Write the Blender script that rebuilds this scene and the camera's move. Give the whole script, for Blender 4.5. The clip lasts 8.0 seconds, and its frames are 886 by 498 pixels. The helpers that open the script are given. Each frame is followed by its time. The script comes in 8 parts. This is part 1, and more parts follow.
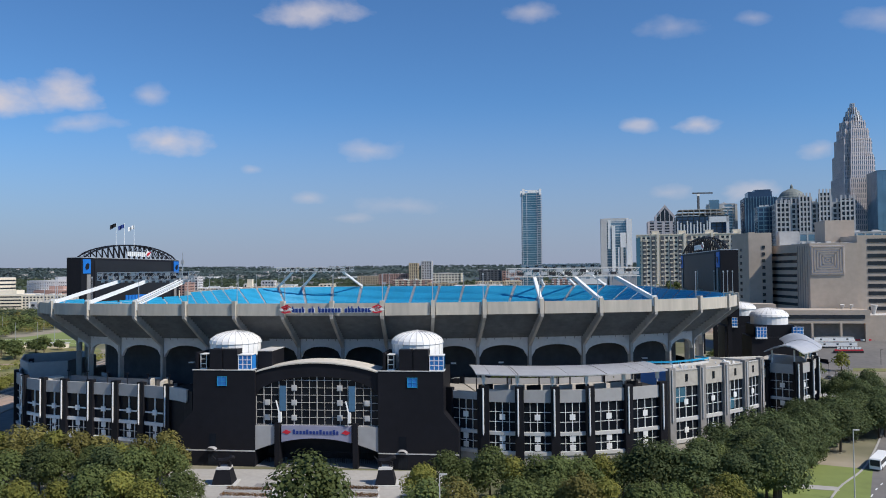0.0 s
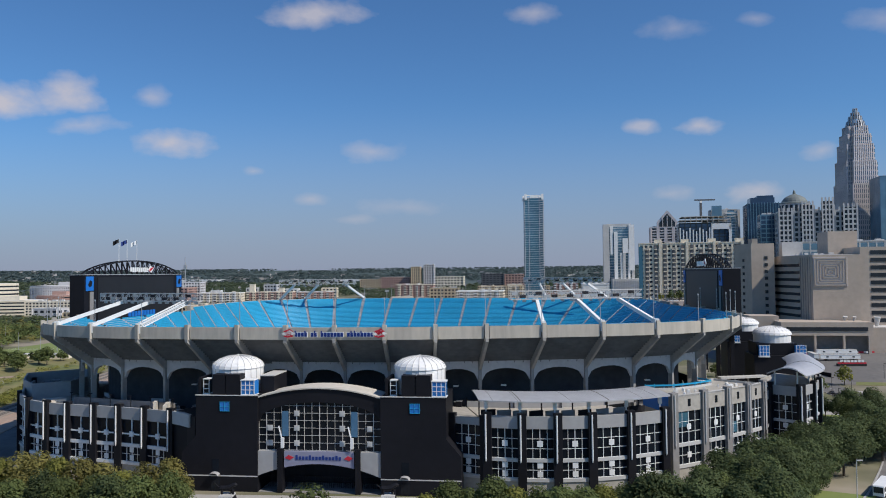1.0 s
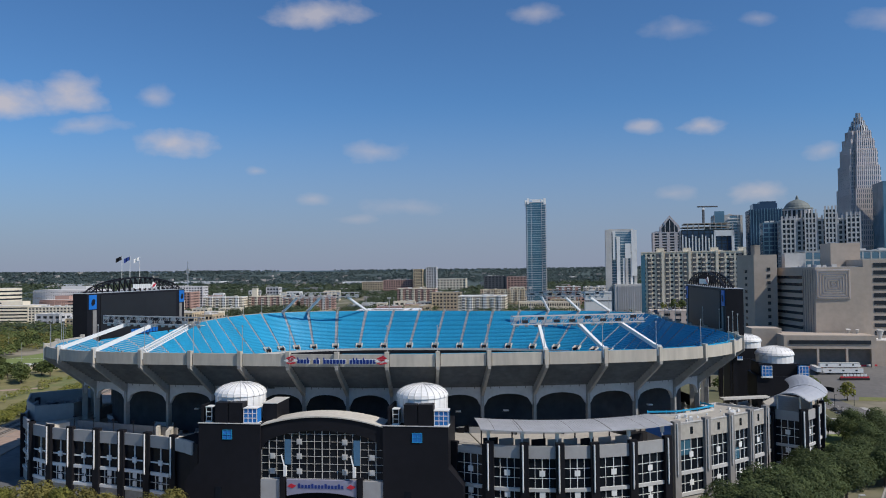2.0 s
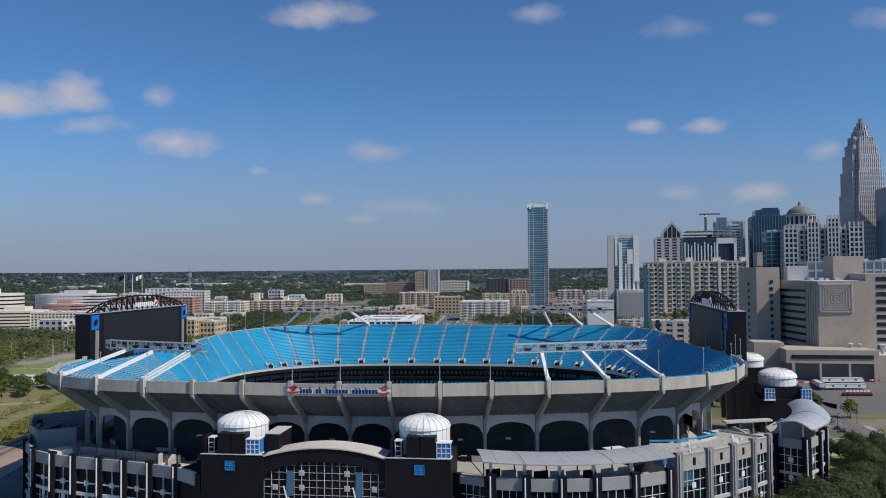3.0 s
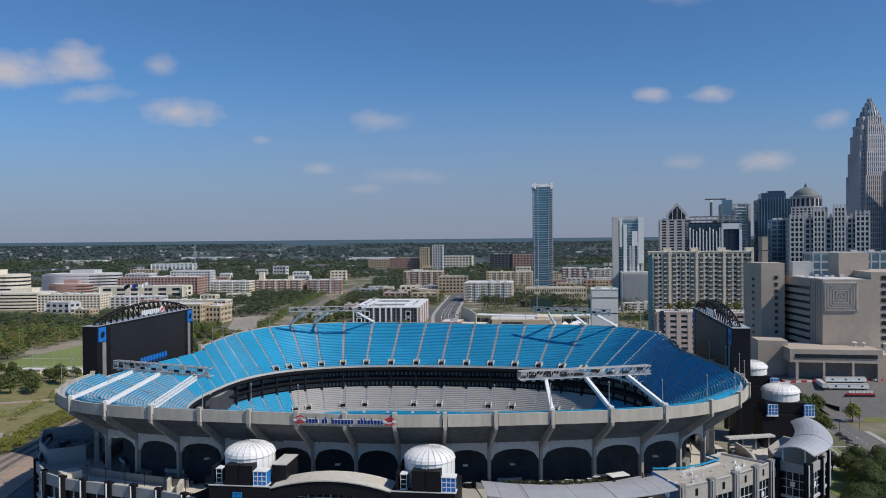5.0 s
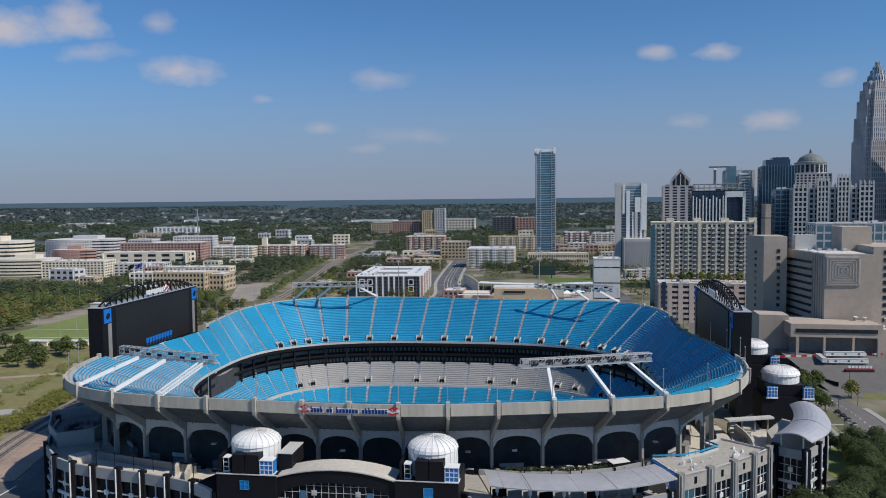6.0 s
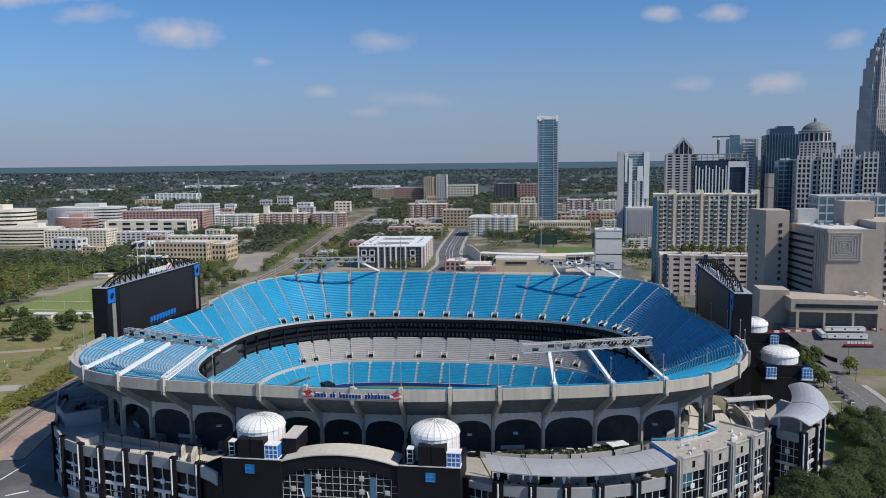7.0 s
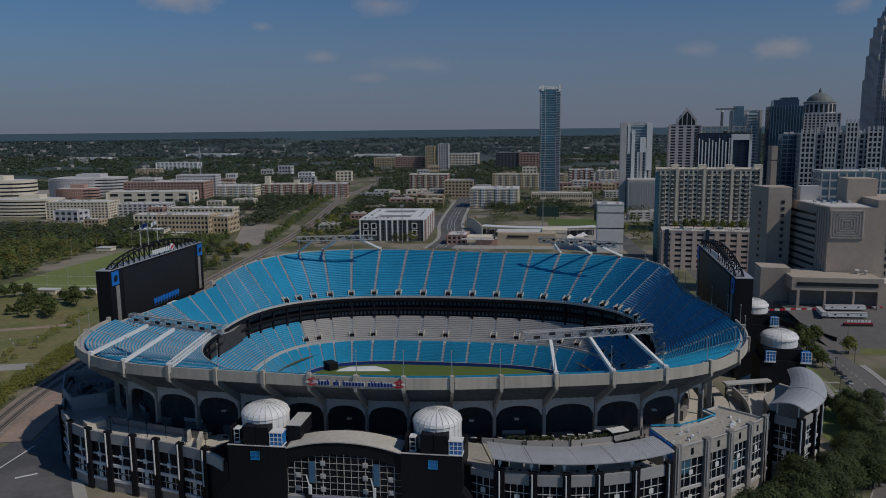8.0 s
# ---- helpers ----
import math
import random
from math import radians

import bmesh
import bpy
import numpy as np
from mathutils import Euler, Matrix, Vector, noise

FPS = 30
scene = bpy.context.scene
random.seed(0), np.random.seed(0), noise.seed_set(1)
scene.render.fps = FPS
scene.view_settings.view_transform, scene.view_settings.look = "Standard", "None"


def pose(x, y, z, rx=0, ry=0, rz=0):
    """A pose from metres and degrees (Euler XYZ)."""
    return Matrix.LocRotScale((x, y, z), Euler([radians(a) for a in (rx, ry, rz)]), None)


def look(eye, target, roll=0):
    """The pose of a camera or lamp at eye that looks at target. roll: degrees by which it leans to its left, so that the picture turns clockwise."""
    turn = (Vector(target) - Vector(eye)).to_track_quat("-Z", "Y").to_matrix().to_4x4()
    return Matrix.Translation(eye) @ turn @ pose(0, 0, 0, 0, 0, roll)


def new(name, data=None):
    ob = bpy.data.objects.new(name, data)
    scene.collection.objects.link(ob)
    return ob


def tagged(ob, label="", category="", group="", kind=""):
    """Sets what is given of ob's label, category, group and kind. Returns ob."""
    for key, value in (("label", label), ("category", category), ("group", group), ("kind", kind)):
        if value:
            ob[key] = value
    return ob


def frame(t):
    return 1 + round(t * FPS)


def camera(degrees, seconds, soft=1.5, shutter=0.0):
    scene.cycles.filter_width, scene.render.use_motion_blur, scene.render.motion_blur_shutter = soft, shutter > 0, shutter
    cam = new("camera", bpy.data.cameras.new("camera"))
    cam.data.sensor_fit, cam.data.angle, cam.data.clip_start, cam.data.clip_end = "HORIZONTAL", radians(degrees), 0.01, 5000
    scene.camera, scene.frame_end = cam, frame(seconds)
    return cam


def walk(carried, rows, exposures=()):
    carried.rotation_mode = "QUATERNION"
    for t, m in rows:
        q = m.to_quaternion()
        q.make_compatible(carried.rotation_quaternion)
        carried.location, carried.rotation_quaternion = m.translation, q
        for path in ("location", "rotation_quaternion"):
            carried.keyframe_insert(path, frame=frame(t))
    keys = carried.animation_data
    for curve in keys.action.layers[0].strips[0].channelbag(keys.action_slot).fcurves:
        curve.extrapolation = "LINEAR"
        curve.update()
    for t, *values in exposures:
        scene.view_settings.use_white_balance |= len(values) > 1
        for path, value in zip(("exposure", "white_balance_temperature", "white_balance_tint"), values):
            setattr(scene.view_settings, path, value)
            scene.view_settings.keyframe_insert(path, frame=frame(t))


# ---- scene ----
cam = camera(61.1, 8.0, soft=1.0)
METRES, EYE, TILT, LEAN, TURN = 64.0, 53.0, 1.7, 0.55, 0.0
ROWS = [
    (0.0, 0.0, 0.0, 0.0, 0.0, 0.0, -0.0),
    (0.5, -0.0003, -0.0014, 0.0466, 0.11, 0.06, 0.02),
    (1.0, -0.0006, -0.0013, 0.1035, 0.17, 0.1, 0.04),
    (1.5, 0.0004, -0.0032, 0.1628, 0.26, 0.1, 0.05),
    (3.0, -0.0033, -0.0017, 0.3621, 0.49, 0.08, -0.0),
    (3.5, -0.0033, -0.0005, 0.4291, 0.56, 0.06, 0.01),
    (4.0, -0.0017, -0.0005, 0.4953, 0.64, -0.31, 0.01),
    (4.2, -0.0025, 0.0007, 0.5249, 0.68, -0.74, 0.01),
    (5.3, -0.0072, 0.0075, 0.6876, 0.87, -2.94, 0.01),
    (5.5, -0.008, 0.0087, 0.7172, 0.91, -3.55, 0.01),
    (6.0, -0.0093, 0.012, 0.7872, 0.99, -5.27, 0.06),
    (6.5, -0.0099, 0.0139, 0.839, 1.04, -6.57, 0.07),
    (7.0, -0.0107, 0.0163, 0.8929, 1.12, -7.99, 0.07),
    (7.5, -0.0121, 0.0193, 0.9452, 1.2, -9.25, 0.08),
    (8.0, -0.0143, 0.0234, 0.999, 1.24, -10.5, 0.06),
]
FADE = [(0.0, -0.14), (0.5, -0.22), (1.5, -0.36), (3.0, -0.42), (5.5, -0.44), (6.4, -0.38), (7.1, -0.29), (7.3, -0.4), (7.5, -0.6), (7.7, -0.95), (7.9, -1.28), (8.0, -1.45)]
walk(cam, [(t, pose(0, 0, EYE, TILT, LEAN, TURN) @ pose(METRES * x, METRES * y, METRES * z, 90 + pitch, roll, yaw)) for t, x, y, z, yaw, pitch, roll in ROWS], FADE)
import functools


# ---- light: sky with fair-weather clouds, one sun ----
SUN_ELEV, SUN_SIDE = 47.0, 29.0  # degrees above the horizon; degrees towards the viewer from due right
sun_dir = Vector((math.cos(radians(SUN_ELEV)) * math.cos(radians(SUN_SIDE)), -math.cos(radians(SUN_ELEV)) * math.sin(radians(SUN_SIDE)), math.sin(radians(SUN_ELEV))))
sun = new("sun", bpy.data.lights.new("sun", "SUN"))
sun.data.energy, sun.data.angle, sun.data.color = 5.0, radians(0.6), (1.0, 0.935, 0.85)
sun.matrix_world = look(tuple(sun_dir * 300), (0, 0, 0))

world = bpy.data.worlds.new("sky")
scene.world = world
world.use_nodes = True
wn, wl = world.node_tree.nodes, world.node_tree.links
wn.clear()


def wmath(op, a, b=0.0, c=None):
    n = wn.new("ShaderNodeMath")
    n.operation = op
    for slot, value in enumerate((a, b) if c is None else (a, b, c)):
        if isinstance(value, (int, float)):
            n.inputs[slot].default_value = value
        else:
            wl.new(value, n.inputs[slot])
    return n.outputs[0]


sky = wn.new("ShaderNodeTexSky")
sky.sky_type, sky.sun_disc = "NISHITA", False
sky.sun_elevation = radians(SUN_ELEV)
sky.sun_rotation = radians(90 + SUN_SIDE)
sky.altitude, sky.air_density, sky.dust_density, sky.ozone_density = 250, 1.0, 0.35, 4.0
coord = wn.new("ShaderNodeTexCoord")
sep = wn.new("ShaderNodeSeparateXYZ")
wl.new(coord.outputs["Generated"], sep.inputs[0])
ahead = wmath("MAXIMUM", sep.outputs[1], 0.05)
su, sv = wmath("DIVIDE", sep.outputs[0], ahead), wmath("DIVIDE", sep.outputs[2], ahead)
puff = wn.new("ShaderNodeTexNoise")
puff.inputs["Scale"].default_value, puff.inputs["Detail"].default_value, puff.inputs["Roughness"].default_value = 24, 5, 0.52
stretch = wn.new("ShaderNodeMapping")
stretch.inputs["Scale"].default_value = (1, 1, 1.7)
wl.new(coord.outputs["Generated"], stretch.inputs[0])
wl.new(stretch.outputs[0], puff.inputs["Vector"])
# east, height (both as slopes of the view), half width, half height, thickness
CLOUDS = [(-0.172, 0.350, 0.085, 0.024, 0.9), (-0.595, 0.235, 0.085, 0.034, 1.1), (-0.510, 0.245, 0.060, 0.032, 1.1), (-0.392, 0.240, 0.030, 0.020, 0.6),
          (-0.482, 0.203, 0.060, 0.015, 0.75), (-0.372, 0.176, 0.065, 0.019, 1.0), (-0.097, 0.162, 0.045, 0.017, 0.6), (-0.178, 0.100, 0.026, 0.009, 0.5),
          (0.263, 0.193, 0.030, 0.012, 0.75), (0.343, 0.193, 0.033, 0.014, 1.0), (0.125, 0.348, 0.036, 0.018, 0.6), (0.310, 0.325, 0.055, 0.017, 0.4),
          (0.420, 0.337, 0.026, 0.011, 0.4), (0.410, 0.104, 0.055, 0.020, 0.8), (0.505, 0.158, 0.028, 0.016, 0.7), (0.300, 0.102, 0.034, 0.012, 0.5),
          (-0.060, 0.088, 0.060, 0.014, 0.35), (-0.120, 0.072, 0.030, 0.008, 0.4), (0.60, 0.335, 0.06, 0.02, 0.4), (-0.255, 0.138, 0.016, 0.007, 0.5)]
cover = None
for cu, cv, cw, ch, thick in CLOUDS:
    du, dv = wmath("DIVIDE", wmath("SUBTRACT", su, cu), cw), wmath("DIVIDE", wmath("SUBTRACT", sv, cv), ch)
    away = wmath("SQRT", wmath("ADD", wmath("MULTIPLY", du, du), wmath("MULTIPLY", dv, dv)))
    soft = wmath("ADD", wmath("SUBTRACT", 1.0, away), wmath("MULTIPLY", wmath("SUBTRACT", puff.outputs[0], 0.5), 1.7))
    one = wmath("MULTIPLY", wmath("MINIMUM", wmath("MAXIMUM", soft, 0.0), 1.0), thick)
    cover = one if cover is None else wmath("MAXIMUM", cover, one)
cover = wmath("MULTIPLY", cover, wmath("GREATER_THAN", sep.outputs[1], 0.1))
cover = wmath("MULTIPLY", cover, 0.75)
cloud_mix = wn.new("ShaderNodeMix")
cloud_mix.data_type = "RGBA"
wl.new(cover, cloud_mix.inputs[0])
# haze low over the town, deeper blue above
tinted = wn.new("ShaderNodeMix")
tinted.data_type, tinted.blend_type = "RGBA", "MULTIPLY"
tinted.inputs[0].default_value = 1.0
tinted.inputs[7].default_value = (0.64, 0.97, 1.26, 1)
wl.new(sky.outputs[0], tinted.inputs[6])
low = wn.new("ShaderNodeMapRange")
low.interpolation_type = "SMOOTHSTEP"
low.inputs[1].default_value, low.inputs[2].default_value = -0.02, 0.24
low.inputs[3].default_value, low.inputs[4].default_value = 0.92, 0.0
wl.new(sv, low.inputs[0])
hazy = wn.new("ShaderNodeMix")
hazy.data_type = "RGBA"
hazy.inputs[7].default_value = (3.15, 3.52, 4.9, 1)
wl.new(low.outputs[0], hazy.inputs[0])
wl.new(tinted.outputs[2], hazy.inputs[6])
wl.new(hazy.outputs[2], cloud_mix.inputs[6])
cloud_mix.inputs[7].default_value = (6.9, 6.4, 6.7, 1)
# hills beyond the woods, just above the level line, haze put into their blue
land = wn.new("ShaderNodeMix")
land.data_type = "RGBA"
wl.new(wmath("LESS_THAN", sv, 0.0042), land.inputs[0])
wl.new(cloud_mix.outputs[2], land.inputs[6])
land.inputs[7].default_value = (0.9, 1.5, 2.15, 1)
bg = wn.new("ShaderNodeBackground")
SKY = 0.106
bg.inputs[1].default_value = SKY
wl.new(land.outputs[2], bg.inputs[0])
wout = wn.new("ShaderNodeOutputWorld")
wl.new(bg.outputs[0], wout.inputs[0])


# ---- materials ----
def material(name, color, rough=0.8, metal=0.0, vary=0.18, grain=1.2, stain=0.08, bump=0.0, spot=None, each=0.0, stretch=(1, 1, 1)):
    """Colour that varies at two scales, with grain in the relief; spot: a second colour in patches; each: how far pieces differ."""
    m = bpy.data.materials.new(name)
    m.use_nodes = True
    nodes, links = m.node_tree.nodes, m.node_tree.links
    p = nodes["Principled BSDF"]
    p.inputs["Roughness"].default_value, p.inputs["Metallic"].default_value = rough, metal
    geo = nodes.new("ShaderNodeNewGeometry")
    turn = nodes.new("ShaderNodeMapping")
    turn.inputs["Scale"].default_value = stretch
    links.new(geo.outputs["Position"], turn.inputs[0])
    fine, broad = nodes.new("ShaderNodeTexNoise"), nodes.new("ShaderNodeTexNoise")
    fine.inputs["Scale"].default_value, fine.inputs["Detail"].default_value = grain, 6
    broad.inputs["Scale"].default_value, broad.inputs["Detail"].default_value = stain, 4
    for n in (fine, broad):
        links.new(turn.outputs[0], n.inputs["Vector"])
    both = nodes.new("ShaderNodeMath")
    both.operation = "ADD"
    links.new(fine.outputs[0], both.inputs[0])
    links.new(broad.outputs[0], both.inputs[1])
    value = nodes.new("ShaderNodeMapRange")
    value.inputs[1].default_value, value.inputs[2].default_value = 0.65, 1.35
    value.inputs[3].default_value, value.inputs[4].default_value = 1 - vary, 1 + vary
    links.new(both.outputs[0], value.inputs[0])
    out = value.outputs[0]
    if each:
        info = nodes.new("ShaderNodeObjectInfo")
        rnd = nodes.new("ShaderNodeMapRange")
        rnd.inputs[3].default_value, rnd.inputs[4].default_value = 1 - each, 1 + each
        links.new(info.outputs["Random"], rnd.inputs[0])
        times = nodes.new("ShaderNodeMath")
        times.operation = "MULTIPLY"
        links.new(out, times.inputs[0])
        links.new(rnd.outputs[0], times.inputs[1])
        out = times.outputs[0]
    base = nodes.new("ShaderNodeMix")
    base.data_type = "RGBA"
    base.inputs[6].default_value, base.inputs[7].default_value = (*color, 1), (*(spot or color), 1)
    edge = nodes.new("ShaderNodeMapRange")
    edge.inputs[1].default_value, edge.inputs[2].default_value = 0.48, 0.6
    links.new(broad.outputs[0], edge.inputs[0])
    links.new(edge.outputs[0], base.inputs[0])
    tint = nodes.new("ShaderNodeVectorMath")
    tint.operation = "SCALE"
    links.new(base.outputs[2], tint.inputs[0])
    links.new(out, tint.inputs["Scale"])
    links.new(tint.outputs[0], p.inputs["Base Color"])
    if bump:
        b = nodes.new("ShaderNodeBump")
        b.inputs["Strength"].default_value = 0.5
        b.inputs["Distance"].default_value = bump
        links.new(fine.outputs[0], b.inputs["Height"])
        links.new(b.outputs[0], p.inputs["Normal"])
    return m


def dull(m, level):
    m.node_tree.nodes["Principled BSDF"].inputs["Specular IOR Level"].default_value = level
    return m


def foliage(name, color, other):
    """Leaves: each leaf clump its own tone, slightly let through by light."""
    m = bpy.data.materials.new(name)
    m.use_nodes = True
    nodes, links = m.node_tree.nodes, m.node_tree.links
    p = nodes["Principled BSDF"]
    p.inputs["Roughness"].default_value = 0.75
    p.inputs["Specular IOR Level"].default_value = 0.2
    geo, info = nodes.new("ShaderNodeNewGeometry"), nodes.new("ShaderNodeObjectInfo")
    ramp = nodes.new("ShaderNodeMix")
    ramp.data_type = "RGBA"
    ramp.inputs[6].default_value, ramp.inputs[7].default_value = (*color, 1), (*other, 1)
    links.new(geo.outputs["Random Per Island"], ramp.inputs[0])
    tone = nodes.new("ShaderNodeMapRange")
    tone.inputs[3].default_value, tone.inputs[4].default_value = 0.75, 1.3
    links.new(info.outputs["Random"], tone.inputs[0])
    tint = nodes.new("ShaderNodeVectorMath")
    tint.operation = "SCALE"
    links.new(ramp.outputs[2], tint.inputs[0])
    links.new(tone.outputs[0], tint.inputs["Scale"])
    links.new(tint.outputs[0], p.inputs["Base Color"])
    thin = nodes.new("ShaderNodeBsdfTranslucent")
    links.new(tint.outputs[0], thin.inputs[0])
    mix = nodes.new("ShaderNodeMixShader")
    mix.inputs[0].default_value = 0.36
    links.new(p.outputs[0], mix.inputs[1])
    links.new(thin.outputs[0], mix.inputs[2])
    links.new(mix.outputs[0], nodes["Material Output"].inputs[0])
    return m


CONCRETE = material("concrete", (0.42, 0.39, 0.34), 0.9, vary=0.2, grain=0.9, stain=0.12, bump=0.02, spot=(0.36, 0.335, 0.3))
RIM_CONCRETE = material("rim concrete", (0.50, 0.46, 0.39), 0.9, vary=0.18, grain=0.7, stain=0.15, spot=(0.42, 0.385, 0.33), stretch=(1, 1, 0.2))
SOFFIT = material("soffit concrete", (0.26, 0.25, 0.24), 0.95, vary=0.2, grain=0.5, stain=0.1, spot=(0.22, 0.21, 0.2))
# shade under the deck and in balcony recesses, put into a darker concrete
UNDER = material("shade-dark concrete", (0.15, 0.148, 0.148), 0.95, vary=0.25, grain=0.5, stain=0.1, spot=(0.115, 0.113, 0.113))
# rim concrete made darker for the brackets: shade below the rim in the colour
BRACKET = material("shade-dark bracket concrete", (0.33, 0.32, 0.30), 0.9, vary=0.2, grain=0.6, stain=0.12, spot=(0.28, 0.27, 0.255))
ARCADE = material("arcade paint", (0.52, 0.515, 0.51), 0.85, vary=0.1, grain=0.8, stain=0.1)
BLUE_SEAT = material("blue seat plastic", (0.026, 0.315, 0.53), 0.5, vary=0.14, grain=0.8, stain=0.05, each=0.03)
GREY_SEAT = material("grey seat plastic", (0.42, 0.40, 0.38), 0.55, vary=0.1, grain=1.0, stain=0.06)
STEP = material("terrace concrete", (0.37, 0.385, 0.41), 0.9, vary=0.15, grain=1.5, stain=0.1)
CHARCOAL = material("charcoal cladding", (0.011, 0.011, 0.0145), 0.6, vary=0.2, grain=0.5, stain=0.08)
# near-black: shade of interiors put into the colour; light cases use it too
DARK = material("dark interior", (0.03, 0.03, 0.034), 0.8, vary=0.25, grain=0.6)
WHITE = material("white paint", (0.78, 0.78, 0.76), 0.5, vary=0.07, grain=1.0, stain=0.2)
DOME = material("white dome membrane", (0.8, 0.79, 0.77), 0.55, vary=0.06, grain=0.6, stain=0.3)
TERRACE = material("cream terrace paving", (0.56, 0.52, 0.45), 0.9, vary=0.14, grain=0.8, stain=0.1)
# near-black wall: the shade inside the concourse is put into its colour
CONCOURSE = material("shade-dark concourse wall", (0.055, 0.058, 0.064), 0.9, vary=0.25, grain=0.4, stain=0.12, spot=(0.04, 0.042, 0.048))
LILAC = material("greyish lilac panel", (0.27, 0.27, 0.36), 0.6, vary=0.1, grain=0.6, stain=0.1)
PINK = material("pinkish render", (0.64, 0.52, 0.45), 0.88, vary=0.1, grain=0.4, stain=0.05)
LOT = material("bleached lot asphalt", (0.168, 0.157, 0.146), 0.92, vary=0.18, grain=0.35, stain=0.03, spot=(0.13, 0.123, 0.116))
PALE = material("pale panel", (0.52, 0.51, 0.49), 0.7, vary=0.1, grain=0.6, stain=0.1)
CLADDING = material("grey cladding panel", (0.36, 0.355, 0.35), 0.7, vary=0.1, grain=0.6, stain=0.1)
STEEL = material("galvanised steel", (0.5, 0.5, 0.5), 0.45, 0.6, vary=0.1, grain=2)
ROOF_METAL = material("grey metal roof", (0.50, 0.50, 0.51), 0.42, 0.25, vary=0.1, grain=0.6, stain=0.1)
GLASS = material("dark glass", (0.010, 0.013, 0.018), 0.2, vary=0.3, grain=0.15, stain=0.06)
BLUE_GLASS = material("blue glass", (0.03, 0.2, 0.55), 0.15, vary=0.15, grain=0.4)
SCREEN = material("unlit screen", (0.02, 0.021, 0.024), 0.5, vary=0.12, grain=0.2)
BLUE_SIGN = material("blue sign", (0.01, 0.16, 0.55), 0.5, vary=0.08, grain=1)
NAVY = material("navy lettering", (0.01, 0.035, 0.2), 0.5, vary=0.05)
RED = material("red sign", (0.55, 0.02, 0.04), 0.5, vary=0.05)
ASPHALT = material("asphalt", (0.105, 0.103, 0.104), 0.92, vary=0.2, grain=0.4, stain=0.04, spot=(0.135, 0.13, 0.128))
PAVING = material("pale paving", (0.38, 0.36, 0.33), 0.9, vary=0.12, grain=0.8, stain=0.1)
GROUND = material("town ground", (0.125, 0.125, 0.062), 0.95, vary=0.35, grain=0.06, stain=0.012, spot=(0.25, 0.215, 0.16))
# bluish ground for the far hills: distance haze put into the colour
HILLS = material("hazed hillside ground", (0.062, 0.088, 0.078), 0.95, vary=0.3, grain=0.02, stain=0.004, spot=(0.05, 0.072, 0.068))
LAWN = material("mown lawn", (0.18, 0.22, 0.06), 0.95, vary=0.15, grain=0.3, stain=0.03)
DRY = material("dry grass", (0.22, 0.195, 0.078), 0.95, vary=0.25, grain=0.25, stain=0.035, spot=(0.14, 0.155, 0.05))
PITCH = material("pitch grass", (0.10, 0.15, 0.03), 0.95, vary=0.1, grain=0.4)
BALLAST = material("rail ballast", (0.29, 0.235, 0.19), 0.95, vary=0.25, grain=0.8, stain=0.08)
BANK = material("bare earth bank", (0.36, 0.26, 0.2), 0.95, vary=0.2, grain=0.5, stain=0.07)
HIGHWAY = material("worn tan concrete road", (0.34, 0.3, 0.25), 0.92, vary=0.2, grain=0.3, stain=0.03, spot=(0.26, 0.235, 0.2))
BARK = material("bark", (0.1, 0.075, 0.055), 0.95, vary=0.3, grain=3)
LEAF = [foliage("green leaves", (0.095, 0.125, 0.042), (0.15, 0.18, 0.062)), foliage("yellowing leaves", (0.16, 0.175, 0.042), (0.25, 0.24, 0.06)),
        foliage("dark leaves", (0.068, 0.095, 0.04), (0.11, 0.136, 0.055)), foliage("olive brown leaves", (0.16, 0.145, 0.045), (0.22, 0.195, 0.06))]
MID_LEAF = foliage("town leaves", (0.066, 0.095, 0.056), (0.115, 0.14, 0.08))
# far leaves shifted to blue, so the colour carries the haze
FAR_LEAF = foliage("hazed distant leaves", (0.074, 0.108, 0.108), (0.105, 0.135, 0.13))
RUST_LEAF = foliage("rust brown shrubs", (0.13, 0.07, 0.04), (0.2, 0.12, 0.06))
SLATE = material("slate grey cladding", (0.085, 0.09, 0.1), 0.7, vary=0.15, grain=0.4, stain=0.05)
BRICK = material("red brick", (0.43, 0.27, 0.225), 0.9, vary=0.15, grain=0.5, stain=0.05)
TAN = material("tan stone", (0.54, 0.43, 0.29), 0.9, vary=0.1, grain=0.4, stain=0.05)
CREAM = material("cream render", (0.74, 0.66, 0.52), 0.85, vary=0.1, grain=0.4, stain=0.05)
BEIGE = material("beige precast concrete", (0.46, 0.385, 0.315), 0.88, vary=0.12, grain=0.3, stain=0.04)
GREYST = material("grey stone", (0.54, 0.53, 0.53), 0.8, vary=0.1, grain=0.3, stain=0.03)
TEAL_GLASS = material("teal tower glass", (0.07, 0.18, 0.25), 0.15, 0.3, vary=0.3, grain=0.06, stain=0.02)
TOWERST = material("pinkish granite", (0.58, 0.53, 0.52), 0.6, vary=0.1, grain=0.1, stain=0.02)
TOWERGL = material("tower glass", (0.15, 0.24, 0.31), 0.15, 0.35, vary=0.25, grain=0.05, stain=0.02)
NIGHT_GLASS = material("deep blue glass", (0.035, 0.06, 0.11), 0.15, 0.2, vary=0.25, grain=0.05, stain=0.02)
WINDOW = material("window glass", (0.03, 0.036, 0.045), 0.12, vary=0.3, grain=0.3)
ROOFING = material("pale roofing", (0.62, 0.6, 0.57), 0.9, vary=0.12, grain=0.2, stain=0.04)
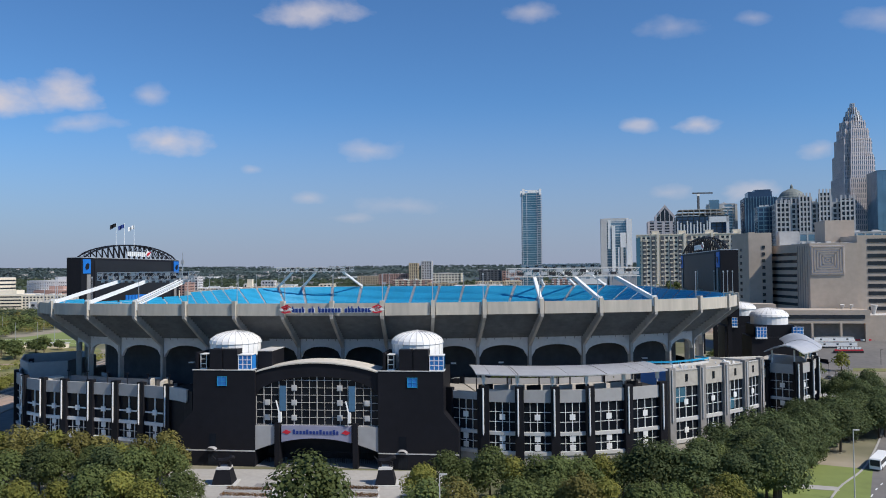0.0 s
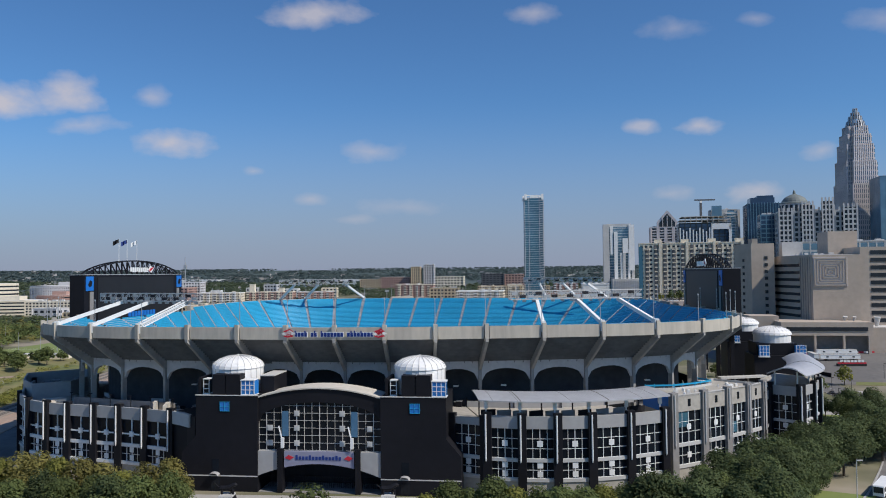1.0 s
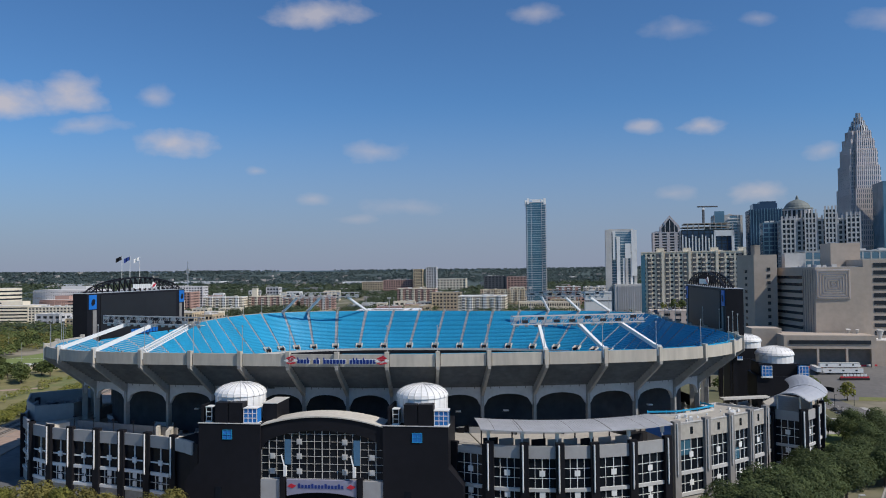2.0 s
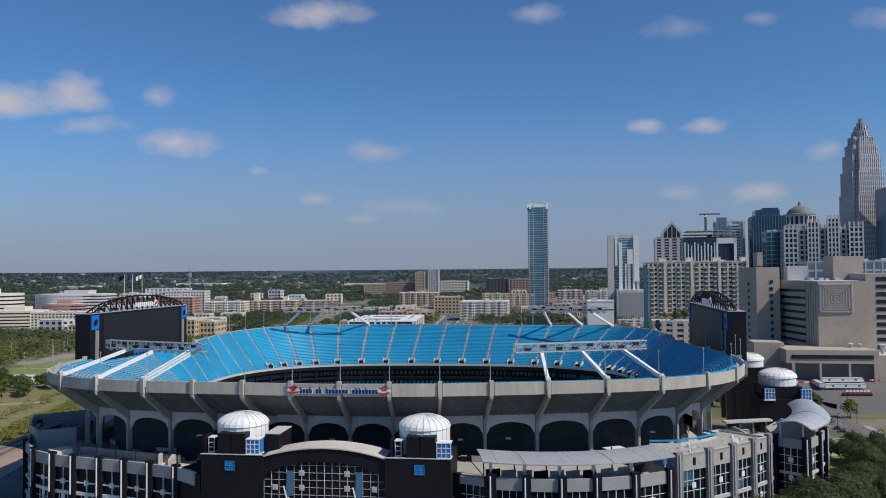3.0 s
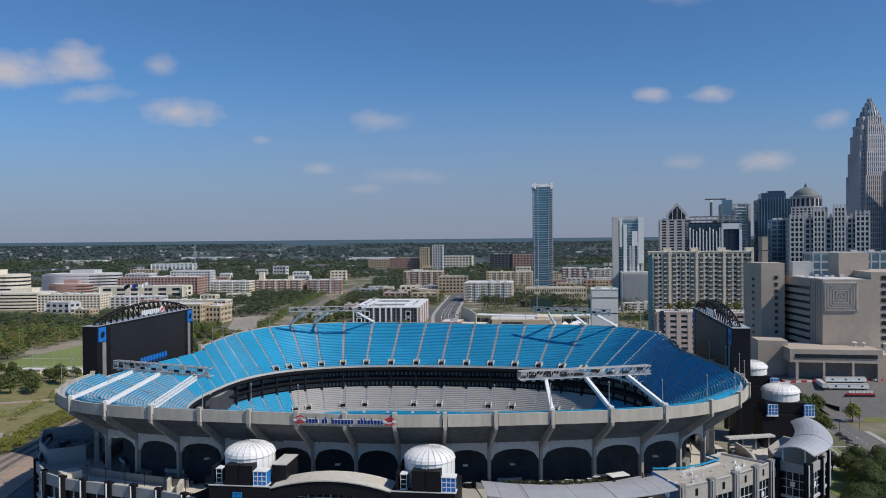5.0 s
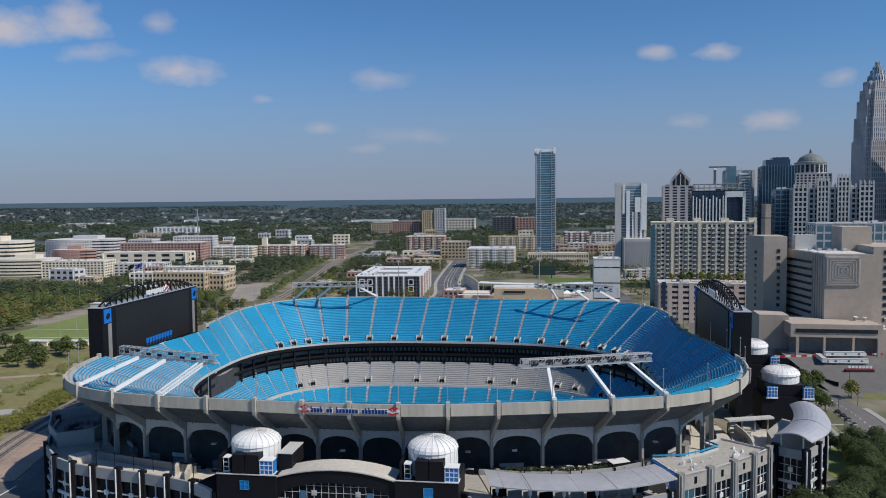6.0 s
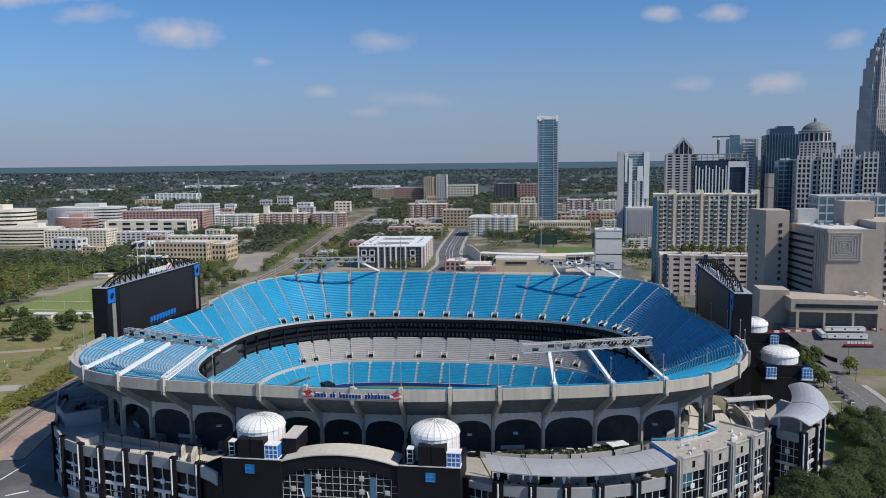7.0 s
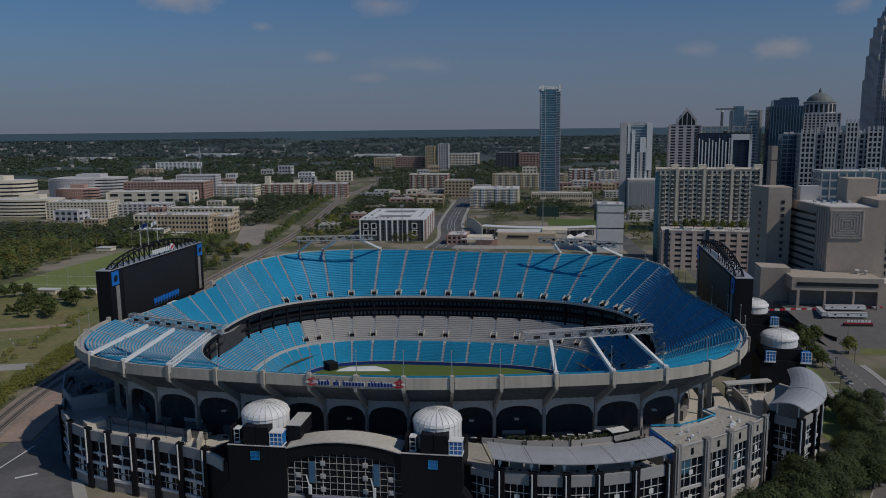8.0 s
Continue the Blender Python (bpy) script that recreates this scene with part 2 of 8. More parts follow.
CAR_PAINT = [material("car white", (0.7, 0.7, 0.7), 0.3, vary=0.03), material("car dark", (0.03, 0.03, 0.035), 0.3, vary=0.05), material("car silver", (0.35, 0.36, 0.38), 0.3, 0.4, vary=0.03), material("car red", (0.4, 0.03, 0.03), 0.3, vary=0.03)]
TYRE = material("tyre rubber", (0.02, 0.02, 0.02), 0.9, vary=0.1)


# ---- mesh building ----
class Build:
    """Collects corners and faces for one mesh."""

    def __init__(self):
        self.v, self.f = [], []

    def face(self, *pts):
        n = len(self.v)
        self.v += [tuple(p) for p in pts]
        self.f.append(tuple(range(n, n + len(pts))))
        return self

    def box(self, x, y, z, sx, sy, sz, rz=0.0):
        """Centre x, y; foot z; sizes; turn about z in degrees."""
        c, s = math.cos(radians(rz)), math.sin(radians(rz))
        ring = [(x + a * sx / 2 * c - b * sy / 2 * s, y + a * sx / 2 * s + b * sy / 2 * c) for a, b in ((-1, -1), (1, -1), (1, 1), (-1, 1))]
        return self.prism(ring, z, z + sz)

    def prism(self, ring, z0, z1):
        n, k = len(self.v), len(ring)
        self.v += [(x, y, z0) for x, y in ring] + [(x, y, z1) for x, y in ring]
        self.f += [(n + i, n + (i + 1) % k, n + k + (i + 1) % k, n + k + i) for i in range(k)]
        self.f += [tuple(range(n + k - 1, n - 1, -1)), tuple(range(n + k, n + 2 * k))]
        return self

    def loft(self, rings, cap=True, closed=True):
        """Skin over rings of equal length."""
        n, k = len(self.v), len(rings[0])
        for ring in rings:
            self.v += [tuple(p) for p in ring]
        for r in range(len(rings) - 1):
            for i in range(k if closed else k - 1):
                a, b = n + r * k + i, n + r * k + (i + 1) % k
                self.f.append((a, b, b + k, a + k))
        if cap:
            self.f += [tuple(range(n + k - 1, n - 1, -1)), tuple(range(n + (len(rings) - 1) * k, n + len(rings) * k))]
        return self

    def rod(self, a, b, r, sides=6, r2=None):
        a, b = Vector(a), Vector(b)
        q = (b - a).to_track_quat("Z", "Y")
        ring = [q @ Vector((math.cos(t), math.sin(t), 0)) for t in [2 * math.pi * i / sides for i in range(sides)]]
        return self.loft([[a + r * p for p in ring], [b + (r if r2 is None else r2) * p for p in ring]])

    def beam(self, a, b, w, h):
        """A straight bar of width w across and height h."""
        a, b = Vector(a), Vector(b)
        d = (b - a).normalized()
        side = d.cross(Vector((0, 0, 1)))
        side = side.normalized() if side.length > 1e-4 else Vector((1, 0, 0))
        up = side.cross(d)
        ring = [side * (i * w / 2) + up * (j * h / 2) for i, j in ((-1, -1), (1, -1), (1, 1), (-1, 1))]
        return self.loft([[a + p for p in ring], [b + p for p in ring]])

    def mesh(self, name, mat):
        me = bpy.data.meshes.new(name)
        me.from_pydata(self.v, [], self.f)
        me.materials.append(mat)
        me.update()
        return me


def thing(name, at=(0, 0, 0), label="", category="", group="", kind="", turn=0.0):
    """An Empty at a thing's base."""
    ob = new(name)
    ob.matrix_basis = pose(*at, 0, 0, turn)
    ob.empty_display_size = 0.5
    return tagged(ob, label, category, group, kind)


def world_of(ob):
    return ob.matrix_basis if ob.parent is None else world_of(ob.parent) @ ob.matrix_parent_inverse @ ob.matrix_basis


def part(name, b, mat, parent, label="", m=None):
    """One mesh object under a thing or a part. b: a Build in world places, or a shared mesh at the pose m."""
    ob = new(name, b.mesh(name, mat) if isinstance(b, Build) else b)
    if m is not None:
        ob.matrix_basis = m
    ob.parent = parent
    ob.matrix_parent_inverse = world_of(parent).inverted()
    return tagged(ob, label)


def solid(name, b, mat, label="", category="", group="", kind=""):
    """A thing that is one mesh."""
    return tagged(new(name, b.mesh(name, mat)), label, category, group, kind)


for m in (GLASS, WINDOW):
    dull(m, 0.22)
for m in (CHARCOAL, SCREEN, DARK, BLUE_SEAT):
    dull(m, 0.2)

# ---- ground: one sheet out to the horizon, flat round the stadium, rolling and rising far off ----
def ground_z(x, y):
    r = math.hypot(x, y - 300)
    t = min(max((r - 1500) / 3200, 0), 1)
    far = t * t * (3 - 2 * t)
    ridge = min(max((r - 3500) / 900, 0), 1)
    return 24 * ridge * ridge + far * (58 + 7 * noise.noise((x / 1100, y / 1100, 3.1)) + 2 * noise.noise((x / 260, y / 260, 1.7)))


SPOKES = 144

# ---- the stadium's plan ----
CX, CY, TURNED = -14.0, 338.0, radians(-6.5)
WAVES = (1.0178, -0.0026, 0.0264, -0.016, 0.0005, 0.0245, -0.0178, -0.0136, 0.0006, -0.0021, -0.0239, -0.0106, -0.0115)


def rounded(phi, a, b, n):
    return (abs(math.cos(phi) / a) ** n + abs(math.sin(phi) / b) ** n) ** (-1 / n)


def rim_r(phi):
    wave = WAVES[0] + sum(WAVES[2 * k - 1] * math.cos(k * phi) + WAVES[2 * k] * math.sin(k * phi) for k in range(1, 7))
    return rounded(phi, 120, 120, 4) * wave


def plan(phi, r):
    return CX + r * math.cos(phi + TURNED), CY + r * math.sin(phi + TURNED)


def rim(phi, d=0.0):
    """A place on the rim, d metres inside it."""
    return plan(phi, rim_r(phi) * (1 - d / 121))


def inward(phi):
    """The way in from the rim: between square to it and towards the middle."""
    a, b = Vector(rim(phi - 0.01)), Vector(rim(phi + 0.01))
    square = Vector((a.y - b.y, b.x - a.x)).normalized()
    middle = (Vector((CX, CY)) - Vector(rim(phi))).normalized()
    return (square * 0.62 + middle * 0.38).normalized()


def under(phi, d):
    """A place d metres in from the rim, below the upper deck."""
    return tuple(Vector(rim(phi)) + inward(phi) * d)


def deck_r(phi):
    return rounded(phi, 100, 75.5, 2.8)


def club_r(phi):
    return rounded(phi, 88, 63.5, 3.1)


def edge_r(phi):
    return rounded(phi, 72, 50, 3.4)


@functools.lru_cache(maxsize=None)
def meet(phi, curve, off=0.0):
    """Where the line of an aisle, from the rim at phi towards the pitch's long axis, meets a curve of the plan."""
    rx, ry = rim_r(phi) * math.cos(phi), rim_r(phi) * math.sin(phi)
    tx = 48 * math.tanh(0.78 * rx / 48)
    lo, hi = 0.0, 1.0
    for _ in range(40):
        s = (lo + hi) / 2
        x, y = rx + (tx - rx) * s, ry - ry * s
        a = math.atan2(y, x)
        if math.hypot(x, y) > curve(a) + off:
            lo = s
        else:
            hi = s
    return plan(a, math.hypot(x, y))


def mixed(phi, t, outer, inner):
    """A place between two curves, along the line of an aisle."""
    a, b = meet(phi, outer), meet(phi, inner)
    return a[0] + (b[0] - a[0]) * t, a[1] + (b[1] - a[1]) * t


def club_out(p):
    return deck_r(p) + 1.5


def lower_out(p):
    return club_r(p) - 1.6


def facing(phi, outer, inner):
    """Turn, in degrees, of the line of an aisle away from the pitch."""
    a, b = meet(phi, outer), meet(phi, inner)
    return math.degrees(math.atan2(a[1] - b[1], a[0] - b[0]))


# bays of equal angle round the rim
BAYS = 52
FIRST_BAY = radians(-71.7)


# how far, in bays, the piers drift from even spacing
DRIFT = ((0, 0.05), (1, 0.15), (2, 0.25), (4, 0.28), (8, 0.4), (16, 0.5), (28, 0.52), (31, 0.1), (38, 0.1), (43, 0.15), (46, 0.03), (52, 0.05))


def bay_phi(j):
    k = j % BAYS
    (i0, d0), (i1, d1) = next((p, q) for p, q in zip(DRIFT, DRIFT[1:]) if p[0] <= k < q[0])
    a = FIRST_BAY + (k + d0 + (d1 - d0) * (k - i0) / (i1 - i0)) * 2 * math.pi / BAYS
    return (a + math.pi) % (2 * math.pi) - math.pi


def bay_span(j, steps):
    """Angles from pier j to pier j + 1."""
    p0, p1 = bay_phi(j), bay_phi(j + 1)
    if p1 < p0:
        p1 += 2 * math.pi
    return [p0 + (p1 - p0) * i / steps for i in range(steps + 1)]


def at_z(p, z):
    return (p[0], p[1], z)


def notched(j):
    """Whether a bay lies in the low stretch of the rim where the west scoreboard stands."""
    a, b = bay_phi(j), bay_phi(j + 1)
    mid = (a + (b if b > a else b + 2 * math.pi)) / 2 % (2 * math.pi)
    return radians(174) < mid < radians(206)


RIM_TOP, RIM_FOOT = 44.0, 40.4


def below(phi, d, z):
    """A height under the upper deck, d metres in from the rim, that stays clear of its seats."""
    deep = rim_r(phi) * (1 - 2.3 / 121) - deck_r(phi)
    return min(z, (43.0 if math.cos(phi) > -0.93 else 41.6) - 17.8 * max(d * 1.04 - 2.3, 0) / deep - 1.3)


stadium = thing("stadium", (CX, CY, 0), "large open concrete football stadium with blue seats and an arcaded rim", "stadium")

# ground sheet, open where the sunken pitch lies
open_ring = [plan(2 * math.pi * i / SPOKES, 80) for i in range(SPOKES)]
gb = Build()
inner = [(x, y, 0.0) for x, y in open_ring]
outer_r = [170, 230, 300, 400, 520, 700, 900, 1200, 1500, 1750, 2000, 2300, 2600, 2900, 3200, 3500, 3800, 4100, 4350, 4550, 4700, 4850]
sheets = [inner]
for r in outer_r:
    ring = []
    for i in range(SPOKES):
        a = 2 * math.pi * i / SPOKES + TURNED
        x, y = CX + r * math.cos(a), CY + r * math.sin(a)
        ring.append((x, y, ground_z(x, y)))
    sheets.append(ring)
gb.loft(sheets, cap=False)
ground = solid("ground", gb, GROUND, "patchy green and brown town ground out to the hills", "ground", kind="structure")
# beyond 1900 m the ground takes the hazed colour
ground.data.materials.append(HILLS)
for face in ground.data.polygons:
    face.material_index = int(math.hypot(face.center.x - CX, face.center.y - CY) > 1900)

# ---- rim: panels, piers with brackets, stepped underside ----
pier_profile = [(-0.6, 44.7), (0.8, 44.7), (0.8, 39.6), (-0.6, 40.4)]
bracket_profile = [(-0.6, 40.4), (0.8, 41.6), (11.4, 34.0), (13.0, 34.0), (13.0, 13.0), (11.4, 13.0), (11.4, 29.9), (-0.6, 39.5)]
for j in range(BAYS):
    phi = bay_phi(j)
    a, way = Vector(rim(phi, 0)), inward(phi)
    across = Vector((-way.y, way.x))
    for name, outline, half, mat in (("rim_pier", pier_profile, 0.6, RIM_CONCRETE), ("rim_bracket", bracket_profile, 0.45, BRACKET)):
        if name == "rim_pier" and notched(j) and notched(j - 1):
            continue
        drop = 1.6 if name == "rim_bracket" and notched(j) and notched(j - 1) else 0.0
        side = [[(*(a + way * d + across * s), below(phi, 13.4, z) if 30 < z < 35 else z - (drop if z > 35 else 0)) for d, z in outline] for s in (-half, half)]
        part(name, Build().loft(side), mat, stadium)
    span = bay_span(j, 6)
    cut = [span[0] + (span[-1] - span[0]) * (0.055 + 0.89 * i / 6) for i in range(7)]
    crest = 41.2 if notched(j) else RIM_TOP
    panel = Build()
    rings = [[at_z(rim(p, d), z) for d, z in ((0, min(RIM_FOOT, crest - 2)), (0, crest), (0.5, crest), (0.5, min(RIM_FOOT, crest - 2)))] for p in cut]
    panel.loft(rings)
    part("rim_panel", panel, RIM_CONCRETE, stadium)
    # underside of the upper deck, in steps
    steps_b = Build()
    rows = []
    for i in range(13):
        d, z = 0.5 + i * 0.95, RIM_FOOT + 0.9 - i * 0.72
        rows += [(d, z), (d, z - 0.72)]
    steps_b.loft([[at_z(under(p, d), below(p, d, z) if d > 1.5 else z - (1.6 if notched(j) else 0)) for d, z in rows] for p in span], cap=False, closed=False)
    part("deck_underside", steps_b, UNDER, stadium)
    # arcade bay: a wall with an arched opening
    arch = Build()
    n = 12
    top, crown, spring = 32.7, 30.3, 26.6
    outer, inner_pts = [], []
    for i in range(n + 1):
        s = 0.035 + 0.93 * i / n
        p = span[0] + (span[-1] - span[0]) * s
        e = (2 * i / n - 1)
        zz = spring + (crown - spring) * math.sqrt(max(0, 1 - e * e)) ** 0.9
        for d, store in ((11.9, outer), (12.9, inner_pts)):
            store.append((at_z(under(p, d), below(p, 12.9, top)), at_z(under(p, d), min(zz, below(p, 12.9, top) - 0.4))))
    arch.loft([[o[0], o[1], q[1], q[0]] for o, q in zip(outer, inner_pts)])
    part("arch", arch, ARCADE, stadium)

# walkway behind the rim, concourse floors and walls
full = [2 * math.pi * i / 208 for i in range(209)]


def band(rows, mat, name, label="", parent=stadium):
    """A ring swept round the stadium; rows of (place function of phi) and height."""
    b = Build().loft([[at_z(f(p), z(p) if callable(z) else z) for f, z in rows] for p in full], cap=False, closed=False)
    return part(name, b, mat, parent, label)


for j in range(BAYS):
    high = 40.9 if notched(j) else 42.6
    wide = 4.0 if notched(j) else 2.4
    part("rim_walkway", Build().loft([[at_z(rim(p, 0.5), high), at_z(rim(p, wide), high)] for p in bay_span(j, 4)], cap=False, closed=False), STEP, stadium)
def concourse_d(p):
    """Depth of the concourse behind the rim."""
    return min(21.0, max(rim_r(p) - deck_r(p) - 5.4, 14.6))


band([(lambda p: under(p, 4), 13.4), (lambda p: under(p, concourse_d(p)), 13.4)], TERRACE, "concourse_floor", "grey concrete concourse floor")
band([(lambda p: under(p, concourse_d(p)), 13.4), (lambda p: under(p, concourse_d(p)), lambda p: below(p, concourse_d(p), 29.6))], CONCOURSE, "concourse_wall", "concourse back wall with its shade in the colour")
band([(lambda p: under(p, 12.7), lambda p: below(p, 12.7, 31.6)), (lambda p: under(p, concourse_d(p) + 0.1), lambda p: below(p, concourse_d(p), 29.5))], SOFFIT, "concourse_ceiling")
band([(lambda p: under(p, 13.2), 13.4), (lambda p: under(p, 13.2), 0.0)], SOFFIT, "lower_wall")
# dark band added for the black zone below the arches; hides the floor
band([(lambda p: under(p, 10.4), 13.4), (lambda p: under(p, 10.4), 17.6), (lambda p: under(p, 10.7), 17.6), (lambda p: under(p, 10.7), 13.4)], DARK, "concourse_parapet", "added dark band that hides the concourse floor")
for j in range(BAYS):
    p = bay_span(j, 4)
    # kiosks and doors in the shade of the concourse
    kb = Build()
    rings = [[at_z(under(q, concourse_d(q) - d), z) for d, z in ((1.6, 13.4), (1.6, 17.2), (0.1, 17.2), (0.1, 13.4))] for q in (p[1], p[3])]
    kb.loft(rings)
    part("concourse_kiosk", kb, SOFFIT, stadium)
    if j % 2 == 0:
        q, r = (under(e, concourse_d(e) - 1.8) for e in (p[1], p[3]))
        part("kiosk_sign", Build().beam((*q, 18.4), (*r, 18.4), 0.2, 1.3), PALE, stadium)
    if j % 3 == 0:
        q = under(p[2], 15.0)
        part("ceiling_lamp", Build().box(q[0], q[1], 24.5, 1.6, 1.6, 0.3), WHITE, stadium)

# ---- seating ----
AISLE = 0.055


def seating(name, j, r_out, r_in, z_out, z_in, rows, seat_mat, label=""):
    span = bay_span(j, 3)
    if rows is None:
        deep = (Vector(meet(span[1], r_out)) - Vector(meet(span[1], r_in))).length
        rows = round(min(max(deep / 1.5, 22), 28)) if math.sin(span[1]) > -0.2 else round(min(max(deep / 1.1, 24), 38))
    w = span[-1] - span[0]
    lo, hi = span[0] + w * AISLE, span[-1] - w * AISLE
    ps = [lo + (hi - lo) * i / 3 for i in range(4)]
    tb, sb = Build(), Build()
    steps = []
    for i in range(rows):
        t0, t1 = i / rows, (i + 1) / rows
        z = z_out + (z_in - z_out) * t0
        zn = z_out + (z_in - z_out) * t1
        steps += [(t0, z), (t1, z)]
    steps.append((1.0, z_in))
    tb.loft([[at_z(mixed(p, t, r_out, r_in), z) for t, z in steps] for p in [span[0]] + ps[1:-1] + [span[-1]]], cap=False, closed=False)
    base = part(name, tb, STEP, stadium, label)
    for i in range(rows):
        z = z_out + (z_in - z_out) * i / rows
        t0 = (i + 0.12) / rows
        high = 0.95 if math.sin(span[1]) > -0.2 or math.cos(span[1]) > 0 else 0.6
        rings = [[at_z(mixed(p, t, r_out, r_in), h) for t, h in ((t0, z), (t0, z + high), (t0 + 0.12 / rows, z + high), (t0 + 0.22 / rows, z + 0.56), (t0 + 0.34 / rows, z + 0.5), (t0 + 0.26 / rows, z))] for p in ps]
        sb.loft(rings)
    tagged(part("seat_bank", sb, seat_mat, base), kind="stuff")
    return base


def upper_out(p):
    return rim_r(p) * (1 - 2.3 / 121)


def short_out(p):
    """Outer edge of the upper deck where it is cut short before the west scoreboard."""
    return upper_out(p) - (upper_out(p) - deck_r(p)) * 1.4 / 17.8


for j in range(BAYS):
    seating("upper_seating", j, short_out if notched(j) else upper_out, deck_r, 41.6 if notched(j) else 43.0, 25.2, None, BLUE_SEAT, "blue upper deck seating section" if j == 0 else "")
for j in range(BAYS):
    mid = bay_span(j, 2)[1]
    side = abs(math.sin(mid)) * 85 / max(abs(math.cos(mid)) * 95, 1e-3) > 0.82
    seating("club_seating", j, club_out, club_r, 13.2, 3.8, 12, GREY_SEAT if side else BLUE_SEAT, "grey club seating section" if side else "blue lower seating section")
    seating("lower_seating", j, lower_out, edge_r, 2.8, -5.0, 14, BLUE_SEAT)

# deck front, suites behind it, walls between tiers
band([(lambda p: plan(p, deck_r(p)), 25.2), (lambda p: plan(p, deck_r(p)), 26.1), (lambda p: plan(p, deck_r(p) - 0.35), 26.1), (lambda p: plan(p, deck_r(p) - 0.35), 25.0)], PALE, "deck_front", "pale concrete front edge of the upper deck")
band([(lambda p: plan(p, deck_r(p) - 0.3), 25.0), (lambda p: plan(p, deck_r(p) - 0.3), 23.3), (lambda p: plan(p, deck_r(p) + 4.5), 22.6)], CHARCOAL, "deck_fascia", "dark strip below the deck edge")
# suite recess in near-black, which stands for the shade under the deck
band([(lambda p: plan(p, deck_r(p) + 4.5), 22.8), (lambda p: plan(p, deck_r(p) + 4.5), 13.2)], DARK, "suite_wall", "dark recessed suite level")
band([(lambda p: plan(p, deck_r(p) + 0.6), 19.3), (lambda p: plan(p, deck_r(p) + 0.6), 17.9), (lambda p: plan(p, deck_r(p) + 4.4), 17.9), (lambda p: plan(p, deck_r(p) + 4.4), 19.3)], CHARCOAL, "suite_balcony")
band([(lambda p: plan(p, deck_r(p) + 4.4), 13.2), (lambda p: plan(p, deck_r(p) + 1.4), 13.2)], STEP, "club_walkway")
band([(lambda p: plan(p, club_r(p)), 3.8), (lambda p: plan(p, club_r(p)), 4.6), (lambda p: plan(p, club_r(p) - 0.3), 4.6), (lambda p: plan(p, club_r(p) - 0.3), 2.8), (lambda p: plan(p, club_r(p) - 1.6), 2.8)], PALE, "club_front")
band([(lambda p: plan(p, edge_r(p)), -5.0), (lambda p: plan(p, edge_r(p) - 0.3), -4.4), (lambda p: plan(p, edge_r(p) - 0.4), -6.2)], NAVY, "field_wall", "dark blue padded field wall")
suite_pane = Build().box(0, 0, 0, 0.3, 1.3, 1.9).mesh("suite_window", SOFFIT)
for j in range(BAYS):
    phi = bay_phi(j)
    post = Build()
    x, y = meet(phi, deck_r, 0.9)
    post.box(x, y, 13.2, 0.9, 0.9, 10, math.degrees(phi + TURNED))
    part("suite_column", post, CHARCOAL, stadium)
    span = bay_span(j, 12)
    for i in range(1, 12, 2):
        p = span[i]
        for z in (19.8, 14.4):
            part("suite_window", suite_pane, None, stadium, "", pose(*meet(p, deck_r, 4.2), z, 0, 0, facing(p, upper_out, deck_r)))

pitch = Build()
pitch.v += [at_z(plan(p, edge_r(p) - 0.2), -6.2) for p in full[:-1]]
pitch.f.append(tuple(range(208)))
field = part("playing_field", pitch, PITCH, stadium, "green grass playing field with white lines")
lines = Build()
ux, uy = math.cos(TURNED), math.sin(TURNED)
for i in range(-10, 11):
    cx, cy = CX + ux * i * 4.572, CY + uy * i * 4.572
    lines.box(cx, cy, -6.19, 0.15, 48.7, 0.012, math.degrees(TURNED))
for s in (-1, 1):
    lines.box(CX - uy * s * 25.0, CY + ux * s * 25.0, -6.19, 110, 1.6, 0.012, math.degrees(TURNED))
part("field_lines", lines, WHITE, field)

tarp = Build().loft([[(x, y, -6.15) for x, y in ((-66, 378), (-60, 384), (-45, 385), (-37, 378))], [(x, y, -5.2) for x, y in ((-64, 379), (-59, 383), (-46, 384), (-39, 379))]])
solid("field_cover", tarp, WHITE, "large white tarpaulin spread on the playing field", "tarpaulin")
# solid near-black box in place of the tunnel mouth's shade
part("field_tunnel", Build().box(-69.5, 382.5, -6.0, 5.0, 7.0, 3.6, 38), CHARCOAL, stadium, "near-black box for the shaded field tunnel mouth")

# vomitories in the upper and club tiers; near-black boxes stand for their shaded openings
vom_frame, vom_hole = Build(), Build()
for k in (-1.55, 1.55):
    vom_frame.loft([[(k + e, -1.6, -2.2), (k + e, -1.6, 1.3), (k + e, 2.4, 2.5), (k + e, 2.4, 0.0)] for e in (-0.25, 0.25)])
vom_frame.box(0, 2.5, 0.8, 3.6, 0.3, 1.5)
vom_frame.box(0, -1.5, -2.2, 0.4, 0.3, 2.4)
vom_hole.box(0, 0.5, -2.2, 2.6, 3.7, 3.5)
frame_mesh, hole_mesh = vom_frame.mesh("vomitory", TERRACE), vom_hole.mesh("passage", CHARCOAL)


def vomitory(phi, r_out, r_in, t, z):
    x, y = mixed(phi, t, r_out, r_in)
    if x < -68 and y < (352 if x > -76 else 394):
        return  # left out at the west end to fit the camera's view
    m = pose(x, y, z, 0, 0, facing(phi, r_out, r_in) - 90)
    v = part("vomitory", frame_mesh, None, stadium, "", m)
    part("passage", hole_mesh, None, v, "near-black box for a shaded tunnel mouth", m)


for j in range(BAYS):
    vomitory(bay_phi(j), upper_out, deck_r, 0.95, 26.2)
for j in range(BAYS):
    if j % 3 == 1:
        continue
    vomitory(bay_phi(j), club_out, club_r, 0.8, 5.6)

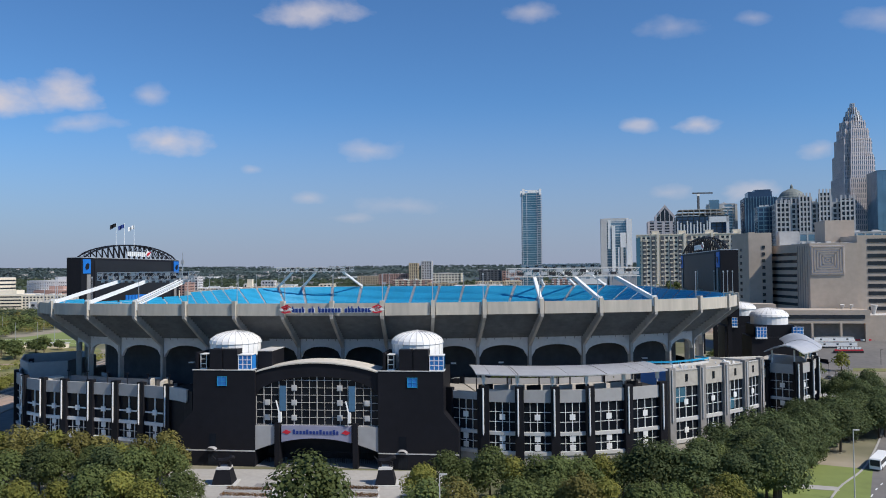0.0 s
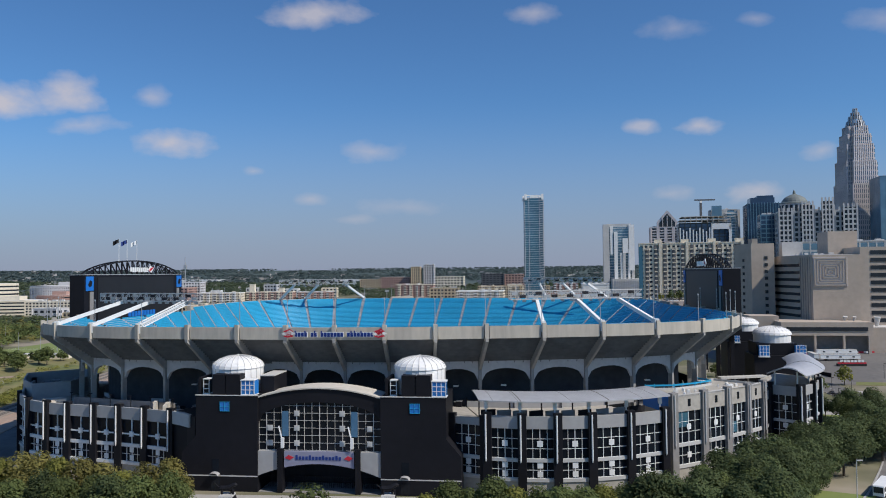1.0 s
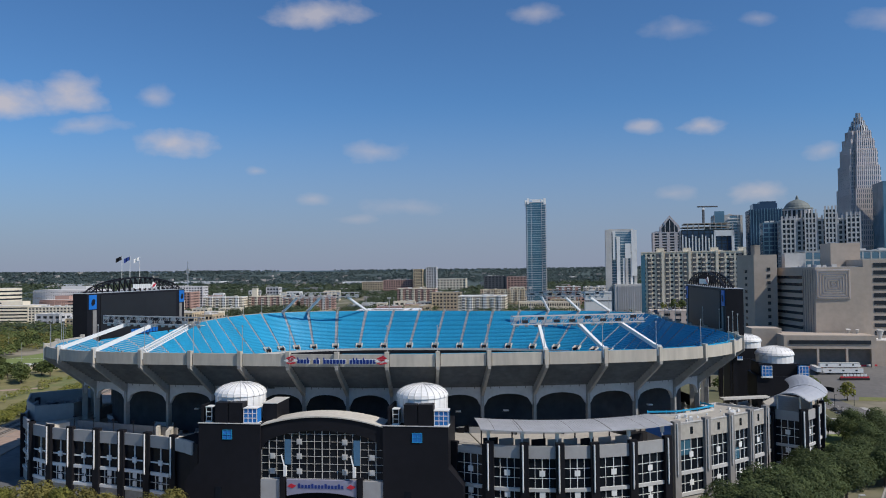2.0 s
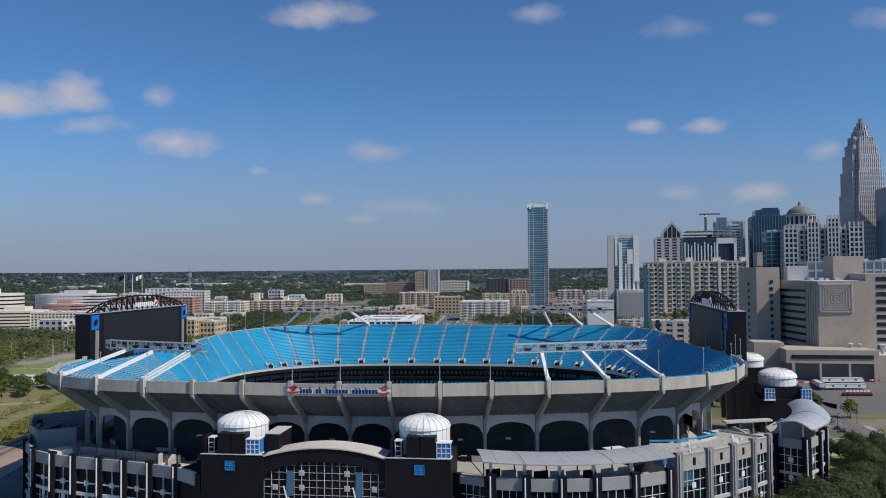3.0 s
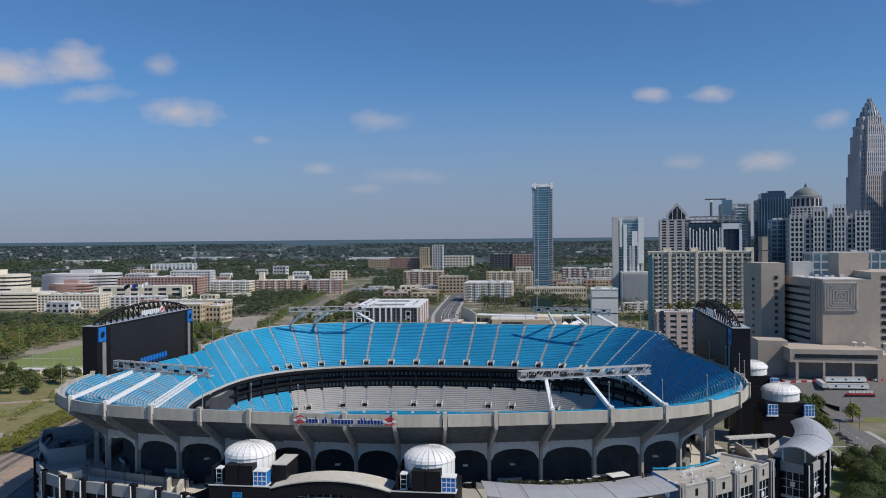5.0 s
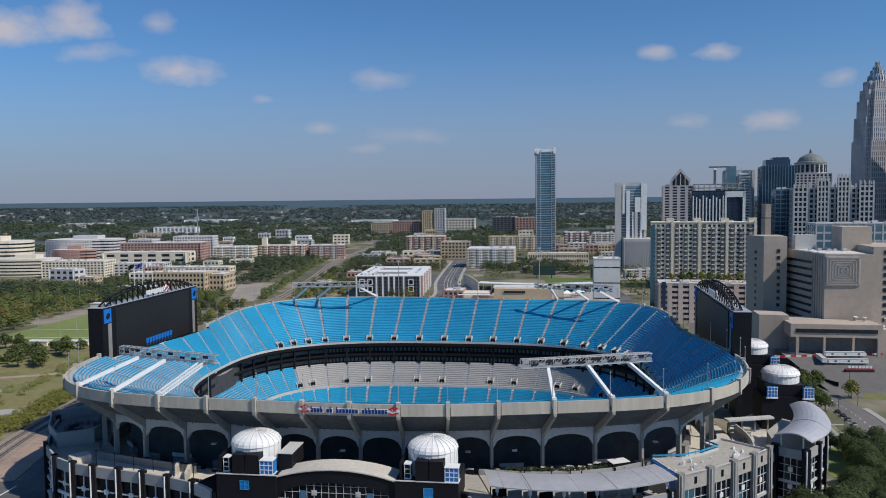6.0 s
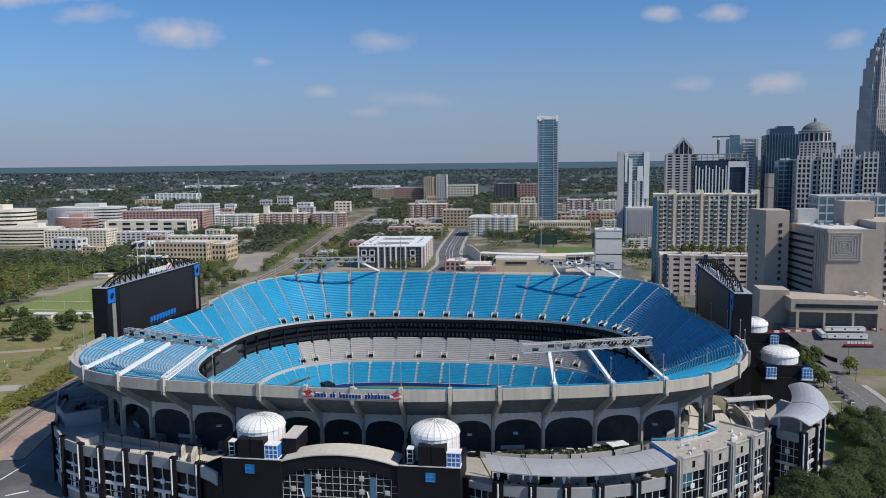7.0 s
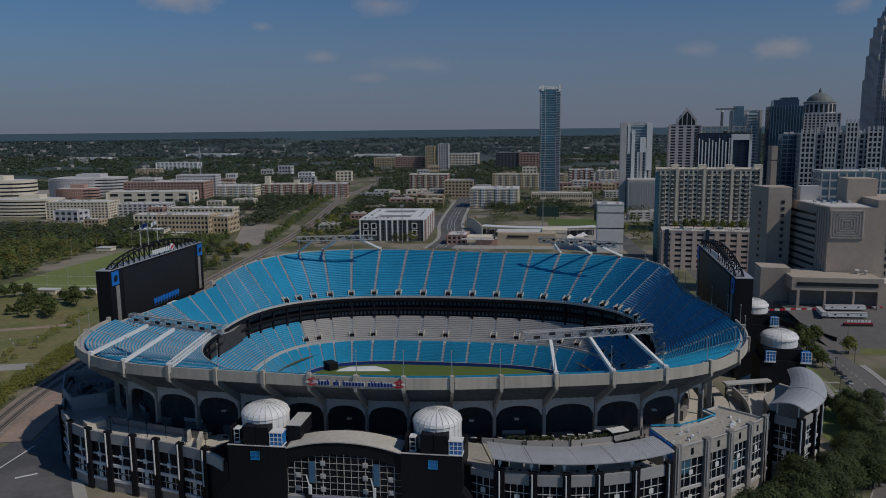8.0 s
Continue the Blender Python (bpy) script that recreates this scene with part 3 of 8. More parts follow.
# hand rails down the aisles
for j in range(BAYS):
    if notched(j) or notched(j - 1):
        continue
    phi = bay_phi(j)
    rail = Build()
    a, b = mixed(phi, 0.03, upper_out, deck_r), mixed(phi, 0.9, upper_out, deck_r)
    rail.beam((*a, 43.4), (*b, 27.9), 0.08, 0.08)
    for i in range(7):
        x, y = mixed(phi, 0.03 + 0.145 * i, upper_out, deck_r)
        rail.box(x, y, 42.4 - 2.58 * i, 0.07, 0.07, 1.0)
    part("aisle_rail", rail, PALE, stadium)

# poles on the rim
for j in range(BAYS):
    if notched(j) or notched(j - 1):
        continue
    phi = bay_phi(j)
    x, y = rim(phi, 1.2)
    pole = Build().rod((x, y, 42.6), (x, y, 52.0), 0.14, 6, 0.08)
    pole.box(x, y, 51.8, 0.35, 0.35, 0.5)
    solid("rim_pole", pole, STEEL, "slim grey steel pole on the stadium rim", "pole", "rim poles")


# ---- floodlight bridges over the seats ----
def light_bridge(a, b, z, arms, lattice=False):
    top = thing("light_bridge", ((a[0] + b[0]) / 2, (a[1] + b[1]) / 2, z), "white steel floodlight truss on raking box arms over the seats", "floodlight", "floodlight bridges")
    a, b = Vector((*a, z)), Vector((*b, z))
    d = (b - a).normalized()
    out = Vector((-d.y, d.x, 0))
    n = 16
    chord = Build()
    for s in (-1.0, 1.0):
        for h in (0, 2.6):
            chord.beam(a + out * s + Vector((0, 0, h)), b + out * s + Vector((0, 0, h)), 0.28, 0.28)
    part("chord", chord, PALE, top)
    web = Build()
    for s in (-1.0, 1.0):
        for i in range(n):
            p, q = a + (b - a) * (i / n) + out * s, a + (b - a) * ((i + 1) / n) + out * s
            web.beam(p, q + Vector((0, 0, 2.6)), 0.14, 0.14)
            web.beam(p, p + Vector((0, 0, 2.6)), 0.16, 0.16)
    for i in range(n + 1):
        p = a + (b - a) * (i / n)
        web.beam(p - out, p + out, 0.14, 0.14)
        web.beam(p - out + Vector((0, 0, 2.6)), p + out + Vector((0, 0, 2.6)), 0.14, 0.14)
    part("web", web, PALE, top)
    deck = Build()
    deck.beam(a + Vector((0, 0, 0.1)), b + Vector((0, 0, 0.1)), 1.7, 0.1)
    part("catwalk", deck, STEEL, top)
    lamp = Build().box(0, 0, -0.9, 1.0, 0.7, 0.8)
    lamp_mesh = lamp.mesh("lamp", STEEL)
    for i in range(14):
        p = a + (b - a) * ((i + 0.5) / 14)
        part("lamp", lamp_mesh, None, top, "", pose(p.x, p.y, p.z + 0.1, 0, 0, math.degrees(math.atan2(d.y, d.x))))
    case = Build().box(0, 0, 0, 2.0, 0.25, 0.9)
    for k, mat in enumerate((STEEL, DARK)):
        case_mesh = case.mesh("light_case", mat)
        for i in range(k, 17, 2):
            p = a + (b - a) * ((i + 0.5) / 17) - out * 1.1 * (1 if out.y > 0 else -1)
            part("light_case", case_mesh, None, top, "", pose(p.x, p.y, p.z + 0.5 + 0.9 * ((i * 7) % 3 == 0), 0, 0, math.degrees(math.atan2(d.y, d.x))))
    for foot, t in arms:
        tip = a + (b - a) * t
        arm = Build()
        if lattice and t > 0.8:
            p, q = Vector((*foot, 44.2)), tip + Vector((0, 0, -0.3))
            side = (q - p).cross(Vector((0, 0, 1))).normalized() * 0.95
            for s in (-1, 1):
                for h in (-0.6, 0.6):
                    arm.beam(p + side * s + Vector((0, 0, h)), q + side * s + Vector((0, 0, h)), 0.3, 0.3)
            for k in range(24):
                u, v = p.lerp(q, k / 24), p.lerp(q, (k + 1) / 24)
                arm.beam(u - side, u + side, 0.16, 0.16).beam(u - side, v + side, 0.14, 0.14)
                for s in (-1, 1):
                    arm.beam(u + side * s - Vector((0, 0, 0.6)), v + side * s + Vector((0, 0, 0.6)), 0.16, 0.16)
        else:
            arm.beam((*foot, 44.2), tip + Vector((0, 0, -0.3)), 1.0, 1.1)
        arm.box(foot[0], foot[1], 42.0, 1.3, 1.3, 3.2)
        part("arm", arm, WHITE, top, "white lattice stair arm" if lattice and t > 0.8 else "")


def near_bay(x, y):
    j = min(range(BAYS), key=lambda k: math.hypot(rim(bay_phi(k))[0] - x, rim(bay_phi(k))[1] - y))
    return rim(bay_phi(j), 0.3)


light_bridge((20.0, 233.7), (63.2, 243.3), 51.0, [(near_bay(28, 217), 0.2), (near_bay(45, 218), 0.5), (near_bay(64, 223), 0.82)])
light_bridge((-119.5, 261.5), (-79.7, 243.5), 51.0, [(near_bay(-126, 243), 0.22), (near_bay(-111, 236), 0.5), (near_bay(-95, 230), 0.86)], True)
light_bridge((-98.5, 445.0), (-53.0, 449.5), 53.6, [(near_bay(-97, 464), 0.2), (near_bay(-78, 466), 0.5), (near_bay(-60, 466), 0.85)])
light_bridge((45.5, 435.0), (86.5, 413.0), 53.6, [(near_bay(59, 451), 0.2), (near_bay(78, 448), 0.5), (near_bay(95, 443), 0.8)])


# ---- scoreboards ----
def scoreboard(near, far, inward, flags):
    """near, far: the ends of its face; inward: side on which it faces."""
    a, b = Vector((*near, 0)), Vector((*far, 0))
    d = (b - a).normalized()
    back = Vector((d.y, -d.x, 0)) * inward
    board = thing("scoreboard", (*((a + b + back * 3) / 2).to_2d(), 37), "huge dark unlit video scoreboard with an arched lattice crown", "scoreboard", "end scoreboards")
    z0, z1 = 34.5, 60.1
    body = Build().prism([tuple((p).to_2d()) for p in (a, b, b + back * 6.5, a + back * 6.5)], z0, z1)
    part("housing", body, CHARCOAL, board)
    face = Build()
    p, q = a + d * 9.5 - back * 0.25, b - d * 9.5 - back * 0.25
    face.prism([tuple(v.to_2d()) for v in (p, q, q + back * 0.4, p + back * 0.4)], z0 + 2.2, z1 - 1.0)
    part("screen", face, SCREEN, board, "blank dark screen")
    cap = Build().prism([tuple((v).to_2d()) for v in (a - d * 0.1, b + d * 0.1, b + d * 0.1 + back * 6.6, a - d * 0.1 + back * 6.6)], z1, z1 + 0.25)
    part("roof_sheet", cap, ROOF_METAL, board)
    for s in (a + d * 0.8, b - d * 6.2):
        sign = Build()
        p, q = s - back * 0.3, s + d * 5.4 - back * 0.3
        sign.prism([tuple(v.to_2d()) for v in (p, q, q + back * 0.2, p + back * 0.2)], z1 - 6.6, z1 - 0.6)
        sg = part("end_sign", sign, BLUE_SIGN, board, "blue square sign with a dark emblem")
        em = Build()
        c = s + d * 2.7 - back * 0.42
        em.face(*[(c.x + d.x * u, c.y + d.y * u, z1 - 3.6 + w) for u, w in ((-1.5, -0.6), (-0.4, -1.6), (1.2, -0.9), (1.6, 0.9), (0.3, 1.4), (-0.8, 0.8))])
        part("emblem", em, CHARCOAL, sg)
    for s in (a + d * 3.6, b - d * 6.0):
        p, q = s - back * 0.3, s + d * 2.6 - back * 0.3
        part("end_panel", Build().prism([tuple(v.to_2d()) for v in (p, q, q + back * 0.2, p + back * 0.2)], z0 + 1.5, z1 - 7.0), SOFFIT, board)
    # lattice crown
    L = (b - a).length
    crown = Build()
    n = 18

    def arc(i, k):
        t = i / n
        h = 6.2 * (1 - (2 * t - 1) ** 2) ** 0.75
        return a + d * (3 + (L - 6) * t) + back * k + Vector((0, 0, z1 + 0.3 + h))

    for k in (0.6, 3.6):
        for i in range(n):
            crown.beam(arc(i, k), arc(i + 1, k), 0.5, 0.5)
            low = arc(i + 1, k)
            low.z = z1 + 0.2
            crown.beam(low, arc(i + 1, k), 0.3, 0.3)
            crown.beam(low, arc(i, k), 0.25, 0.25)
    for i in range(n + 1):
        crown.beam(arc(i, 0.6), arc(i, 3.6), 0.3, 0.3)
    part("crown_lattice", crown, CHARCOAL, board, "black arched steel lattice")
    # sign letters as bars, and a red and white emblem
    mid = a + d * (L * 0.5) - back * 0.2
    for i in range(9):
        c = mid + d * (-7.2 + i * 1.8)
        plate = Build().prism([tuple(v.to_2d()) for v in (c - d * 0.65, c + d * 0.65, c + d * 0.65 + back * 0.3, c - d * 0.65 + back * 0.3)], z1 + 1.2 + 0.3 * (i % 3 == 0), z1 + 3.4)
        part("sign_bar", plate, WHITE, board)
    em = Build()
    c = mid + d * (11.0 * (-1 if inward > 0 else 1))
    em.loft([[(*(c + d * u + back * k).to_2d(), z1 + h) for u, h in ((-2.6, 2.2), (0.4, 0.9), (2.6, 2.9), (-0.4, 4.4))] for k in (0.0, 0.3)])
    emb = part("sign_emblem", em, WHITE, board, "red and white emblem")
    for k in (-0.55, 0.0, 0.55):
        part("emblem_stripe", Build().beam(c + d * (-1.5 + k) - back * 0.1 + Vector((0, 0, z1 + 2.2 + k)), c + d * (1.5 + k) - back * 0.1 + Vector((0, 0, z1 + 3.0 + k)), 0.12, 0.34), RED, emb)
    legs = Build()
    for t in (0.06, 0.35, 0.65, 0.94):
        c = a + d * (L * t) + back * 4.0
        legs.box(c.x, c.y, 14, 1.6, 1.6, 23.1, math.degrees(math.atan2(d.y, d.x)))
    part("support_columns", legs, CHARCOAL, board)
    if flags:
        for i, t in enumerate((0.36, 0.44, 0.54)):
            c = a + d * (L * t) + back * 3
            z = z1 + 5.6
            pole = thing("flagpole", (c.x, c.y, z), "white flagpole with a small flag on the scoreboard", "flagpole", "scoreboard flagpoles")
            part("pole", Build().rod((c.x, c.y, z), (c.x, c.y, z + 11), 0.14, 6, 0.08), WHITE, pole)
            cloth = Build()
            w = 8
            cloth.loft([[(c.x - 2.7 * u / w, c.y + 0.35 * math.sin(u * 1.3), z + 10.8 - 0.14 * u), (c.x - 2.7 * u / w, c.y + 0.35 * math.sin(u * 1.3 + 0.5), z + 9.2 - 0.2 * u)] for u in range(w + 1)], cap=False, closed=False)
            part("flag", cloth, (CHARCOAL, NAVY, WHITE)[i], pole)


scoreboard((-149.5, 310.5), (-139.6, 397.0), -1, True)
p_, q_ = Vector((-139.5, 331.5)), Vector((-136.8, 352.0))
for i in range(9):
    c_ = p_.lerp(q_, i / 8)
    solid("deck_sign_bar", Build().box(c_.x, c_.y, 41.6, 0.3, 1.9, 2.2, -8).box(c_.x, c_.y, 40.4, 0.2, 0.3, 1.3, -8), BLUE_SIGN, "bright blue sign block at the scoreboard's foot", "sign", "deck sign blocks")
booth = thing("camera_booth", (-133.5, 339, 39), "small white booth on the seats below the scoreboard", "booth")
part("booth_wall", Build().box(-133.5, 339, 36.0, 4, 6, 4.0, -8), PALE, booth)
part("booth_roof", Build().box(-133.5, 339, 40.0, 4.6, 6.6, 0.3, -8), WHITE, booth)
scoreboard((106.3, 287.5), (120.0, 378.0), 1, False)


# ---- entrance gatehouse ----
GX, GY, GTURN = -35.0, 204.6, -6.8
_ge = Vector((math.cos(radians(GTURN)), math.sin(radians(GTURN))))
_gn = Vector((-_ge.y, _ge.x))


def gate(u, v):
    """Plan place from metres along the gate front and behind it."""
    p = Vector((GX, GY)) + _ge * u + _gn * v
    return p.x, p.y


def gate_box(b, u0, u1, v0, v1, z0, z1):
    return b.prism([gate(u0, v0), gate(u1, v0), gate(u1, v1), gate(u0, v1)], z0, z1)


gatehouse = thing("gatehouse", (GX, GY, 0), "charcoal stadium entrance with two domed towers and an arched window", "entrance")


def glass_box(u0, u1, v0, v1, z0, z1, nu, nz, name, parent, glass=BLUE_GLASS, ledge=True):
    """A blue window box with a white frame on its front and right side."""
    w = part(name, gate_box(Build(), u0, u1, v0, v1, z0, z1), glass, parent, "bright blue glazed window box with white frame" if ledge else "")
    wide = 0.09 if ledge else 0.05
    bars = Build()
    for i in range(nu + 1):
        u = u0 + (u1 - u0) * i / nu
        gate_box(bars, u - wide, u + wide, v0 - 0.12, v0 + 0.05, z0, z1)
    for i in range(nz + 1):
        z = z0 + (z1 - z0) * i / nz
        gate_box(bars, u0 - 0.1, u1 + 0.1, v0 - 0.11, v0 + 0.06, z - wide, z + wide)
    if ledge:
        gate_box(bars, u0 - 0.2, u1 + 0.2, v0 - 0.25, v1, z0 - 0.3, z0 - 0.1)
        gate_box(bars, u0 - 0.2, u1 + 0.2, v0 - 0.25, v1, z1 + 0.02, z1 + 0.18)
    part("frame", bars, WHITE if ledge else BLUE_SEAT, w)


for s in (-1, 1):
    c = 26.6 * s
    lo, hi = (17.2, 35.0) if s > 0 else (-35.0, -17.2)
    tower = part("tower", gate_box(Build(), lo, hi, 0.6, 17, 0, 26.2), CHARCOAL, gatehouse, "charcoal clad entrance tower")
    flare = Build()
    out = 35.0 * s
    rings = []
    for v in (0.6, 14):
        rings.append([(*gate(out, v), 0), (*gate(out + 4.0 * s, v), 0), (*gate(out + 4.0 * s, v), 10.6), (*gate(out, v), 15.2)])
    part("buttress", flare.loft(rings), CHARCOAL, tower)
    upper = Build()
    gate_box(upper, c - 3.6, c + 0.0, 0.75, 5.5, 26.2, 32.0)
    gate_box(upper, c + 0.35, c + 4.3, 0.75, 5.5, 26.2, 32.0)
    gate_box(upper, c - 0.1, c + 0.4, 0.95, 5.5, 26.2, 30.8)
    if s < 0:
        gate_box(upper, c + 8.4, c + 12.5, 5.5, 16, 26.2, 31.0)
    gate_box(upper, c - 8.3, c - 7.6, 2.0, 12, 26.2, 31.0)
    part("upper_wall", upper, CHARCOAL, tower)
    coping = Build()
    gate_box(coping, lo - 0.15, hi + 0.15, 0.45, 1.0, 26.2, 26.42)
    if s < 0:
        gate_box(coping, c + 8.3, c + 12.6, 5.4, 16.1, 31.0, 31.2)
    part("coping", coping, PALE, tower)
    # drum and ribbed dome
    drum, x0 = Build(), gate(c, 10.2)
    n = 24
    circle = lambda r, z: [(x0[0] + r * math.cos(2 * math.pi * i / n), x0[1] + r * math.sin(2 * math.pi * i / n), z) for i in range(n)]
    drum.loft([circle(7.1, 26.2), circle(7.1, 33.0), circle(7.35, 33.05)])
    dome = part("dome", drum, DOME, tower, "white ribbed dome on a round drum")
    cap = Build().loft([circle(7.35 * math.cos(a), 33.05 + 3.3 * math.sin(a)) for a in [radians(k) for k in (0, 15, 30, 45, 60, 74, 86)]])
    part("dome_cap", cap, DOME, dome)
    ribs = Build()
    for i in range(n):
        t = 2 * math.pi * i / n
        path = [Vector((x0[0] + 7.4 * math.cos(a) * math.cos(t), x0[1] + 7.4 * math.cos(a) * math.sin(t), 33.08 + 3.34 * math.sin(a))) for a in [radians(k) for k in (0, 22, 45, 66, 84)]]
        for p, q in zip(path, path[1:]):
            ribs.beam(p, q, 0.14, 0.14)
        ribs.beam((x0[0] + 7.12 * math.cos(t), x0[1] + 7.12 * math.sin(t), 26.3), (x0[0] + 7.12 * math.cos(t), x0[1] + 7.12 * math.sin(t), 33), 0.1, 0.1)
    part("dome_ribs", ribs, PALE, dome)
    part("finial", Build().rod((*x0, 36.2), (*x0, 36.7), 0.5, 8, 0.2), PALE, dome)
    glass_box(c + 4.7, c + 8.4, 0.75, 4.2, 26.55, 30.4, 3, 3, "window_box", tower)
    glass_box(c - 6.9, c - 5.3, 2.4, 5.2, 26.55, 30.4, 1, 3, "window_box", tower, GLASS)
    glass_box(c - 1.3, c + 1.3, 0.5, 0.9, 22.0, 24.5, 2, 2, "square_window", tower, BLUE_GLASS, False)
    line = Build()
    gate_box(line, lo - (4 if s < 0 else 0), hi + (4 if s > 0 else 0), 0.52, 0.7, 4.1, 4.4)
    part("string_course", line, PALE, tower)
    doors = Build()
    for k in range(3):
        gate_box(doors, c - 4.0 + 0.9 * k, c - 3.2 + 0.9 * k, 0.5, 0.7, 0.05, 3.4)
    part("door", doors, GLASS, tower)
    awning = Build()
    rings = [[(*gate(c - 4.2 + 2.8 * i, v), 4.5 + 0.7 * math.sin(math.pi * i) ** 0.5 + (0.0 if v < 0 else 0.2)) for v in (-0.9, 0.6)] for i in [k / 8 for k in range(9)]]
    awning.loft(rings, cap=False, closed=False)
    part("awning", awning, CLADDING, tower)
    panes = Build()
    gate_box(panes, c - 3.6, c - 1.7, 0.48, 0.7, 5.6, 8.8)
    part("tall_window", panes, GLASS, tower)


def roof_arc(u):
    return 25.6 + 2.6 * (1 - (u / 17.3) ** 2)


def glass_arc(u):
    return 19.0 + 5.5 * math.sqrt(max(0.0, 1 - (u / 17.2) ** 2))


def foot_arc(u):
    return 4.4 + 3.5 * (1 - (u / 17.3) ** 2)


us = [-17.2 + 34.4 * i / 32 for i in range(33)]
screen_wall = Build().loft([[(*gate(u, v), z) for v, z in ((1.4, glass_arc(u)), (1.4, roof_arc(u)), (2.4, roof_arc(u)), (2.4, glass_arc(u)))] for u in us])
part("arch_wall", screen_wall, CHARCOAL, gatehouse, "charcoal wall over the arched window")
roof = Build().loft([[(*gate(u, v), z) for v, z in ((1.0, roof_arc(u) + 0.02), (1.0, roof_arc(u) + 0.35), (9.5, roof_arc(u) + 0.5), (9.5, roof_arc(u) + 0.02))] for u in us])
part("barrel_roof", roof, TERRACE, gatehouse, "pale curved roof over the entrance arch")
# rear wall near-black: its colour carries the shade of the portal
back = Build()
gate_box(back, -17.2, 17.2, 11.0, 11.6, 0, 26)
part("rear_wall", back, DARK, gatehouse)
cols = [-17.2 + 34.4 * i / 16 for i in range(17)]
for u0, u1 in zip(cols, cols[1:]):
    pane = Build()
    steps = [u0 + (u1 - u0) * k / 3 for k in range(4)]
    pane.loft([[(*gate(u, 2.0), 11.3), (*gate(u, 2.0), glass_arc(u)), (*gate(u, 2.06), glass_arc(u)), (*gate(u, 2.06), 11.3)] for u in steps])
    part("window_pane", pane, GLASS, gatehouse)
grille = Build()
for i, u in enumerate(cols):
    wide = 0.09 if i in (1, 5, 8, 11, 15) else 0.035
    gate_box(grille, u - wide, u + wide, 1.75, 1.98, 11.3, glass_arc(u))
for k in range(7):
    z = 11.35 + 2.02 * k
    half = 17.2 if z < 19.0 else 17.2 * math.sqrt(max(0, 1 - ((z - 19.0) / 5.5) ** 2))
    gate_box(grille, -half, half, 1.78, 1.97, z - 0.04, z + 0.04)
part("mullions", grille, PALE, gatehouse, "white window mullions")
for u, zs in ((-14.0, (17.4, 13.3)), (-6.4, (21.4, 17.4, 13.3)), (6.4, (21.4, 17.4, 13.3)), (14.0, (17.4, 13.3))):
    for z in zs:
        med = Build()
        gate_box(med, u - 0.75, u + 0.75, 1.6, 1.8, z - 0.75, z + 0.75)
        gate_box(med, u - 0.5, u + 0.5, 1.52, 1.62, z - 0.5, z + 0.5)
        part("medallion", med, PALE, gatehouse)
for u in (-9.6, 9.8):
    ban = Build()
    gate_box(ban, u - 0.9, u + 0.9, 1.45, 1.55, 15.2, 22.0)
    part("banner", ban, material("pale blue banner", (0.06, 0.15, 0.25), 0.6), gatehouse, "pale blue hanging banner")
    horn = Build()
    horn.beam((*gate(u - 1.4, 0.2), 18.2), (*gate(u - 0.5, 0.6), 14.0), 0.35, 0.35)
    gate_box(horn, u - 0.9, u - 0.1, 0.3, 1.0, 12.2, 15.0)
    part("banner_bracket", horn, WHITE, gatehouse)
for u0, u1, mat, name, lab in ((-17.2, -11.6, CLADDING, "side_panel", ""), (11.6, 17.2, CLADDING, "side_panel", ""), (-9.8, 9.8, LILAC, "sign_panel", "greyish lilac sign panel with red and blue shapes")):
    steps = [u0 + (u1 - u0) * k / 12 for k in range(13)]
    p = Build().loft([[(*gate(u, v), z) for v, z in ((0.9, foot_arc(u)), (0.9, 11.2), (1.9, 11.2), (1.9, foot_arc(u)))] for u in steps])
    panel = part(name, p, mat, gatehouse, lab)
    if name == "sign_panel":
        for i in range(14):
            bar = Build()
            u = -6.2 + i * 0.93
            gate_box(bar, u - 0.3, u + 0.3, 0.78, 0.9, 9.0, 9.9 + 0.35 * (i % 4 == 0))
            part("sign_bar", bar, NAVY, panel)
        for s in (-8.3, 8.3):
            dia = Build().loft([[(*gate(s + u, v), z) for u, z in ((-1.3, 9.4), (0.2, 8.9), (1.3, 9.6), (-0.2, 10.2))] for v in (0.78, 0.88)])
            part("sign_emblem", dia, RED, panel)
for u in (-10.9, 10.9):
    col = Build()
    gate_box(col, u - 0.7, u + 0.7, 0.4, 3.0, 0, 12.0)
    part("portal_column", col, CHARCOAL, gatehouse)
# portal floor, ceiling and gates: shade inside put into dark colours
part("portal_floor", gate_box(Build(), -17.2, 17.2, 1.0, 11, 0.02, 0.1), SOFFIT, gatehouse)
inner_ceiling = Build()
gate_box(inner_ceiling, -17.2, 17.2, 2.5, 11, 11.0, 11.3)
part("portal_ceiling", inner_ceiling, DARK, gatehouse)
for u in (-13.5, -6.5, 0, 6.5, 13.5):
    g = Build()
    for k in range(11):
        gate_box(g, u - 2.6 + 0.52 * k - 0.04, u - 2.6 + 0.52 * k + 0.04, 6.0, 6.1, 0, 3.0)
    gate_box(g, u - 2.7, u + 2.7, 5.98, 6.12, 2.9, 3.1)
    part("portal_gate", g, CHARCOAL, gatehouse)


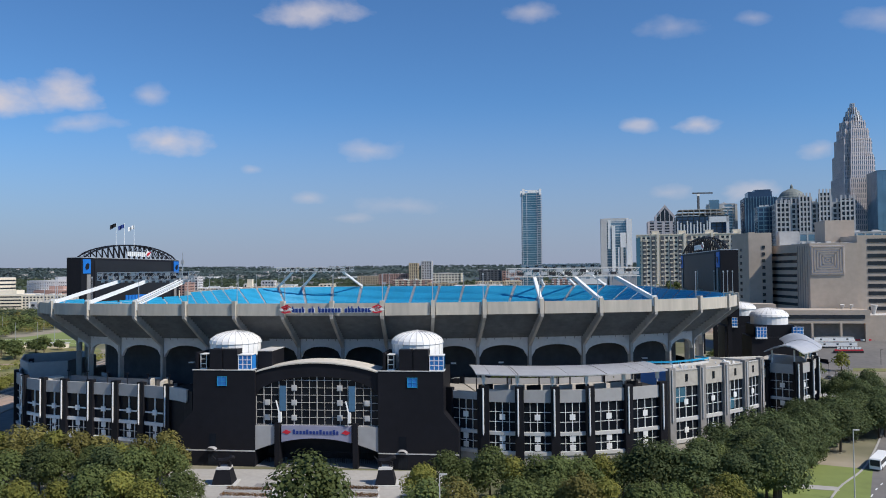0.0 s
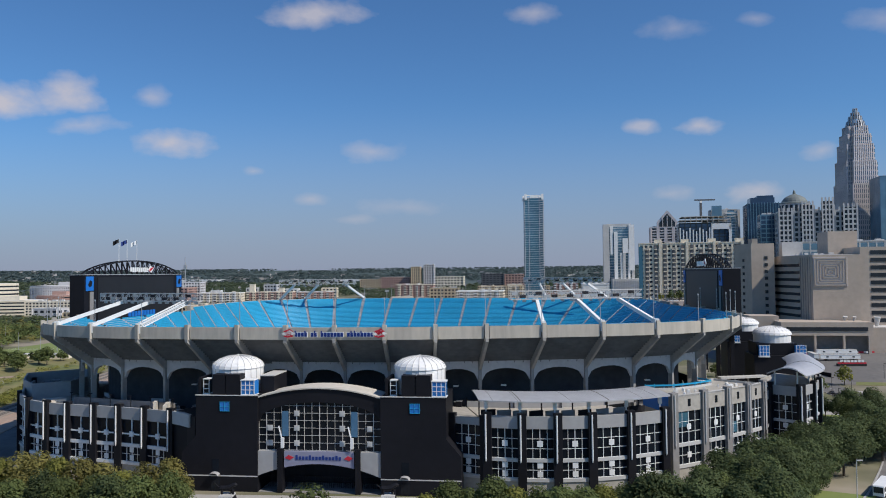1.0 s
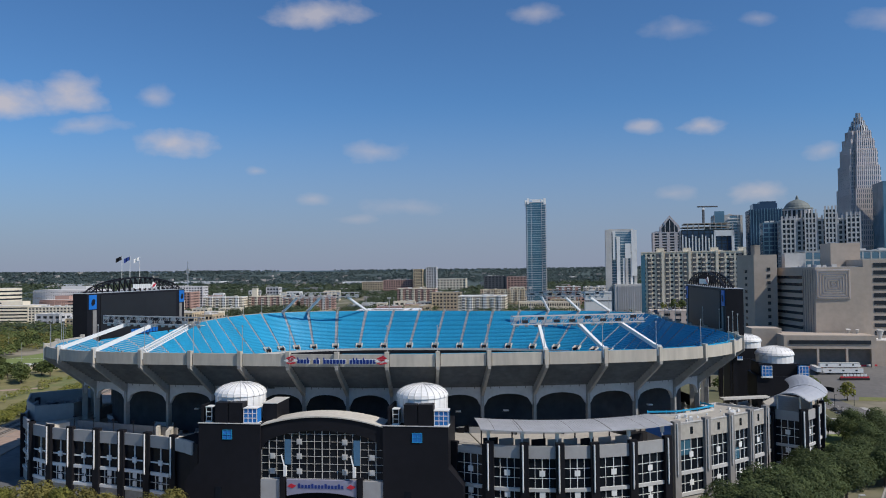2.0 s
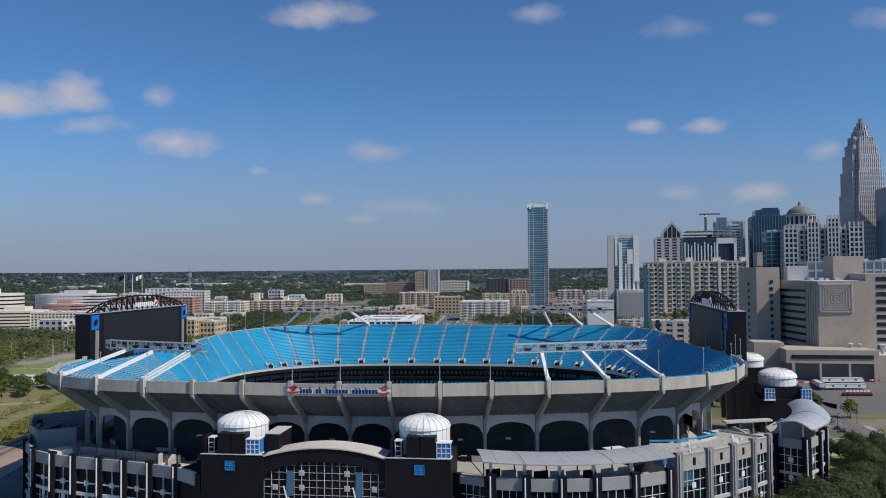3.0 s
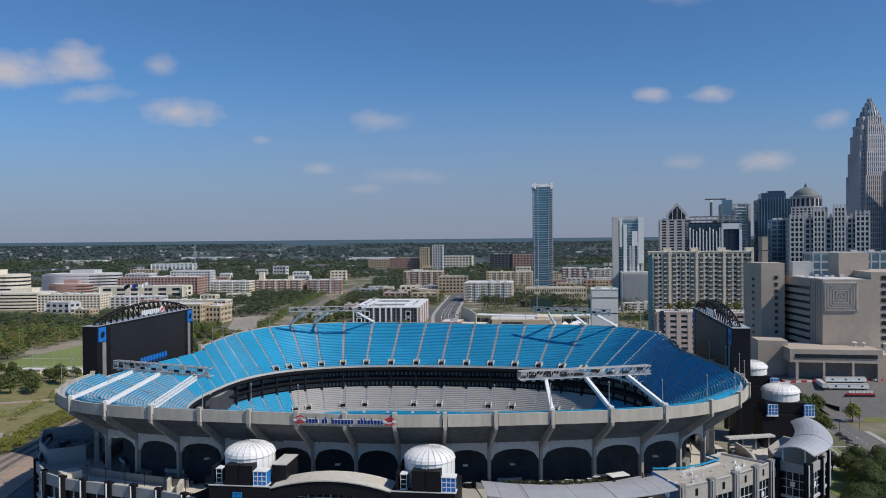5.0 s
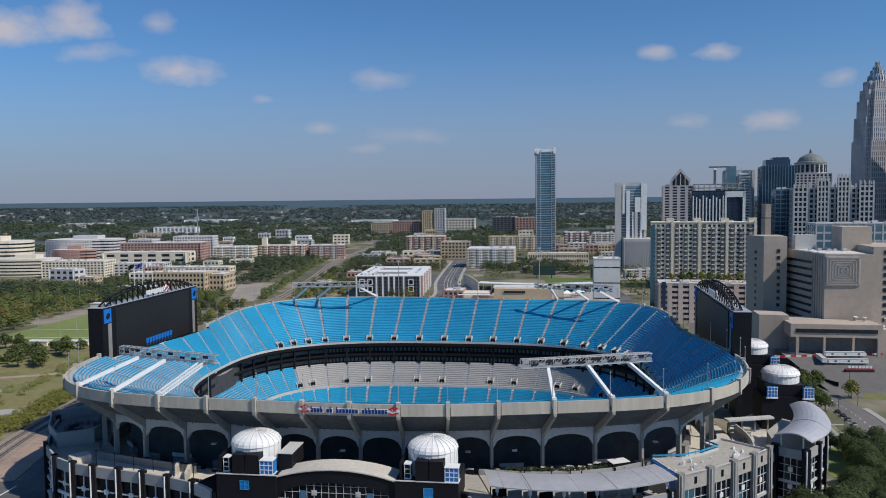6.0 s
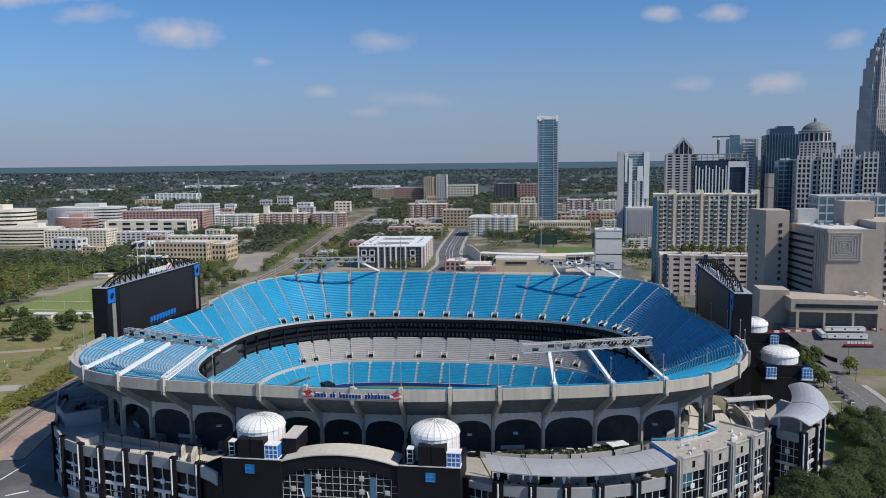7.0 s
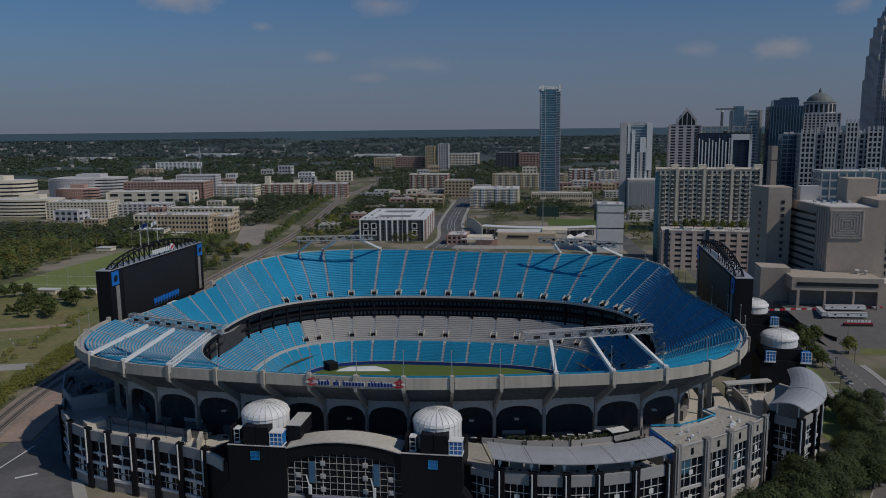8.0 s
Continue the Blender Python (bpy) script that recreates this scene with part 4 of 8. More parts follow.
# ---- lettering on the rim, as plain shapes ----
rim_sign = thing("rim_sign", (*rim(bay_phi(-2), -0.5), 41.2), "row of navy sign bars between two red striped emblems", "sign")
sp0, sp1 = bay_phi(-4) + 0.0, bay_phi(-2)
if sp1 < sp0:
    sp1 += 2 * math.pi
TALL = (0, 3, 6, 8, 17, 18, 20)
for i in range(24):
    if i in (4, 7, 15):
        continue
    p = sp0 + (sp1 - sp0) * (0.12 + 0.76 * i / 23)
    a, b = Vector(rim(p - 0.0031, -0.85)), Vector(rim(p + 0.0031, -0.85))
    d = (b - a).normalized()
    o = Vector((d.y, -d.x))
    high = 1.75 if i in TALL else 1.2
    stroke = 0.34

    def bar(u0, u1, z0, z1, out=0.0, name="sign_bar", mat=NAVY):
        e, f = a + d * u0 + o * out, a + d * u1 + o * out
        part(name, Build().prism([tuple(e), tuple(f), tuple(f - o * 0.2), tuple(e - o * 0.2)], 41.4 + z0, 41.4 + z1), mat, rim_sign)

    w = (b - a).length
    bar(0, w, 0, 1.2)
    if high > 1.3:
        bar(0, stroke, 1.2, high)
    bar(-0.14, w + 0.14, -0.14, 1.34, -0.12, "bar_edge", WHITE)
for p in (sp0 + (sp1 - sp0) * 0.045, sp0 + (sp1 - sp0) * 0.955):
    c = Vector(rim(p, -0.9))
    d = (Vector(rim(p + 0.01, -0.9)) - c).normalized()
    for k in range(3):
        dia = Build()
        off = (k - 1) * 0.75
        pts = [(c.x + d.x * u, c.y + d.y * u, z) for u, z in ((-2.3 + abs(off), 42.2 + off), (0.4, 43.3 + off * 0.55), (2.3 - abs(off), 42.2 + off), (-0.4, 41.5 + off * 0.55))]
        dia.face(*pts)
        part("sign_emblem", dia, RED if k != 1 else WHITE, rim_sign)


# ---- ring building round the stadium: facades in bays ----
def facade(top, pts, zs, flat=False, pipes=True, blue=(), wide=False):
    """Bays between plan corners, left to right as seen from outside. zs: roof, panel foot, band top, band foot, window foot."""
    zr, zp, zb1, zb0, zf = zs
    for i, (a, b) in enumerate(zip(pts, pts[1:])):
        a, b = Vector(a), Vector(b)
        d = (b - a).normalized()
        o = Vector((d.y, -d.x))
        L = (b - a).length
        deg = math.degrees(math.atan2(d.y, d.x))

        def slab(bd, s0, s1, out0, out1, z0, z1):
            p = [a + d * s0 + o * out0, a + d * s1 + o * out0, a + d * s1 + o * out1, a + d * s0 + o * out1]
            return bd.prism([tuple(q) for q in (p[3], p[2], p[1], p[0])], z0, z1)

        m = 0.85
        bay = part("bay_panel", slab(Build(), m, L - m, -0.5, 0.25, zp, zr), CONCRETE if flat else CLADDING, top)
        if flat:
            slot = slab(Build(), L / 2 - 0.55, L / 2 + 0.55, 0.1, 0.3, zp + 1.3, zr - 1.2)
            part("slot_window", slot, GLASS, bay)
        part("bay_band", slab(Build(), m, L - m, -0.5, 0.2, zb0, zb1), WHITE if wide else PALE, top)
        part("bay_sill", slab(Build(), 0.0, L, -0.5, 0.35, zf - 0.9, zf), WHITE if wide else PALE, top)
        part("plinth_wall", slab(Build(), 0.0, L, -0.5, 0.05, 0, zf - 0.9), CONCRETE, top)
        for z0, z1, rows, meds in ((zb1, zp, 3, (0.5,)), (zf, zb0, 2, (0.25, 0.8) if not flat else (0.5,))):
            win = part("window", slab(Build(), m, L - m, -0.35, -0.25, z0, z1), BLUE_GLASS if (i in blue and z0 == zb1) else GLASS, top)
            bars = Build()
            n = 2 if wide and z0 == zb1 else 4
            for k in range(n + 1):
                s = m + (L - 2 * m) * k / n
                w = 0.1 if k in (0, n // 2, n) else 0.06
                slab(bars, s - w, s + w, -0.26, 0.12 if n == 2 else -0.05, z0, z1)
            for k in range(rows + 1):
                z = z0 + (z1 - z0) * k / rows
                if n == 2:
                    if k == 1:
                        slab(bars, m, L - m, -0.25, 0.0, z0 + (z1 - z0) * 0.36, z0 + (z1 - z0) * 0.42)
                    continue
                slab(bars, m, L - m, -0.25, -0.08, z - 0.06, z + 0.06)
            part("mullions", bars, WHITE, win)
            for t in (0.4,) if n == 2 else meds:
                z = z0 + (z1 - z0) * t
                med = slab(Build(), L / 2 - 0.75, L / 2 + 0.75, -0.06, 0.3 if n == 2 else 0.08, z - 0.75, z + 0.75)
                part("medallion", med, WHITE, win)
    for i, p in enumerate(pts):
        q = Vector(pts[min(i + 1, len(pts) - 1)]) - Vector(pts[max(i - 1, 0)])
        q.normalize()
        o = Vector((q.y, -q.x))
        deg = math.degrees(math.atan2(q.y, q.x))
        c = Vector(p) + o * 0.1
        pil = part("pilaster", Build().box(c.x, c.y, 0, 2.3, 1.5, zr + 0.9, deg), CHARCOAL if not flat else SOFFIT, top)
        if pipes:
            e = c + o * 0.95 - q * 0.35
            pipe = Build().rod((e.x, e.y, zb1 - 0.3), (e.x, e.y, zr + 0.4), 0.23, 10)
            pipe.rod((e.x, e.y, zb1 - 0.9), (e.x, e.y, zb1 - 0.3), 0.12, 10, 0.23)
            part("pilaster_pipe", pipe, PALE if flat else WHITE, pil)


def arc_points(p, q, r, xs):
    """Places on the circle through three plan points, at the given x, on its side towards the viewer."""
    (ax, ay), (bx, by), (cx, cy) = p, q, r
    d = 2 * (ax * (by - cy) + bx * (cy - ay) + cx * (ay - by))
    ux = ((ax * ax + ay * ay) * (by - cy) + (bx * bx + by * by) * (cy - ay) + (cx * cx + cy * cy) * (ay - by)) / d
    uy = ((ax * ax + ay * ay) * (cx - bx) + (bx * bx + by * by) * (ax - cx) + (cx * cx + cy * cy) * (bx - ax)) / d
    rr = math.hypot(ax - ux, ay - uy)
    return [(x, uy - math.sqrt(max(rr * rr - (x - ux) ** 2, 0))) for x in xs]


def inner_of(p, d=11.0):
    phi = math.atan2(p[1] - CY, p[0] - CX) - TURNED
    return rim(phi, d)


def wing_body(top, pts, z, mat=CONCRETE, d=11.0):
    """Floor slabs and the mass behind a facade, back to the arcade."""
    b = Build()
    rings = [[(*p, 0), (*p, z), (*inner_of(p, d), z), (*inner_of(p, d), 0)] for p in pts]
    b.loft(rings)
    return part("roof_terrace", b, mat, top)


def left_ref(x):
    """Front of the west wing near x."""
    return (x, 218.3 + (-79.8 - x) * 0.43)


right_pts = arc_points((14.8, 200.6), (33.1, 198.9), (53.8, 203.8), (10.9, 19.9, 29.2, 38.4, 49.1, 59.6))
right_wing = thing("east_wing", (*right_pts[2], 0), "curved stadium wing with dark pilasters and white gridded windows", "building")
facade(right_wing, right_pts, (21.4, 18.1, 10.3, 9.4, 5.2))
shrink = lambda pts, k: [(p[0] + (inner_of(p)[0] - p[0]) * k, p[1] + (inner_of(p)[1] - p[1]) * k) for p in pts]
wing_body(right_wing, shrink(right_pts, 0.03), 19.2)
recess = [(1.5, 207.0), (10.2, 202.6)]
facade(right_wing, recess, (20.4, 18.4, 10.3, 9.4, 5.2), pipes=False)
wing_body(right_wing, shrink(recess, 0.03), 19.2)
# metal canopy over the terrace
canopy_pts = arc_points((14.8, 199.4), (33.1, 197.6), (53.8, 202.4), [8.6 + 52.6 * i / 12 for i in range(13)])
canopy = Build()
rings = []
for p in canopy_pts:
    q = inner_of(p, 11)
    dirn = (Vector(q) - Vector(p)).normalized()
    rings.append([(*(Vector(p) + dirn * s), 25.5 + 1.4 * math.sin(math.pi * 0.5 * s / 9.0) - t) for s, t in ((0, 0), (3, 0), (6, 0), (9, 0), (9, 0.3), (6, 0.3), (3, 0.3), (0, 0.3))])
canopy.loft(rings)
can = part("canopy", canopy, ROOF_METAL, right_wing, "ribbed grey metal canopy")
seams, joints = Build(), Build()
for i in range(73):
    t = i / 72 * 12
    k = min(int(t), 11)
    f = t - k
    for m in range(3):
        a = Vector(rings[k][m]).lerp(Vector(rings[k + 1][m]), f)
        b = Vector(rings[k][m + 1]).lerp(Vector(rings[k + 1][m + 1]), f)
        (joints if i in (5, 14, 15, 33, 47, 60, 66) else seams).beam(a + Vector((0, 0, 0.04)), b + Vector((0, 0, 0.04)), 0.3 if i in (15, 47) else 0.1, 0.09 if i in (15, 47) else 0.05)
tagged(part("canopy_seams", seams, ROOF_METAL, can), kind="stuff")
tagged(part("canopy_joints", joints, SOFFIT, can, "dark joints between roof sheets"), kind="stuff")
for i, p in enumerate(right_pts):
    q = Vector(p) + (Vector(inner_of(p)) - Vector(p)).normalized() * 1.6
    part("canopy_post", Build().box(q.x, q.y, 19.2, 0.35, 0.35, 6.3).box(q.x, q.y, 23.0, 0.9, 0.9, 2.3), WHITE, right_wing)
    r = Vector(p) + (Vector(inner_of(p)) - Vector(p)).normalized() * 10
    part("canopy_post", Build().box(r.x, r.y, 19.2, 0.35, 0.35, 7.7), CHARCOAL, right_wing)
for i in range(10):
    t = (i + 0.5) / 10 * 5
    k = int(t)
    a, b = Vector(right_pts[k]), Vector(right_pts[min(k + 1, 5)])
    c = a.lerp(b, t - k)
    inn = (Vector(inner_of(c)) - c).normalized()
    c = c + inn * 8.2
    deg = math.degrees(math.atan2(inn.y, inn.x)) - 90
    part("terrace_screen", Build().box(c.x, c.y, 19.2, 4.2, 0.12, 2.4, deg), CLADDING if i % 3 else CHARCOAL, right_wing)
# tables and chairs on the terrace
random.seed(5)
table_top = Build().box(0, 0, 0.7, 0.9, 0.9, 0.05)
leg = Build().box(0, 0, 0, 0.1, 0.1, 0.7)
tmesh, lmesh = table_top.mesh("tabletop", CHARCOAL), leg.mesh("leg", CHARCOAL)
for i in range(16):
    t = (i + 0.5) / 16 * 5
    k = int(t)
    c = Vector(right_pts[k]).lerp(Vector(right_pts[min(k + 1, 5)]), t - k)
    inn = (Vector(inner_of(c)) - c).normalized()
    c = c + inn * random.uniform(3.0, 6.5)
    tb = thing("terrace_table", (c.x, c.y, 19.2), "small dark table on the covered terrace", "table", "terrace tables")
    part("tabletop", tmesh, None, tb, "", pose(c.x, c.y, 19.2, 0, 0, 20 * i))
    part("leg", lmesh, None, tb, "", pose(c.x, c.y, 19.2))

# back wall of the terrace, with planters and a dark kiosk behind it
b = Build()
back = [(6.0, 226.5), (20.0, 224.0), (34.0, 224.0), (48.0, 227.5), (58.0, 232.5)]
b.loft([[(x, y, 19.2), (x, y, 21.0), (x + 0.1, y + 0.35, 21.0), (x + 0.1, y + 0.35, 19.2)] for x, y in back])
part("terrace_back_wall", b, CLADDING, right_wing)
for k, (x, y) in enumerate(back):
    part("wall_post", Build().box(x, y - 0.2, 19.2, 0.3, 0.3, 2.9), CHARCOAL, right_wing)
pot_mesh, bush_rng = Build().loft([[(r * math.cos(0.785 * i), r * math.sin(0.785 * i), z) for i in range(8)] for r, z in ((0.4, 0), (0.6, 1.0), (0.55, 1.0))]).mesh("pot", WHITE), random.Random(4)
bush = Build()
for i in range(60):
    p = Vector((bush_rng.gauss(0, 0.4), bush_rng.gauss(0, 0.4), 1.0 + abs(bush_rng.gauss(0, 0.5))))
    n = Vector((bush_rng.gauss(0, 1), bush_rng.gauss(0, 1), 1)).normalized()
    u = n.orthogonal().normalized() * 0.3
    bush.face(p - u, p - n.cross(u), p + u, p + n.cross(u))
bush_mesh = bush.mesh("shrub", LEAF[2])
for i in range(22):
    x = 14.5 + 1.75 * i + (1.2 if i > 8 else 0)
    y = 226.2 + 0.0065 * (x - 27) ** 2 + 0.8 * (i % 2)
    pot = thing("terrace_planter", (x, y, 19.2), "white pot with a dark shrub on the terrace", "planter", "terrace planters")
    part("pot", pot_mesh, None, pot, "", pose(x, y, 19.2))
    part("shrub", bush_mesh, None, pot, "dark green leaves", pose(x, y, 19.2))
kiosk = thing("terrace_kiosk", (50, 231, 19.2), "dark kiosk with a flat white roof on the terrace", "kiosk")
part("wall", Build().box(50, 231, 19.2, 5.6, 3.2, 2.6, 20), CHARCOAL, kiosk)
part("roof", Build().box(50, 231, 21.8, 6.2, 3.8, 0.25, 20), WHITE, kiosk)

# carts and cabinets along the concourse, on both wings' terraces
cart_rng = random.Random(14)
for lo_x, hi_x, z, dd in ((-118, -76, 17.6, (8.5, 10.6)), (4, 60, 19.2, (9.2, 10.8))):
    for i in range(26):
        x = cart_rng.uniform(lo_x, hi_x)
        ref = left_ref(x) if lo_x < -70 else min(right_pts, key=lambda q: abs(q[0] - x))
        px, py = inner_of((x, ref[1]), cart_rng.uniform(*dd))
        w, h = cart_rng.uniform(0.7, 2.2), cart_rng.uniform(0.8, 1.9)
        cart = thing("concourse_cart", (px, py, z), "small service cart with a pale top in the concourse", "cart", "concourse carts")
        part("cart_body", Build().box(px, py, z, w, 0.8, h, -12), CHARCOAL if i % 3 else SOFFIT, cart)
        part("cart_top", Build().box(px, py, z + h, w + 0.2, 1.0, 0.08, -12), PALE if i % 2 else CHARCOAL, cart)

# flat-roofed block beside it
block_pts = [(63.4, 211.2), (73.8, 216.8), (82.7, 222.4), (91.1, 228.6), (98.4, 234.8)]
block = thing("corner_block", (*block_pts[2], 0), "concrete clad stadium corner block with slot windows and a flat roof", "building")
facade(block, block_pts, (24.4, 19.8, 11.0, 10.0, 5.0), flat=True)
for k, t0, t1, z0, z1 in ((0, 0.12, 0.48, 15.4, 19.6), (2, 0.14, 0.46, 11.4, 14.6)):
    a, b = Vector(block_pts[k]), Vector(block_pts[k + 1])
    e = (b - a).normalized()
    e = Vector((-e.y, e.x)) * 0.2
    p, q = a.lerp(b, t0) + e, a.lerp(b, t1) + e
    part("lit_pane", Build().beam((*p, (z0 + z1) / 2), (*q, (z0 + z1) / 2), 0.12, z1 - z0), TEAL_GLASS, block, "window pane with a blue base colour")
roof_ring = [(63.8, 212.0), (73.6, 217.4), (82.4, 223.0), (90.7, 229.2), (97.8, 235.4), (87.2, 246.2), (80.4, 241.4), (83.0, 236.3), (76.2, 231.2), (68.6, 227.2), (59.6, 226.8)]
part("roof_terrace", Build().prism(roof_ring, 0, 23.6), CONCRETE, block)
part("blue_wall", Build().beam((59.2, 226.4, 21.6), (62.9, 212.4, 21.6), 0.4, 4.6), BLUE_SIGN, block, "side wall in a flat blue")
for a, b in zip(block_pts, block_pts[1:]):
    part("parapet", Build().beam((*a, 24.3), (*b, 24.3), 0.5, 0.6), PALE, block)
for a, b in zip(roof_ring[4:], roof_ring[5:] + roof_ring[:1]):
    part("parapet", Build().beam((*a, 23.9), (*b, 23.9), 0.35, 0.7), PALE, block)
end_pts = [(98.6, 235.0), (103.0, 241.5)]
facade(block, end_pts, (21.0, 18.4, 10.5, 9.6, 5.0), pipes=False)
part("end_wall", Build().prism([(99.0, 235.6), (103.0, 242.0), (100.0, 246.0), (95.0, 240.0)], 0, 20.2), CONCRETE, block)
for i in range(16):
    t = random.uniform(0.2, 3.6)
    k = int(t)
    c = Vector(block_pts[k]).lerp(Vector(block_pts[k + 1]), t - k)
    c = c + (Vector(inner_of(c, 9)) - c).normalized() * random.uniform(3.0, 8.5)
    s = random.uniform(0.5, 1.3)
    solid("roof_unit", Build().box(c.x, c.y, 23.6, s, s * 0.8, s * 0.9, random.uniform(0, 90)).box(c.x, c.y, 23.6 + s * 0.9, s * 0.5, s * 0.5, 0.2), WHITE, "small white ventilation unit on a flat roof", "roof unit", "roof units")
for a, b in zip(roof_ring[6:10], roof_ring[7:11]):
    fence = Build().beam((*a, 25.0), (*b, 25.0), 0.08, 0.5)
    for t in (0.02, 0.34, 0.66, 0.98):
        x, y = a[0] + (b[0] - a[0]) * t, a[1] + (b[1] - a[1]) * t
        fence.box(x, y, 23.6, 0.16, 0.16, 1.9)
    solid("roof_barrier", fence, BLUE_SEAT, "bright blue barrier along the flat roof edge", "barrier", "roof barriers")

# outer pavilion with a curved metal roof
pav_pts = [(104.0, 243.0), (111.0, 236.4), (118.6, 244.0), (124.6, 252.5), (129.2, 263.5)]
pavilion = thing("corner_pavilion", (124, 262, 0), "dark glazed corner pavilion with white pilasters and curved grey roof", "building")
facade(pavilion, pav_pts, (22.6, 19.6, 12.0, 11.2, 6.0))
pb = Build().prism([(104.8, 243.4), (111.0, 237.4), (118.0, 244.6), (123.9, 253.0), (128.4, 264.0), (121, 277), (109, 262)], 0, 21.6)
part("terrace", pb, CONCRETE, pavilion)
vault = Build()
vr = []
for i in range(15):
    s = i / 14
    west = Vector((103.0 + 20.2 * s + 3.2 * math.sin(math.pi * s), 242.4 + 34.0 * s - 1.2 * math.sin(math.pi * s)))
    east = Vector((112.0 + 19.0 * s + 2.6 * math.sin(math.pi * s), 234.6 + 31.5 * s - 3.0 * math.sin(math.pi * s)))
    row = []
    for t in [k / 8 for k in range(9)]:
        p = west.lerp(east, t) + Vector((-0.5, -2.6)) * math.sin(math.pi * t) * (1 - s)
        row.append((p.x, p.y, 25.8 + 0.8 * s + 3.0 * math.sin(math.pi * (0.06 + 0.88 * t))))
    vr.append(row + [(x, y, z - 0.35) for x, y, z in row[::-1]])
vault.loft(vr)
part("curved_roof", vault, ROOF_METAL, pavilion, "smooth grey barrel roof")
part("roof_seam", Build().loft([[(x, y, z + 0.02), (x, y, z + 0.14), (x + 0.2, y + 0.3, z + 0.14), (x + 0.2, y + 0.3, z + 0.02)] for x, y, z in vr[6][:9]]), ROOF_METAL, pavilion)
for x, y in ((106.0, 243.4), (111.0, 238.6), (118.0, 245.8), (123.4, 253.8), (127.0, 263.0)):
    part("roof_post", Build().box(x, y, 21.6, 0.4, 0.4, 5.4), WHITE, pavilion)
stair = Build()
for k in range(3):
    stair.box(99.5 + 1.2 * k, 244.5 + 1.5 * k, 0, 0.5, 0.5, 19)
    stair.beam((99.5 + 1.2 * k, 245, 6 + 5 * k), (102.5, 250, 8 + 5 * k), 1.2, 0.25)
part("stair_frame", stair, PALE, pavilion)

# side entrances with domes beyond the far corner
for dx, dy, zc in ((128.5, 297.0, 37.4), (139.5, 354.0, 37.4)):
    tower = thing("domed_tower", (dx, dy, 0), "charcoal side tower with a white ribbed dome", "tower", "side towers")
    circle = lambda r, z, n=24: [(dx + r * math.cos(2 * math.pi * i / n), dy + r * math.sin(2 * math.pi * i / n), z) for i in range(n)]
    part("tower_wall", Build().box(dx, dy, 0, 17, 17, 26.5, -10).box(dx, dy, 26.5, 14.6, 14.6, 4.6, -10), CHARCOAL, tower)
    part("drum", Build().loft([circle(6.9, 29.6), circle(6.9, 34.0), circle(7.3, 34.1)]), DOME, tower)
    dome = part("dome", Build().loft([circle(7.3 * math.cos(radians(k)), 34.1 + 3.3 * math.sin(radians(k))) for k in (0, 15, 30, 45, 60, 74, 86)]), DOME, tower)
    ribs = Build()
    for i in range(24):
        t = 2 * math.pi * i / 24
        path = [Vector((dx + 7.35 * math.cos(a) * math.cos(t), dy + 7.35 * math.cos(a) * math.sin(t), 34.12 + 3.34 * math.sin(a))) for a in [radians(k) for k in (0, 30, 60, 84)]]
        for p, q in zip(path, path[1:]):
            ribs.beam(p, q, 0.14, 0.14)
    part("dome_ribs", ribs, PALE, dome)
    for ox in (-6.2, 6.8):
        wx, wy = dx + ox, dy - 7.4 - 0.17 * ox
        w = part("window_box", Build().box(wx, wy, 26.5, 3.6, 3.0, 3.9, -10), BLUE_GLASS, tower, "bright blue glazed window box with white frame")
        bars = Build()
        for k in range(4):
            bars.box(wx - 1.8 + 1.2 * k, wy - 1.5, 26.4, 0.14, 0.3, 4.1, -10)
            bars.box(wx, wy - 1.45, 26.4 + 1.3 * k, 3.8, 0.3, 0.14, -10)
        bars.box(wx, wy, 25.9, 4.2, 3.6, 0.5, -10)
        part("frame", bars, WHITE, w)
link_wing = thing("link_building", (108, 272, 0), "sunken cream walkway with curved walls beside the stadium", "walkway")
part("walkway_floor", Build().prism([(99, 247), (109, 262), (121, 278), (130, 296), (124, 312), (108, 298), (100, 268)], 0, 13.6), TERRACE, link_wing)
curve = [(99.5 + 6.5 * t + 2.5 * math.sin(math.pi * t), 249 + 36 * t) for t in [i / 10 for i in range(11)]]
part("curved_wall", Build().loft([[(x, y, 13.6), (x, y, 17.4), (x + 0.5, y, 17.4), (x + 0.5, y, 13.6)] for x, y in curve]), PALE, link_wing)
part("side_wall", Build().beam((109.5, 262.5, 17.0), (120.5, 277.5, 17.0), 0.6, 7.0), SOFFIT, link_wing)
part("bridge_deck", Build().prism([(103, 282.5), (122, 286.5), (121.5, 289.5), (102.5, 286)], 18.6, 19.3), PALE, link_wing, "pale flat footbridge")
for t in (0.05, 0.35, 0.65, 0.95):
    part("bridge_post", Build().box(103 + 18 * t, 284.5 + 3.6 * t, 13.6, 0.5, 0.5, 5.0), SOFFIT, link_wing)
for k in range(7):
    part("ramp_landing", Build().box(104.6 + 0.7 * k, 268 + 1.9 * k, 13.6, 2.6, 1.7, 0.5 + 0.5 * k, -12), CONCRETE, link_wing)

